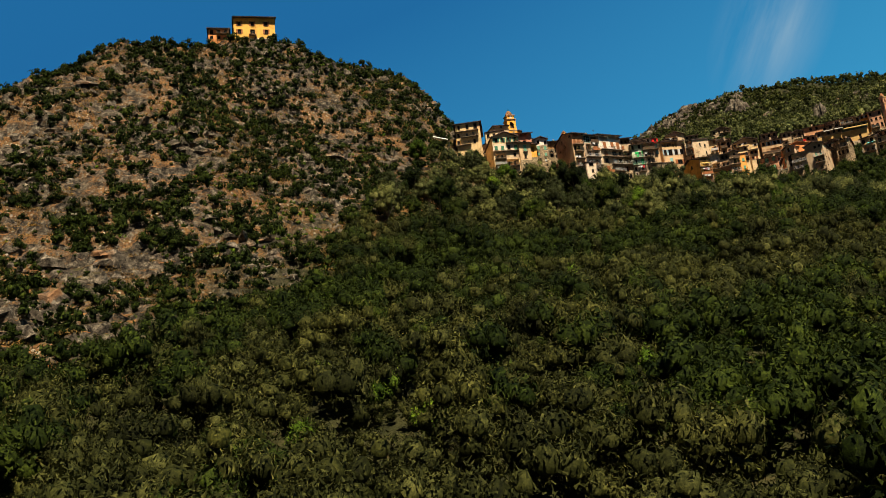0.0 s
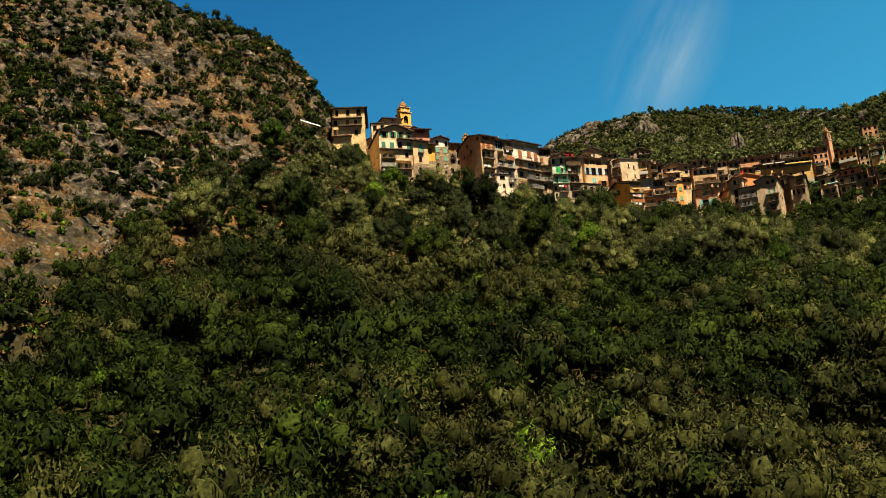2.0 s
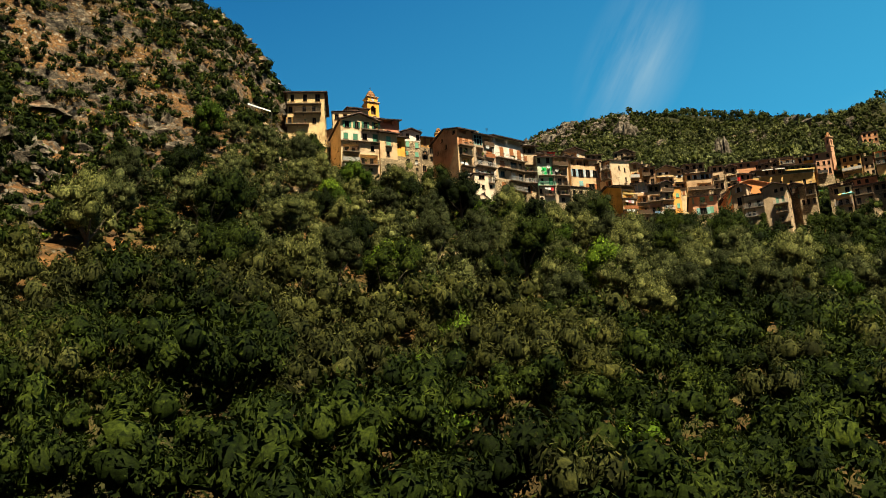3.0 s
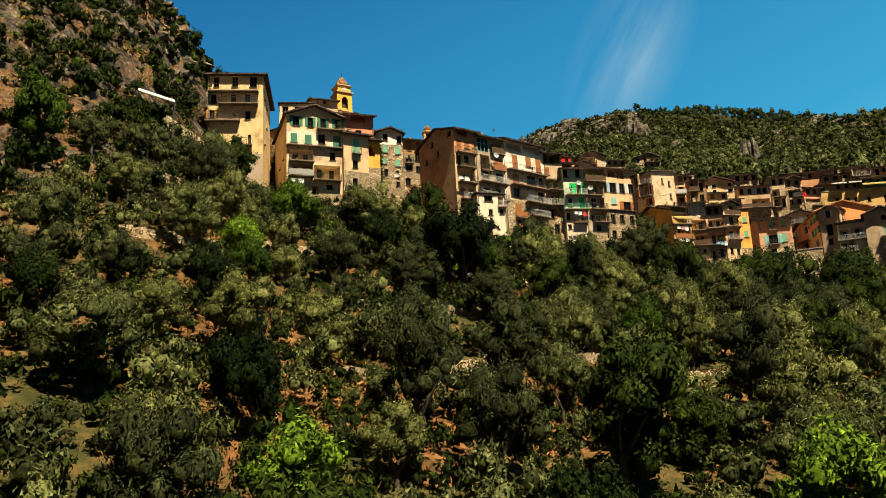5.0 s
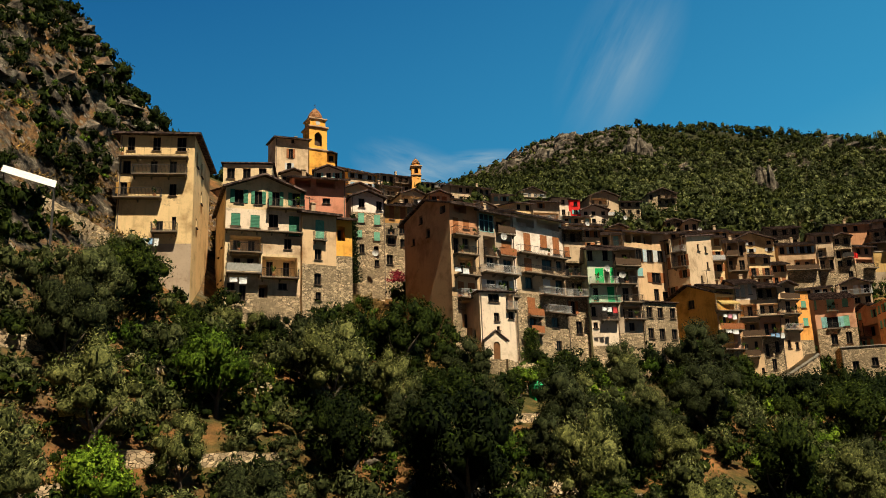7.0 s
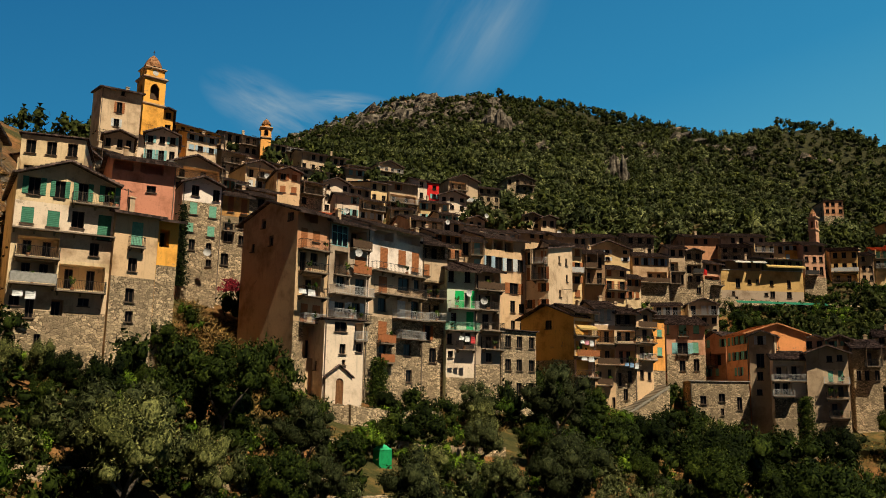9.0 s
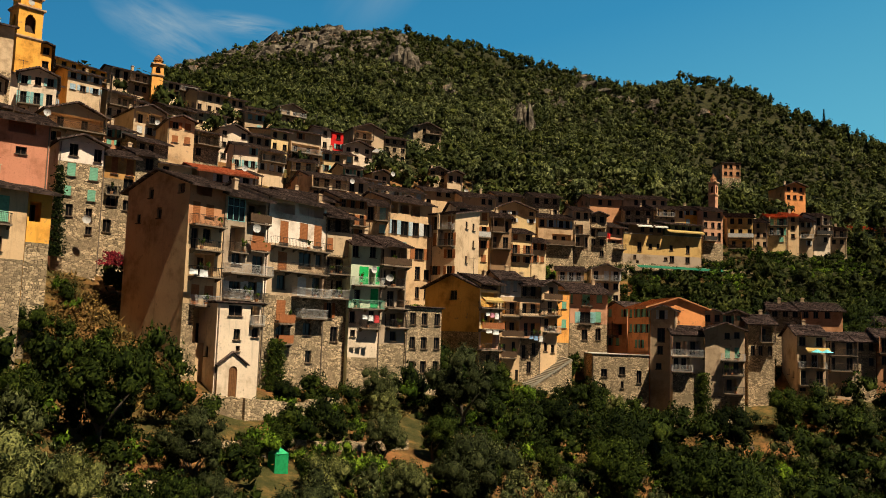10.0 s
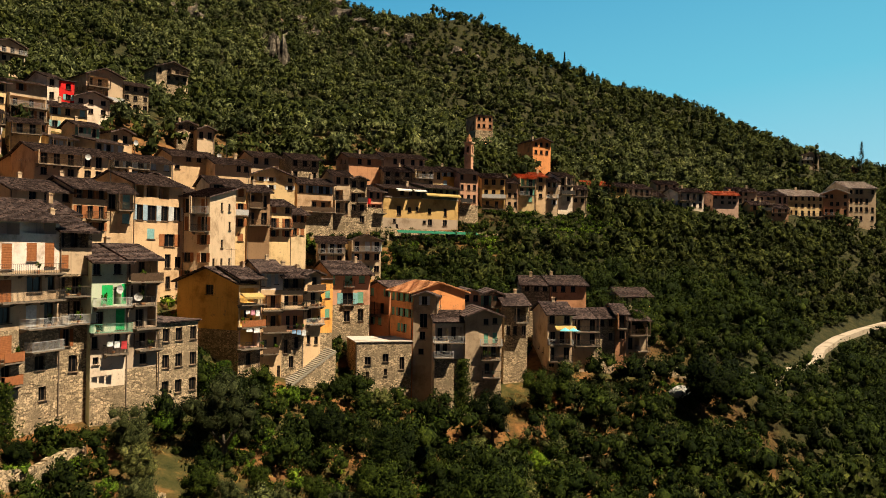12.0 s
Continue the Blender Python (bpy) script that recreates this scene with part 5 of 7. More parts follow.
house((-26.2, 131.1), (-20.3, 133.1), 9, 35.4, 46.1, "s", "beigel", "none", 2, 4, (), 0.28, spec=[("w", 2.46, 6.73, 3.32, 8.59, "brown"), ("w", 2.18, 4.37, 3.04, 5.73, "white"), ("w", 2.97, 9.81, 3.55, 10.55), ("P", 0, -30, 6.23, 3.65, "stone")])
house((-18.2, 144.5), (-16.3, 144.7), 16, 42.9, 47.5, "g", "yolk", "none", 1, 2, (), 0)
house((-20.9, 135.0), (-14.3, 139.8), 8, 35.9, 39.8, "e", "white", "blue", 4, 1, (), 0)
house((-13.9, 147.9), (-8.7, 150.3), 9, 41.0, 44.9, "e", "beigel", "blue", 3, 1, (), 0)
house((-18.4, 160.5), (-8.8, 167.3), 9, 45.4, 50.6, "e", "yolk", "none", 4, 1, (), 0)
house((-13.5, 116.8), (-6.2, 119.4), 10, 25.8, 30.7, "g", "beige", "brown", 4, 2, (), 0)
house((-21.2, 103.6), (-13.5, 110.8), 9, 22.9, 28.2, "e", "stone", "none", 4, 1, (), 1)
house((-23.0, 95.0), (-20.5, 98.6), 9, 20.2, 25.5, "g", "greyb", "none", 3, 2, (), 0)
house((-3.1, 145.5), (2.0, 147.5), 9, 34.1, 39.0, "g", "beigel", "white", 3, 2, (1,), 0)
house((-7.9, 153.3), (-3.4, 155.5), 9, 38.4, 43.5, "e", "greyb", "none", 2, 2, (), 0)
house((2.3, 135.5), (6.4, 136.3), 9, 31.1, 35.5, "g", "beige", "brown", 2, 1, (), 0)
house((6.5, 139.3), (10.8, 141.1), 9, 30.1, 35.0, "s", "stone", "none", 2, 1, (), 1)
house((-6.5, 129.4), (-2.7, 131.5), 9, 28.7, 31.9, "e", "terra", "mint", 3, 1, (), 0)
house((-2.1, 125.5), (2.4, 127.5), 9, 26.8, 29.6, "e", "stone", "none", 3, 1, (), 1)
house((2.5, 198.5), (9.6, 200.3), 9, 55.7, 58.9, "e", "beigel", "none", 3, 1, (), 0)
house((9.2, 193.3), (20.4, 197.4), 9, 51.3, 56.3, "e", "greyb", "none", 5, 1, (), 0)
house((2.1, 168.5), (8.4, 171.3), 9, 43.1, 45.8, "e", "stone", "none", 4, 1, (), 0.5)
house((8.7, 178.3), (15.1, 180.9), 9, 44.9, 47.9, "e", "cream", "none", 3, 1, (), 0)
house((-8.5, 183.3), (-1.0, 186.5), 9, 51.7, 56.4, "e", "greyb", "none", 3, 1, (), 0)
house((29.3, 206.4), (36.6, 208.3), 9, 54.2, 58.2, "g", "greyb", "none", 3, 1, (), 0)
house((20.4, 197.4), (28.4, 199.5), 9, 51.1, 54.9, "e", "beige", "none", 4, 1, (), 0)
house((157.2, 197.8), (162.4, 196.2), 8, 49.1, 55.3, "f", "terra", "none", 2, 2, (), 0.3)
house((166.2, 182.6), (172.2, 181.2), 9, 42.7, 47.2, "g", "orangew", "none", 3, 1, (), 0)
house((-93.0, 38.2), (-81.5, 43.4), 12, 49.6, 58.2, "e", "yolkl", "none", 3, 3, (), 0, spec=[("w", 1.2, 5.6, 2.2, 7.2, "brown"), ("w", 5.2, 5.6, 6.2, 7.2, "brown"), ("w", 9.4, 5.6, 10.4, 7.2, "brown"), ("w", 1.2, 2.8, 2.2, 4.4, "brown"), ("w", 5.0, 2.3, 6.4, 4.4), ("w", 9.4, 2.8, 10.4, 4.4, "brown"), ("B", 4.6, 6.8, 2.3, 0.9, "iron"), ("P", 0, -30, 12.62, 1.3, "white")])
house((-100.4, 35.9), (-94.7, 38.5), 8, 50.4, 54.6, "e", "orangew", "none", 2, 1, (), 0)


def clear_of_houses(x, y, gap, front=0.0):
    for a, u, nn, w, dep in FOOTPRINTS:
        dx, dy = x - a.x, y - a.y
        s, t = dx * u.x + dy * u.y, dx * nn.x + dy * nn.y
        if -gap < s < w + gap and -max(gap, front) < t < dep + gap:
            return False
    return True


# ---- lesser houses between the rows ----
def lower_edge(x):
    return 102 + max(0.0, (x - 5) * 0.5)


def upper_edge(x):
    return float(np.interp(x, [-25, 0, 20, 40, 60, 85], [152, 184, 190, 178, 166, 160]))


fill = random.Random(41)
for ring in range(14):
    for col in range(18):
        x, y = -24 + col * 6.2 + fill.uniform(-1, 1), 98 + ring * 7.2 + fill.uniform(-1.2, 1.2)
        if not lower_edge(x) < y < upper_edge(x) - 4 or x > 84:
            continue
        w, d = fill.uniform(4.0, 5.8), fill.uniform(6.0, 7.5)
        t = radians(fill.uniform(-8, 26) - (22 if x > 55 else 0))
        u, nn = Vector((math.cos(t), math.sin(t))), Vector((-math.sin(t), math.cos(t)))
        a = Vector((x, y))
        spots_ = [a, a + u * w, a + u * w + nn * d, a + nn * d, a + u * w / 2 + nn * d / 2, a + u * w / 2]
        if not all(clear_of_houses(q.x, q.y, 0.35) for q in spots_):
            continue
        zg = float(height(x, y))
        house((a.x, a.y), (a.x + u.x * w, a.y + u.y * w), d, zg, zg + fill.uniform(5.0, 7.2), fill.choice("eegs"), fill.choice(("beige", "beigel", "greyb", "stone", "cream", "cream", "white", "yellow", "yellowd", "beigel")), fill.choice(("none", "none", "brown", "mint", "turq", "white")), fill.choice((2, 2, 3)), 2, fill.choice(((), (), (1,), (2,))))


# ---- landmarks of the village ----
def thing(name, label, category, x=0.0, y=0.0, z=0.0, turn=0.0, group=""):
    root = new(name)
    root.matrix_basis = pose(x, y, z, 0, 0, turn)
    return tagged(root, label, category, group)


def bell_tower(x, y, z0, width, shaft, top, wall, label, turn, dome, clock=False, stage=0.0):
    root = thing("bell_tower", label, "tower", x, y, z0, turn)
    h = width / 2
    g = Geo()
    g.box(-h, h, -h, h, -4, shaft * 0.62)
    g.ob("shaft", WALL_MAT[wall], root)
    # belfry with an arched opening on each side
    k = Geo()
    z1, z2 = shaft * 0.62, shaft
    ow = h * 0.42
    for turn_k in range(4):
        c, s = (1, 0, -1, 0)[turn_k], (0, 1, 0, -1)[turn_k]

        def q(a, d, z):
            return (a * c - d * s, a * s + d * c, z)
        za = z1 + (z2 - z1) * 0.62
        for x0, x1, zb, zt in ((-h, -ow, z1, z2), (ow, h, z1, z2), (-ow, ow, z1, z1 + (z2 - z1) * 0.15)):
            k.quad(q(x0, -h, zb), q(x1, -h, zb), q(x1, -h, zt), q(x0, -h, zt))
        arc = [(-ow + 2 * ow * i / 8, za + ow * math.sin(math.pi * i / 8)) for i in range(9)]
        for (a0, b0), (a1, b1) in zip(arc, arc[1:]):
            k.quad(q(a0, -h, b0), q(a1, -h, b1), q(a1, -h, z2), q(a0, -h, z2))
            k.quad(q(a0, -h, b0), q(a0, -h + 0.4, b0), q(a1, -h + 0.4, b1), q(a1, -h, b1))
        for a in (-ow, ow):
            k.quad(q(a, -h, z1), q(a, -h + 0.4, z1), q(a, -h + 0.4, za), q(a, -h, za))
    k.ob("belfry", WALL_MAT[wall], root)
    b = Geo()
    b.box(-h * 0.55, h * 0.55, -h * 0.55, h * 0.55, z1, z2)
    b.ob("belfry_core", M_WOOD, root)
    for z, e in ((z1 - 0.2, 0.18), (z2, 0.32)):
        c = Geo()
        c.box(-h - e, h + e, -h - e, h + e, z, z + 0.25)
        c.box(-h - e * 0.5, h + e * 0.5, -h - e * 0.5, h + e * 0.5, z - 0.18, z)
        c.ob("cornice", WALL_MAT["beiged"], root)
    # drum, tiled cap and finial
    if stage:
        c = Geo()
        c.box(-h * 0.86, h * 0.86, -h * 0.86, h * 0.86, z2 + 0.25, z2 + stage)
        c.ob("clock_stage", WALL_MAT[wall], root)
        c = Geo()
        c.box(-h * 1.02, h * 1.02, -h * 1.02, h * 1.02, z2 + stage, z2 + stage + 0.22)
        c.box(-h * 0.93, h * 0.93, -h * 0.93, h * 0.93, z2 + stage - 0.15, z2 + stage)
        c.ob("cornice", WALL_MAT["beiged"], root)
    d = Geo()
    r0, zz = h * (0.78 if stage else 0.85), z2 + 0.22 + stage
    dz = (top - zz) * (0.06 if stage else 0.32)

    def ring(r, z):
        return [(r * math.cos(i * math.pi / 4 + 0.3927), r * math.sin(i * math.pi / 4 + 0.3927), z) for i in range(8)]

    def band(geo, r_low, r_high):
        for i in range(8):
            geo.quad(r_low[i], r_low[(i + 1) % 8], r_high[(i + 1) % 8], r_high[i])
    band(d, ring(r0, zz), ring(r0, zz + dz))
    d.ob("drum", WALL_MAT[wall], root)
    t = Geo()
    prof = [(1.22, 0.0), (1.1, 0.08), (0.95, 0.35), (0.72, 0.6), (0.42, 0.82), (0.06, 1.0)] if dome else [(1.1, 0.0), (0.06, 1.0)]
    hh = (top - zz) * (0.68 if stage else 0.55)
    for (ra, za), (rb, zb2) in zip(prof, prof[1:]):
        band(t, ring(r0 * ra, zz + dz + hh * za), ring(r0 * rb, zz + dz + hh * zb2))
    t.ob("cap", M_ROOF_RUST, root, "weathered tiled cap")
    f = Geo()
    f.box(-0.04, 0.04, -0.04, 0.04, zz + dz + hh, top)
    f.box(-0.25, 0.25, -0.03, 0.03, top - 0.4, top - 0.34)
    f.ob("finial", M_IRON, root)
    if clock:
        cg = Geo()
        pts = [(0.5 * math.cos(i * math.pi / 8), -h * 0.86 - 0.03, z2 + 1.1 + 0.5 * math.sin(i * math.pi / 8)) for i in range(16)]
        n0 = len(cg.v)
        cg.v += pts
        cg.f.append(tuple(range(n0, n0 + 16)))
        cg.ob("clock_face", M_WHITE_METAL, root, "round white clock face")
    return root


bell_tower(-20.4, 144.3, 40.2, 3.8, 12.3, 18.2, "yolk", "yellow church bell tower with a domed tile cap", 27, True, True, 1.9)
bell_tower(0.3, 185.0, 52.5, 2.3, 5.8, 8.6, "orange", "small orange chapel bell tower above the roofs", 5, True)
bell_tower(127.5, 163.0, 33.6, 1.7, 7.4, 10.0, "rose", "slender stone campanile rising behind the far houses", 30, False)


def canopy():
    root = thing("shade_canopy", "white cloth shade canopy on poles above the cliff path", "canopy", -34.6, 52.6, 9.3, 21)
    g = Geo()
    cloth = [[(x, y, 2.2 - 1.3 * (x + 2.6) / 5.2 + 0.6 * (y + 1.4) - 0.2 * math.sin(math.pi * (y + 1.4) / 2.8)) for x in np.linspace(-2.2, 2.2, 9)] for y in np.linspace(-1.1, 1.1, 6)]
    for r0, r1 in zip(cloth, cloth[1:]):
        for i in range(8):
            g.quad(r0[i], r0[i + 1], r1[i + 1], r1[i])
    g.ob("cloth", plain("white_cloth", (0.62, 0.6, 0.56), 0.9), root)
    for x, y, z in ((-2.1, -1.0, 2.2), (2.1, -1.0, 1.15), (-2.1, 1.0, 3.4), (2.1, 1.0, 2.35)):
        p = Geo()
        p.box(x - 0.05, x + 0.05, y - 0.05, y + 0.05, -4.5, z)
        p.ob("pole", M_IRON, root)


canopy()


def retaining_wall(pts, hgt, name="retaining_wall", label="dry-stone terrace retaining wall on the slope"):
    g = Geo()
    for (x0, y0, z0), (x1, y1, z1) in zip(pts, pts[1:]):
        d = Vector((x1 - x0, y1 - y0, 0)).normalized()
        nx, ny = -d.y * 0.3, d.x * 0.3
        k = max(1, int(Vector((x1 - x0, y1 - y0)).length / 0.9))
        for i in range(k):
            u, v = i / k, (i + 1) / k
            a = (x0 + (x1 - x0) * u, y0 + (y1 - y0) * u, z0 + (z1 - z0) * u + rng.uniform(-0.12, 0.12))
            b = (x0 + (x1 - x0) * v, y0 + (y1 - y0) * v, z0 + (z1 - z0) * v + rng.uniform(-0.12, 0.12))
            g.hexa([(a[0] - nx * 1.6, a[1] - ny * 1.6, a[2] - hgt - 2), (b[0] - nx * 1.6, b[1] - ny * 1.6, b[2] - hgt - 2), (b[0] + nx, b[1] + ny, b[2] - hgt - 2), (a[0] + nx, a[1] + ny, a[2] - hgt - 2)],
                   [(a[0] - nx, a[1] - ny, a[2]), (b[0] - nx, b[1] - ny, b[2]), (b[0] + nx, b[1] + ny, b[2]), (a[0] + nx, a[1] + ny, a[2])])
    return tagged(g.ob(name, M_STONE), label, "wall", "terrace walls")


retaining_wall([(-42, 48, 13), (-38, 54.5, 12.2), (-35, 58.5, 11.2), (-31, 63.5, 9.0)], 3.0, label="ivy-grown stone wall of the cliff path")
terrace = random.Random(19)
for i in range(34):
    x, y = terrace.uniform(-28, 95), terrace.uniform(8, 96)
    if hill_mask(x, y) > 0.3 or not clear_of_houses(x, y, 4) or y > 66 + max(0, x * 0.35):
        continue
    pts = []
    for d in np.linspace(-1, 1, 6):
        px, py = x + d * 5, y + 0.5 * d
        for _ in range(3):
            py += (float(height(x, y)) - float(height(px, py))) / 0.5 * 0.5
        pts.append((px, py, float(height(px, py)) + 0.7))
    retaining_wall(pts, 1.0)
retaining_wall([(5.6, 74.2, -3.2), (9.0, 73.6, -3.6), (14.5, 77.0, -4.2), (20.0, 83.0, -4.0)], 1.6, label="low stone garden wall below the white house")


def stairs():
    root = thing("outdoor_stairs", "pale stone outdoor staircase climbing beside the houses", "stairs", 52.2, 106.6, -4.6, 8)
    wall = Geo()
    wall.hexa([(-0.5, 0, -5), (8.2, 0, -5), (8.2, 2.2, -5), (-0.5, 2.2, -5)], [(-0.5, 0, -0.35), (8.2, 0, 4.15), (8.2, 2.2, 4.15), (-0.5, 2.2, -0.35)])
    wall.ob("stair_wall", M_STONE, root)
    for i in range(24):
        g = Geo()
        x = i * 0.34
        g.hexa([(x, -0.12, i * 0.188 - 0.3), (x + 0.46, -0.12, i * 0.188 - 0.3), (x + 0.46, 2.2, i * 0.188 - 0.3), (x, 2.2, i * 0.188 - 0.3)],
               [(x, -0.12, i * 0.188 + 0.02), (x + 0.36, -0.12, i * 0.188 + 0.02), (x + 0.36, 2.2, i * 0.188 + 0.24), (x, 2.2, i * 0.188 + 0.24)])
        g.ob("step", M_STEP, root)


stairs()


def parasol(x, y, z, mat):
    root = thing("parasol", "turquoise parasol open over a house terrace", "umbrella", x, y, z, 0, "parasols on the terrace")
    g = Geo()
    r = [(0.95 * math.cos(i * math.pi / 4), 0.95 * math.sin(i * math.pi / 4), 1.75) for i in range(8)]
    for i in range(8):
        g.quad(r[i], r[(i + 1) % 8], (0, 0, 2.25))
    g.ob("canopy", mat, root)
    p = Geo()
    p.box(-0.025, 0.025, -0.025, 0.025, -0.4, 2.3)
    p.ob("pole", M_WHITE_METAL, root)


M_TURQ = plain("turquoise_cloth", (0.16, 0.55, 0.6), 0.8)
parasol(96.7, 98.0, 0.2, M_TURQ)
parasol(97.9, 97.3, 0.2, M_TURQ)


def flag():
    root = thing("flag", "bright red cloth hanging from a dark house front", "flag", 92.3, 151.0, 23.4, 0)
    g = Geo()
    for i in range(6):
        for k in range(6):
            f = lambda a, b: (a * 0.17 - 0.9, 0.12 * math.sin(a * 1.4), b * 0.2 + 0.6 + 0.08 * math.sin(a))
            g.quad(f(i, k), f(i + 1, k), f(i + 1, k + 1), f(i, k + 1))
    g.ob("cloth", plain("red_cloth", (0.6, 0.02, 0.015), 0.8), root)
    p = Geo()
    p.box(-0.95, -0.89, 0, 0.06, -0.3, 2.4)
    p.ob("pole", M_IRON, root)


flag()


def garden_tent():
    x, y = 11.0, 65.0
    root = thing("garden_tent", "small green plastic garden tent among the terraces", "tent", x, y, float(height(x, y)) + 0.5, 20)
    g = Geo()
    w, d, h = 0.62, 0.6, 0.8
    g.hexa([(-w, -d, -1.2), (w, -d, -1.2), (w, d, -1.2), (-w, d, -1.2)], [(-w * 0.95, -d * 0.95, h), (w * 0.95, -d * 0.95, h), (w * 0.95, d * 0.95, h), (-w * 0.95, d * 0.95, h)])
    g.ob("side", plain("green_plastic", (0.02, 0.3, 0.1), 0.5), root)
    r = Geo()
    for a, b in (((-w, -d), (w, -d)), ((w, -d), (w, d)), ((w, d), (-w, d)), ((-w, d), (-w, -d))):
        r.quad((*a, h), (*b, h), (0, 0, h + 0.55))
    r.ob("top", plain("green_cover", (0.03, 0.38, 0.14), 0.5), root)


garden_tent()


def covered_heap():
    """A heap under a pale sheet in the valley woods."""
    x, y = 113.6, 88.3
    v, f = [], []
    for k in range(6):
        for i in range(16):
            a, e = i * math.pi / 8, k / 5 * math.pi / 2
            q = 1 + 0.12 * math.sin(3 * a + k)
            v.append((2.6 * q * math.cos(a) * math.cos(e), 1.5 * q * math.sin(a) * math.cos(e), 1.7 * math.sin(e) * q - 0.5))
    f = [(16 * k + i, 16 * k + (i + 1) % 16, 16 * k + 16 + (i + 1) % 16, 16 * k + 16 + i) for k in range(5) for i in range(16)]
    ob = mesh_obj("covered_heap", v, f, plain("pale_sheet", (0.42, 0.4, 0.36), 0.7))
    ob.matrix_basis = pose(x, y, float(height(x, y)) + 0.6, 0, 0, -25)
    tagged(ob, "heap covered with a pale plastic sheet among trees", "heap")


covered_heap()


def hill_shelter():
    root = thing("shelter_roof", "rusty orange corrugated roof strip on the hillside", "roof", -58.0, 55.2, 35.6, 40)
    g = Geo()
    for i in range(24):
        x = -3.8 + i * 0.32
        g.hexa([(x, -1.1, -0.5 * x + 0.02), (x + 0.16, -1.1, -0.5 * (x + 0.16) + 0.09), (x + 0.16, 1.1, -0.5 * (x + 0.16) + 0.7), (x, 1.1, -0.5 * x + 0.63)],
               [(x, -1.1, -0.5 * x + 0.06), (x + 0.16, -1.1, -0.5 * (x + 0.16) + 0.13), (x + 0.16, 1.1, -0.5 * (x + 0.16) + 0.74), (x, 1.1, -0.5 * x + 0.67)])
        g.hexa([(x + 0.16, -1.1, -0.5 * (x + 0.16) + 0.09), (x + 0.32, -1.1, -0.5 * (x + 0.32) + 0.02), (x + 0.32, 1.1, -0.5 * (x + 0.32) + 0.63), (x + 0.16, 1.1, -0.5 * (x + 0.16) + 0.7)],
               [(x + 0.16, -1.1, -0.5 * (x + 0.16) + 0.13), (x + 0.32, -1.1, -0.5 * (x + 0.32) + 0.06), (x + 0.32, 1.1, -0.5 * (x + 0.32) + 0.67), (x + 0.16, 1.1, -0.5 * (x + 0.16) + 0.74)])
    g.ob("sheet", M_ROOF_ORANGE, root)
    for x in (-3.4, -1.2, 1.2, 3.4):
        p = Geo()
        p.box(x - 0.06, x + 0.06, -1.0, -0.88, -6, -0.5 * x + 0.05)
        p.ob("post", M_WOOD, root)


hill_shelter()


def dish(x, y, z, turn, r=0.45):
    root = thing("satellite_dish", "round white satellite dish fixed to a house", "satellite dish", x, y, z, turn, "satellite dishes")
    g = Geo()
    rings = [[(r * k / 3 * math.cos(i * math.pi / 6), -0.12 * (k / 3) ** 2, r * k / 3 * math.sin(i * math.pi / 6)) for i in range(12)] for k in range(4)]
    for a, b in zip(rings, rings[1:]):
        for i in range(12):
            g.quad(a[i], a[(i + 1) % 12], b[(i + 1) % 12], b[i])
    g.ob("bowl", M_WHITE_METAL, root)
    p = Geo()
    p.box(-0.03, 0.03, 0, 0.9, -0.05, 0.0)
    p.box(-0.02, 0.02, -0.45, 0, -0.03, 0.0)
    p.ob("arm", M_IRON, root)


for x, y, z, t in ((10.4, 82.2, 12.7, 20), (24.7, 89.3, 9.8, 25), (26.8, 89.8, 9.0, -20), (0.7, 143.0, 36.3, 10), (-6.0, 92.3, 13.5, 0), (31.1, 129.2, 27.0, 15), (41.0, 140, 31.0, 20), (60.0, 152.4, 31.5, -15), (-12.5, 110.0, 28.5, 0), (13.0, 120.9, 25.9, 10)):
    dish(x, y, z, t)

CLOTHS = [plain("cloth_" + n_, c, 0.9) for n_, c in (("white", (0.7, 0.69, 0.66)), ("red", (0.5, 0.05, 0.05)), ("blue", (0.25, 0.4, 0.6)), ("rose", (0.6, 0.25, 0.3)))]


def laundry(x, y, z, turn, w, cols):
    root = thing("clothes_line", "washing hung on a line along a balcony", "laundry", x, y, z, turn, "washing lines")
    p = Geo()
    p.box(0, w, -0.01, 0.01, 0, 0.02)
    p.ob("line", M_IRON, root)
    for i, c in enumerate(cols):
        g = Geo()
        x0, x1 = w * (i + 0.1) / len(cols), w * (i + 0.9) / len(cols)
        h = 0.5 + 0.35 * ((i * 7) % 3) / 2
        for k in range(4):
            a, b = -h * k / 4, -h * (k + 1) / 4
            g.quad((x0, 0.05 * math.sin(k), b), (x1, 0.05 * math.sin(k + 2), b), (x1, 0.05 * math.sin(k + 1), a), (x0, 0.05 * math.sin(k - 1), a))
        g.ob("cloth", CLOTHS[c], root)


laundry(23.4, 88.6, 4.6, 10, 2.2, (0, 0, 1))
laundry(45.8, 106.4, 6.0, 12, 2.4, (0, 3, 0))
laundry(45.9, 106.4, 3.6, 12, 2.4, (0, 0))
laundry(53.2, 107.6, 3.0, -5, 2.2, (2, 2, 0))
laundry(3.9, 77.8, 8.0, 30, 2.2, (0, 0))
laundry(-20.5, 69.0, 5.6, 16, 2.0, (0, 0))
laundry(-29.0, 66.3, 9.4, 5, 1.8, (0, 2, 0))


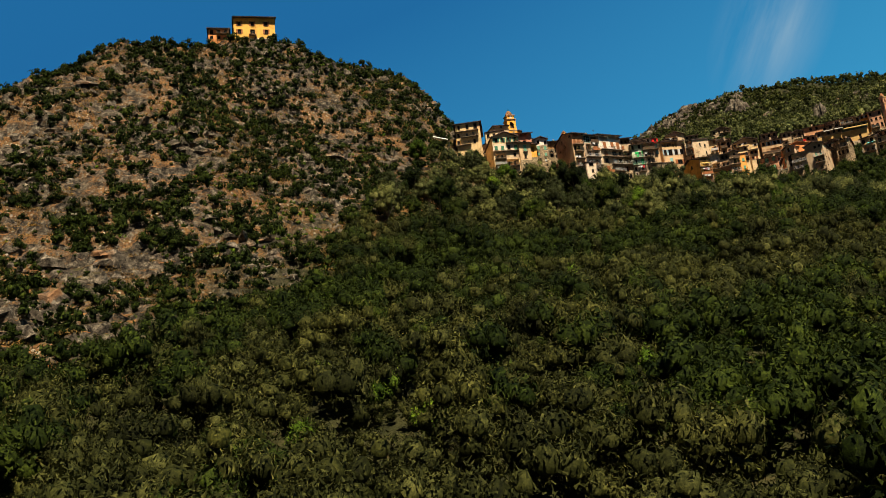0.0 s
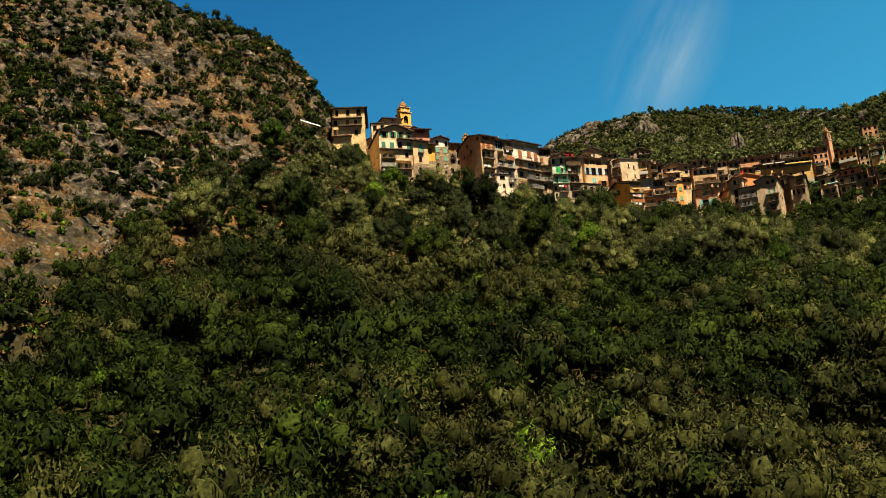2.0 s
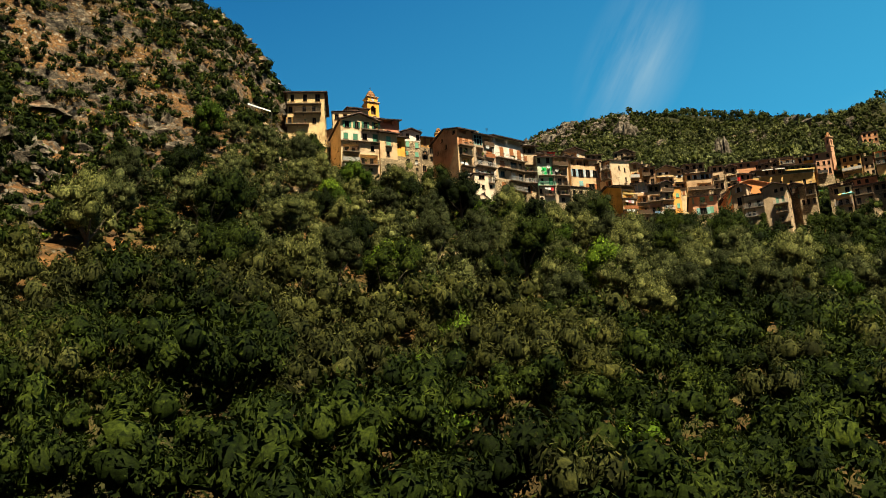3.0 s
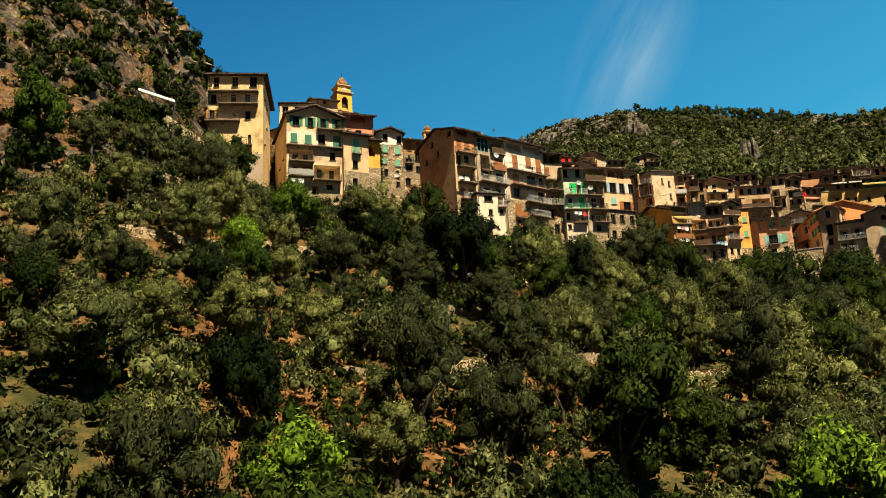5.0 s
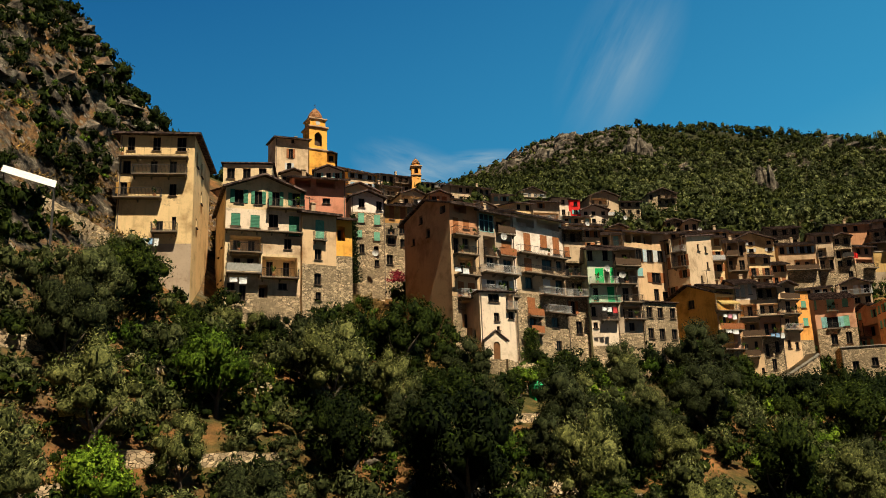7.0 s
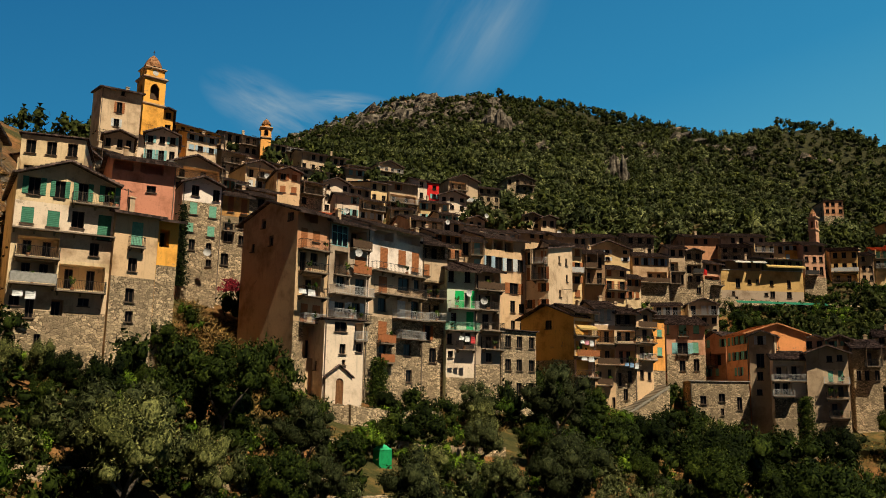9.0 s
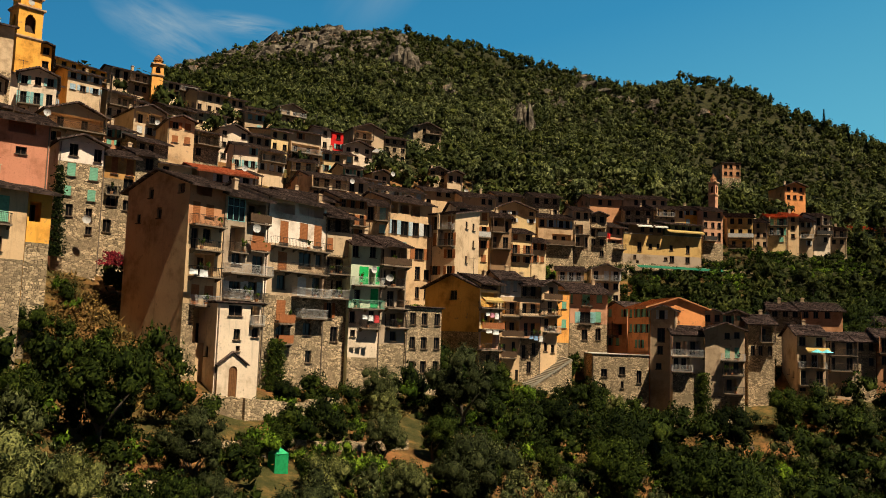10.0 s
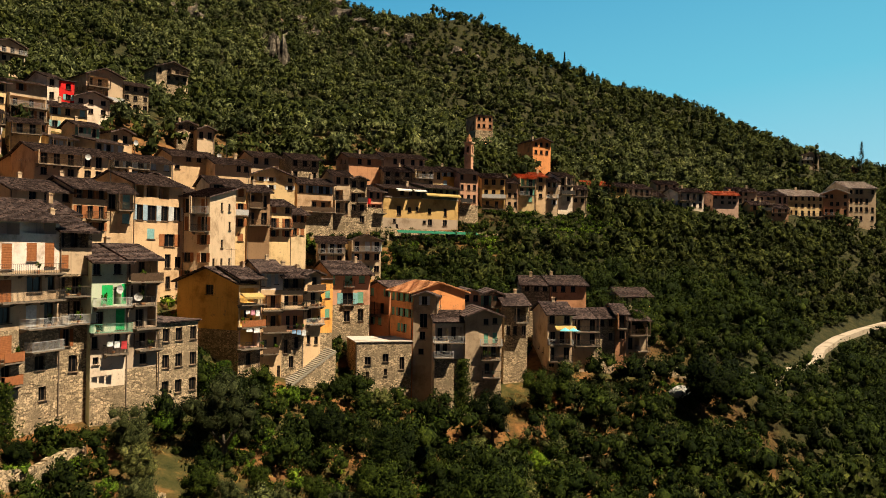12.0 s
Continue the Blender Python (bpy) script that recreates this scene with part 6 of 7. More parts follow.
def awning(x, y, z, turn, w, d, mat, label):
    root = thing("awning", label, "awning", x, y, z, turn, "awnings")
    g = Geo()
    g.hexa([(0, -d, -0.5), (w, -d, -0.5), (w, 0, 0), (0, 0, 0)], [(0, -d, -0.45), (w, -d, -0.45), (w, 0, 0.05), (0, 0, 0.05)])
    g.box(0, w, -d - 0.02, -d, -0.72, -0.47)
    g.ob("cloth", mat, root)
    for px in (0.05, w - 0.1):
        p = Geo()
        p.hexa([(px, -d, -0.52), (px + 0.05, -d, -0.52), (px + 0.05, 0.3, -0.06), (px, 0.3, -0.06)], [(px, -d, -0.49), (px + 0.05, -d, -0.49), (px + 0.05, 0.3, -0.03), (px, 0.3, -0.03)])
        p.ob("arm", M_WHITE_METAL, root)


M_AWN_WHITE, M_AWN_YELLOW = plain("cream_awning", (0.72, 0.68, 0.58), 0.9), plain("yellow_awning", (0.42, 0.29, 0.1), 0.9)
awning(100.0, 153.6, 28.0, -9, 3.4, 1.6, M_AWN_WHITE, "cream awning over the restaurant terrace")
awning(103.9, 153.0, 28.0, -9, 3.0, 1.6, M_AWN_WHITE, "cream awning over the restaurant terrace")
awning(106.9, 152.0, 27.2, -5, 8.8, 0.9, M_AWN_YELLOW, "long yellow awning along a glazed veranda")
awning(96.0, 99.6, 2.6, -28, 3.4, 1.0, M_AWN_YELLOW, "faded orange awning above a terrace")
awning(45.5, 107.2, 8.2, 12, 3.2, 0.9, M_AWN_YELLOW, "faded yellow awning above a balcony")


# ---- road on the valley side, parapets and the far hill ----
ROAD = np.array([(113.5, 97.5), (121.0, 93.5), (127.0, 90.5), (137.0, 91.0), (147.0, 92.0), (158.0, 94.0), (168.0, 96.5), (179.0, 101.5), (194.0, 106.0), (212.0, 109.5), (232.0, 112.0)])


def road():
    pts = [tuple(p) for p in ROAD]
    v, f = [], []
    for i, (x, y) in enumerate(pts):
        a, b = pts[max(0, i - 1)], pts[min(len(pts) - 1, i + 1)]
        t = Vector((b[0] - a[0], b[1] - a[1])).normalized()
        z = float(height(x, y)) + 0.5
        for side, dz in ((-1.25, -2.0), (-1.2, 0.0), (1.2, 0.0), (1.25, -2.0)):
            v.append((x - t.y * side, y + t.x * side, z + dz))
        if i:
            n = 4 * i
            f += [(n - 4 + k, n - 3 + k, n + 1 + k, n + k) for k in range(3)]
    tagged(mesh_obj("road", v, f, M_ROAD), "pale concrete lane winding along the wooded valley side", "road", kind="structure")


retaining_wall([(94, 151.2, 19.2), (106, 149.6, 19.0), (118, 148.4, 18.8), (127, 147.5, 18.6)], 2.2, label="long stone wall carrying the terrace of the village row")
net = Geo()
for i in range(20):
    x_ = 98.0 + i
    net.hexa([(x_, 148.9 - 0.1 * i, 18.2), (x_ + 0.98, 148.8 - 0.1 * i, 18.2), (x_ + 0.98, 149.6 - 0.1 * i, 18.75), (x_, 149.7 - 0.1 * i, 18.75)],
             [(x_, 148.9 - 0.1 * i, 18.25), (x_ + 0.98, 148.8 - 0.1 * i, 18.25), (x_ + 0.98, 149.6 - 0.1 * i, 18.8), (x_, 149.7 - 0.1 * i, 18.8)])
tagged(net.ob("shade_net", plain("green_net", (0.015, 0.13, 0.07), 0.8)), "long green shade net stretched along a terrace wall", "net")

M_ROAD = plaster("pale_road", (0.36, 0.29, 0.21))
road()
retaining_wall([(x, y, float(height(x, y)) + 1.2) for x, y in [(float(x), float(y) - 2.4) for x, y in ROAD[:6]]], 1.1, "parapet_wall", "pale stone parapet wall beside the lane")


def far_hill():
    k = Nodes("far_hill_painted_haze")
    # haze of the distance is painted into this blue-green colour
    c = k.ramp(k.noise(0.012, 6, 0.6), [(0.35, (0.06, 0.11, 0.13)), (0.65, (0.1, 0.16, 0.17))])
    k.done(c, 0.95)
    v, f = [], []
    for i in range(31):
        u = i / 30
        az = radians(57 + 26 * u)
        top = 190 + 330 * u**0.9 + 18 * math.sin(i * 1.3) + 10 * math.sin(i * 3.1)
        for d, z in ((2500, -300), (2750, top * 0.6), (2950, top), (3300, -300)):
            v.append((d * math.sin(az), d * math.cos(az), z))
        if i:
            n = 4 * i
            f += [(n - 4 + q, n - 3 + q, n + 1 + q, n + q) for q in range(3)]
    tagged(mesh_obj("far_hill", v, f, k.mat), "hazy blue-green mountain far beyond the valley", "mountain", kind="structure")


far_hill()


# ---- chapel front at the foot of the white house ----
def chapel_front():
    u = Vector((4.2, 1.4)).normalized()
    root = thing("chapel_front", "low gabled chapel front with an arched door", "chapel", 6.95, 77.75, -2.9, math.degrees(math.atan2(u.y, u.x)))
    g = Geo()
    arc = [(1.55 + 0.42 * math.cos(math.pi * (1 - i / 8)), 1.55 + 0.42 * math.sin(math.pi * i / 8)) for i in range(9)]
    pts = [(0.0, -1.0), (0.0, 2.1), (1.45, 3.2), (2.9, 2.1), (2.9, -1.0), (1.97, -1.0)] + arc[::-1] + [(1.13, -1.0)]
    for y in (-0.22, 0.0):
        g.v += [(x, y, z) for x, z in pts]
    m = len(pts)
    g.f += [tuple(range(m)), tuple(range(2 * m - 1, m - 1, -1))] + [(i, (i + 1) % m, m + (i + 1) % m, m + i) for i in range(m)]
    g.ob("wall", WALL_MAT["white"], root)
    for x0, z0, x1, z1 in ((-0.2, 2.0, 1.45, 3.27), (3.1, 2.0, 1.45, 3.27)):
        r = Geo()
        r.hexa([(x0, -0.42, z0), (x1, -0.42, z1), (x1, 0.0, z1), (x0, 0.0, z0)], [(x0, -0.42, z0 + 0.12), (x1, -0.42, z1 + 0.12), (x1, 0.0, z1 + 0.12), (x0, 0.0, z0 + 0.12)])
        r.ob("coping", M_ROOF, root, "dark tile coping")
    d = Geo()
    d.box(1.12, 1.98, -0.1, -0.04, -1.0, 1.98)
    boards = []
    for i in range(5):
        b = Geo()
        b.box(1.14 + i * 0.168, 1.14 + i * 0.168 + 0.15, -0.13, -0.1, -0.95, 1.95)
        boards.append(b)
    door = d.ob("door", M_DOOR, root, "brown boarded door")
    for b in boards:
        b.ob("board", M_DOOR, door)


M_DOOR = plain("brown_door", (0.2, 0.09, 0.035), 0.8)
chapel_front()


# ---- trees ----
def crown(seed, count, size, rad=2.4, tall=1.0, blobs=14, thin=0.5, rough=0.45, cores=30):
    r = np.random.default_rng(seed)
    p = r.normal(size=(blobs, 3))
    p /= np.linalg.norm(p, axis=1)[:, None]
    p *= rad * r.uniform(0.3, 0.78, blobs)[:, None]
    p[:, 2] = p[:, 2] * 0.8 * tall + rad * (0.45 + 0.55 * tall)
    radii = rad * r.uniform(0.24, 0.46, blobs) * (14 / max(14, blobs)) ** 0.35
    w = radii**2
    k = r.choice(blobs, count, p=w / w.sum())
    d = r.normal(size=(count, 3))
    d /= np.linalg.norm(d, axis=1)[:, None]
    d[:, 2] = np.where((d[:, 2] < -0.2) & (r.uniform(size=count) < 0.8), -d[:, 2], d[:, 2])
    reach = np.where(r.uniform(size=count) < 0.12, r.uniform(1.05, 1.35, count), r.uniform(0.6, 1.06, count))
    c = p[k] + d * (radii[k] * reach)[:, None] * np.array([0.92, 0.92, 1.12])
    nrm = d + r.normal(scale=rough, size=(count, 3))
    nrm /= np.linalg.norm(nrm, axis=1)[:, None]
    up = 0.5 * d + np.array([0, 0, 0.6]) + 0.6 * r.normal(size=(count, 3))
    t = up - nrm * np.sum(up * nrm, 1)[:, None]
    t /= np.linalg.norm(t, axis=1)[:, None]
    b = np.cross(nrm, t)
    s = size * r.uniform(0.6, 1.4, count)[:, None]
    t, b = t * s, b * s * thin
    mid = np.array([0, 0, rad * (0.3 + 0.4 * tall)])
    out = (c - mid) / rad
    soft = 0.55 * d + 0.95 * out + 0.6 * nrm + np.array([0, 0, 0.15])
    soft /= np.linalg.norm(soft, axis=1)[:, None]
    big = np.argsort(-radii)[:cores]
    core = p[big, None] + BALL[None] * radii[big, None, None] * r.uniform(0.48, 0.8, (len(big), 12, 1))
    core_n = 0.75 * BALL[None] + 0.55 * (core - mid) / rad
    return np.stack([c - t - b, c + t, c - t + b], 1), soft, core, core_n / np.linalg.norm(core_n, axis=2)[:, :, None]


def spire(seed, count, size, hgt=9.0, rad=1.0, power=0.7):
    r = np.random.default_rng(seed)
    z = r.uniform(0.04, 1, count)
    a = r.uniform(0, 2 * np.pi, count)
    rr = rad * (1 - z) ** power * r.uniform(0.65, 1.1, count)
    c = np.stack([rr * np.cos(a), rr * np.sin(a), z * hgt], 1)
    t = np.stack([np.cos(a), np.sin(a), r.uniform(-0.4, 0.9, count)], 1) * size
    b = np.stack([-np.sin(a), np.cos(a), r.uniform(-0.5, 0.5, count)], 1) * size * 0.6
    n = np.stack([np.cos(a), np.sin(a), np.full(count, 0.4)], 1)
    return np.stack([c - t - b, c + t, c - t + b], 1), n / np.linalg.norm(n, axis=1)[:, None], np.zeros((0, 12, 3)), np.zeros((0, 12, 3))


def trunk_geo(seed, hgt, rad):
    r = random.Random(seed)
    g = Geo()

    def limb(p, q, r0, r1):
        p, q = Vector(p), Vector(q)
        ax = (q - p).normalized()
        s = ax.cross(Vector((0.3, 0.9, 0.2))).normalized()
        t = ax.cross(s)
        ring = [[c + (s * math.cos(k * 1.0472) + t * math.sin(k * 1.0472)) * rr for k in range(6)] for c, rr in ((p, r0), (q, r1))]
        for k in range(6):
            m = (k + 1) % 6
            g.quad(ring[0][k], ring[0][m], ring[1][m], ring[1][k])
    fork = Vector((r.uniform(-0.2, 0.2), r.uniform(-0.2, 0.2), hgt * 0.35))
    limb((0, 0, -1.2), fork, rad, rad * 0.75)
    for i in range(4):
        a = i * 1.57 + r.uniform(-0.5, 0.5)
        e = fork + Vector((math.cos(a) * hgt * 0.25, math.sin(a) * hgt * 0.25, hgt * 0.3))
        limb(fork, e, rad * 0.55, rad * 0.25)
        limb(e, e + Vector((math.cos(a + 0.6) * hgt * 0.14, math.sin(a + 0.6) * hgt * 0.14, hgt * 0.18)), rad * 0.25, rad * 0.08)
    return g


KINDS = []
for i in range(4):
    KINDS.append(("olive_tree", crown(i, 5800, 0.08, 2.4, 1.35, 30, 0.42), M_OLIVE, "silvery grey-green olive tree on the terraced slope", trunk_geo(i, 3.0, 0.2)))
for i in range(2):
    KINDS.append(("broadleaf_tree", crown(20 + i, 5000, 0.088, 2.5, 1.35, 28, 0.6), M_BROAD, "dark green leafy tree on the slope below the houses", trunk_geo(20 + i, 3.4, 0.18)))
KINDS.append(("bright_tree", crown(30, 4000, 0.09, 2.3, 1.0, 20, 0.6), M_LIME, "fresh green leafy tree among the olives", trunk_geo(30, 2.8, 0.14)))
PROTO = []
for name, leaf, mat, label, tg in KINDS:
    root = new(name)
    tagged(root, label, "tree", "trees on the slope")
    link("trunk", raw(tg, M_BARK, "trunk"), root, (0, 0, 0))
    link("crown", leaf_mesh("crown", leaf, mat), root, (0, 0, 0))
    PROTO.append(root)
used = set()
KIND_OF = {"olive": (0, 1, 2, 3), "broad": (4, 5), "bright": (6,)}


def plant(k, x, y, s, turn, sz=1.0):
    m = pose(x, y, float(height(x, y)) - 0.3, 0, 0, turn) @ Matrix.Diagonal((s, s, s * sz, 1))
    made = PROTO[k] if k not in used else copy_thing(PROTO[k], m)
    used.add(k)
    made.matrix_basis = m
    return made


tr = random.Random(3)
spots = []


def open_slope(x, y):
    """The rocky slope under the path canopy, free of tall trees."""
    return (x > -50) & (x < -31) & (y > 38) & (y < 68)


BARE = ((-1, 12, 2.4), (1, 18, 2.6), (3, 25, 2.6), (6, 32, 2.6), (-15, 37, 2.8), (25, 54, 3.4), (26, 38, 3.4), (-5, 49, 2.6), (89, 99, 4.5), (91, 103, 3.5), (74, 96, 3.0), (50, 88, 3.0), (50, 97, 3.0), (27, 80, 3.2), (24, 73, 2.8), (9, 75, 2.5), (11, 63, 2.6), (10, 60, 2.2), (7.5, 71, 3.0), (10.5, 70, 2.6), (6.5, 67, 2.2), (113, 86, 3.5), (112, 82, 2.5),
        (80, 93, 4.0), (77, 96, 3.0), (84, 91, 3.5), (-3, 84, 4.5), (0, 80, 3.0), (-4, 90, 3.0), (-1, 75, 2.5))


def clearing(x, y):
    """Bare orange earth between the trees."""
    out = np.zeros(np.shape(x), bool)
    for a, b, r in BARE:
        out = out | (np.hypot(x - a, y - b) < r)
    return out


def off_road(x, y):
    """Away from the lane and from the strip on its valley side."""
    lane = np.interp(x, ROAD[:, 0], ROAD[:, 1])
    return (x < 112) | (x > 232) | (y > lane + 3) | (y < lane - np.where(x > 158, 5.5, 2.5))


def free_spot(x, y, gap):
    return all((x - a) ** 2 + (y - b) ** 2 > ((gap + g) * 0.5) ** 2 for a, b, g in spots)


# the large trees that can be told apart below the village: kind, place, crown width
for kind, x, y, wide in (
    ("broad", -2.2, 61.5, 9.0), ("broad", -9.2, 77.0, 5.1), ("olive", 4.0, 59.4, 6.6), ("olive", -7.5, 48.0, 8.5), ("olive", 23.8, 82.3, 6.2), ("broad", 13.3, 78.4, 3.6), ("olive", 33.6, 83.3, 10.5),
    ("olive", 22.9, 76.3, 5.2), ("broad", 46.0, 102.0, 5.2), ("broad", 47.1, 72.3, 9.3), ("broad", 48.9, 89.6, 7.2), ("broad", 69.5, 98.3, 4.6), ("olive", 63.0, 100.0, 5.0), ("broad", 58.2, 68.2, 12.0),
    ("broad", 13.7, 62.1, 4.0), ("broad", 2.1, 37.2, 10.4), ("olive", -21.6, 23.0, 7.7), ("olive", -9.5, 50.8, 7.7), ("olive", 26.8, 62.9, 9.3), ("broad", -24.7, 53.8, 8.4), ("olive", 12.2, 23.5, 6.0),
    ("broad", -6.6, 73.0, 4.4), ("bright", -17.9, 27.6, 5.9), ("olive", -8.3, 20.7, 4.9), ("broad", 77.0, 92.4, 8.5), ("broad", 114.0, 97.9, 13.0), ("broad", 87.7, 93.6, 7.5), ("broad", 52.4, 79.7, 9.8), ("broad", 113.0, 83.1, 12.2),
):
    plant(tr.choice(KIND_OF[kind]), x, y, wide / 5.4, tr.uniform(0, 360))
    spots.append((x, y, wide * 0.8))

count = len(spots)
for _ in range(16000):
    if count >= 240:
        break
    x, y = tr.uniform(-40, 80), tr.uniform(-22, 90)
    front = 66 + max(0.0, (x - 5) * 0.42)
    if y > front or hill_mask(x, y) > 0.5 or not clear_of_houses(x, y, 2.4):
        continue
    near = y > front - 14
    s = tr.uniform(0.55, 0.95) if near else tr.uniform(0.85, 1.6)
    if bool(clearing(x, y)) or not free_spot(x, y, (3.6 if near else 4.3) * s) or float(fbm(np.array(x), np.array(y), 12, 2, 77)) > (0.12 if near else 0.27) or bool(open_slope(x, y)):
        continue
    k = tr.choice((4, 5, 6, 4, 5, 0, 1)) if near else tr.choice((0, 1, 2, 3, 0, 1, 2, 3, 4, 5, 6))
    plant(k, x, y, s, tr.uniform(0, 360), tr.uniform(0.85, 1.25))
    spots.append((x, y, 4.1 * s))
    count += 1


def scatter(name, label, kind_leaves, mat, region, tries, gap, smin, smax, keep, seed, limit, sink=0.4, clear=2.5, front=0.0):
    """Many trees as one mesh of leaf quads."""
    r = np.random.default_rng(seed)
    x, y = r.uniform(*region[0], tries), r.uniform(*region[1], tries)
    ok = keep(x, y)
    x, y = x[ok], y[ok]
    out, cells, picked = [], {}, []
    for i in range(len(x)):
        if len(picked) >= limit:
            break
        key = (int(x[i] // gap), int(y[i] // gap))
        if any((x[i] - a) ** 2 + (y[i] - b) ** 2 < (gap * 0.8) ** 2 for dx in (-1, 0, 1) for dy in (-1, 0, 1) for a, b in cells.get((key[0] + dx, key[1] + dy), ())):
            continue
        if not clear_of_houses(x[i], y[i], clear, front):
            continue
        cells.setdefault(key, []).append((x[i], y[i]))
        picked.append(i)
    z = height(x[picked], y[picked]) - sink
    for i, zi in zip(picked, z):
        base, soft, core, core_n = kind_leaves[r.integers(len(kind_leaves))]
        t, s = r.uniform(0, 6.283), r.uniform(smin, smax)
        c, sn = math.cos(t), math.sin(t)
        rot = np.array([[c, -sn, 0], [sn, c, 0], [0, 0, r.uniform(0.85, 1.2)]]).T
        spin = np.array([[c, -sn, 0], [sn, c, 0], [0, 0, 1]]).T
        foot = (x[i], y[i], zi)
        out.append((base @ rot * s + foot, soft @ spin, core @ rot * s + foot, core_n @ spin))
    ob = new(name, leaf_mesh(name, [np.concatenate(part) for part in zip(*out)], mat))
    return tagged(ob, label, "trees", kind="stuff")


MID_OLIVE = [crown(40 + i, 500, 0.19, 2.5, 1.15, 12, 0.45, cores=6) for i in range(6)]
MID_BROAD = [crown(60 + i, 480, 0.2, 2.5, 1.2, 12, 0.55, cores=6) for i in range(6)]
FINE_OLIVE = [crown(140 + i, 760, 0.16, 2.5, 1.15, 14, 0.42, cores=7) for i in range(5)]
FINE_BROAD = [crown(160 + i, 740, 0.165, 2.5, 1.25, 14, 0.5, cores=7) for i in range(5)]
VALLEY_TREE = [crown(80 + i, 160, 0.36, 2.6, 1.1, 8, 0.55, 0.3, cores=5) for i in range(6)]
FAR_TREE = [crown(90 + i, 64, 0.48, 2.6, 1.0, 5, 0.62, 0.3, cores=2) for i in range(6)]
BUSH = [crown(100 + i, 110, 0.19, 1.3, 0.6, 6, 0.55, cores=3) for i in range(5)]
SCRUB = [crown(120 + i, 72, 0.23, 1.3, 0.65, 5, 0.55, cores=2) for i in range(5)]


def tussock(seed, count=60):
    """A clump of upright dry grass blades."""
    r = np.random.default_rng(seed)
    c = np.stack([r.normal(0, 0.6, count), r.normal(0, 0.6, count), np.zeros(count)], 1)
    a = r.uniform(0, 2 * np.pi, count)
    side = np.stack([np.cos(a), np.sin(a), np.zeros(count)], 1) * 0.09
    tip = c + np.stack([r.normal(0, 0.25, count), r.normal(0, 0.25, count), r.uniform(0.12, 0.38, count)], 1)
    n = np.stack([c[:, 0], c[:, 1], np.full(count, 0.9)], 1)
    return np.stack([c - side, c + side, tip], 1), n / np.linalg.norm(n, axis=1)[:, None], np.zeros((0, 12, 3)), np.zeros((0, 12, 3))


GRASS = [tussock(180 + i) for i in range(5)]


def near_block(x, y):
    return (x > -40) & (x < 105) & (y > -22) & (y < 66 + np.maximum(0, (x - 5) * 0.42))


def behind(x, y):
    return y > 66 + np.maximum(0, (x - 5) * 0.42)


def gap_ok(x, y):
    near = np.full(len(x), 1e9)
    for a, b, g in spots:
        near = np.minimum(near, np.hypot(x - a, y - b) - g * 0.5)
    return (near > 1.2) & ~clearing(x, y)


def slope_ok(x, y):
    return ~near_block(x, y) & (hill_mask(x, y) < 0.4) & ~open_slope(x, y)


def wedge(x, y):
    return (x < 30 + (y + 130) * 0.3) & (x > -74 - (y + 130) * 0.2)


def front_of_village(x, y):
    return (hill_mask(x, y) < 0.5) & (y < 98 + np.maximum(0, (x - 5) * 0.5)) & (y > 40)


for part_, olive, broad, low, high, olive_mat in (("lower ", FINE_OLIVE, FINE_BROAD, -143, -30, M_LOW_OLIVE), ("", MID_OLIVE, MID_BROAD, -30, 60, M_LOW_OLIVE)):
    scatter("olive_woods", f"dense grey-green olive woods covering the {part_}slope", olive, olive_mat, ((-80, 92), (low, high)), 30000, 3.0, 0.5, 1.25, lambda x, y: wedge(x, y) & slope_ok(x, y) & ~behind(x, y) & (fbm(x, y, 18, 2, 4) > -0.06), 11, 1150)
    scatter("oak_woods", f"dense dark green broadleaf woods on the {part_}slope", broad, M_WOODS, ((-80, 92), (low, high)), 30000, 3.1, 0.5, 1.3, lambda x, y: wedge(x, y) & slope_ok(x, y) & ~behind(x, y) & (fbm(x, y, 18, 2, 4) < 0.02), 12, 1150)
scatter("bright_saplings", "fresh green saplings scattered through the lower woods", FINE_BROAD, M_GARDEN, ((-60, 60), (-140, -20)), 6000, 9.0, 0.45, 0.85, lambda x, y: wedge(x, y) & slope_ok(x, y) & (fbm(x, y, 20, 2, 98) > 0.0), 51, 70)
scatter("tall_oaks", "tall dark oaks rising over the lower woods", FINE_BROAD, M_WOODS, ((-60, 60), (-140, 0)), 6000, 9.0, 1.0, 1.4, lambda x, y: wedge(x, y) & slope_ok(x, y) & (fbm(x, y, 20, 2, 99) > 0.02), 52, 80, sink=0.8)
scatter("slope_trees", "young olive and oak trees filling gaps on the slope", MID_OLIVE + MID_BROAD, M_WOODS_OLIVE, ((-38, 100), (-12, 105)), 16000, 3.2, 0.45, 0.9, lambda x, y: near_block(x, y + 4) & (hill_mask(x, y) < 0.4) & gap_ok(x, y) & ~open_slope(x, y), 23, 640)
scatter("terrace_trees", "small fruit trees and oaks on the terraces below the houses", MID_BROAD, M_WOODS, ((-25, 120), (50, 140)), 24000, 3.6, 0.5, 1.15, lambda x, y: front_of_village(x, y) & behind(x, y) & gap_ok(x, y) & (fbm(x, y, 12, 2, 85) > -0.2), 24, 420, front=3.5)
scatter("slope_bushes", "low green bushes and brambles between the olive trees", BUSH, M_WOODS, ((-40, 100), (-26, 66)), 24000, 2.2, 0.6, 1.4, lambda x, y: (hill_mask(x, y) < 0.5) & (fbm(x, y, 11, 2, 78) > -0.16) & (x < 45 + y * 0.5) & ~clearing(x, y), 17, 1700)
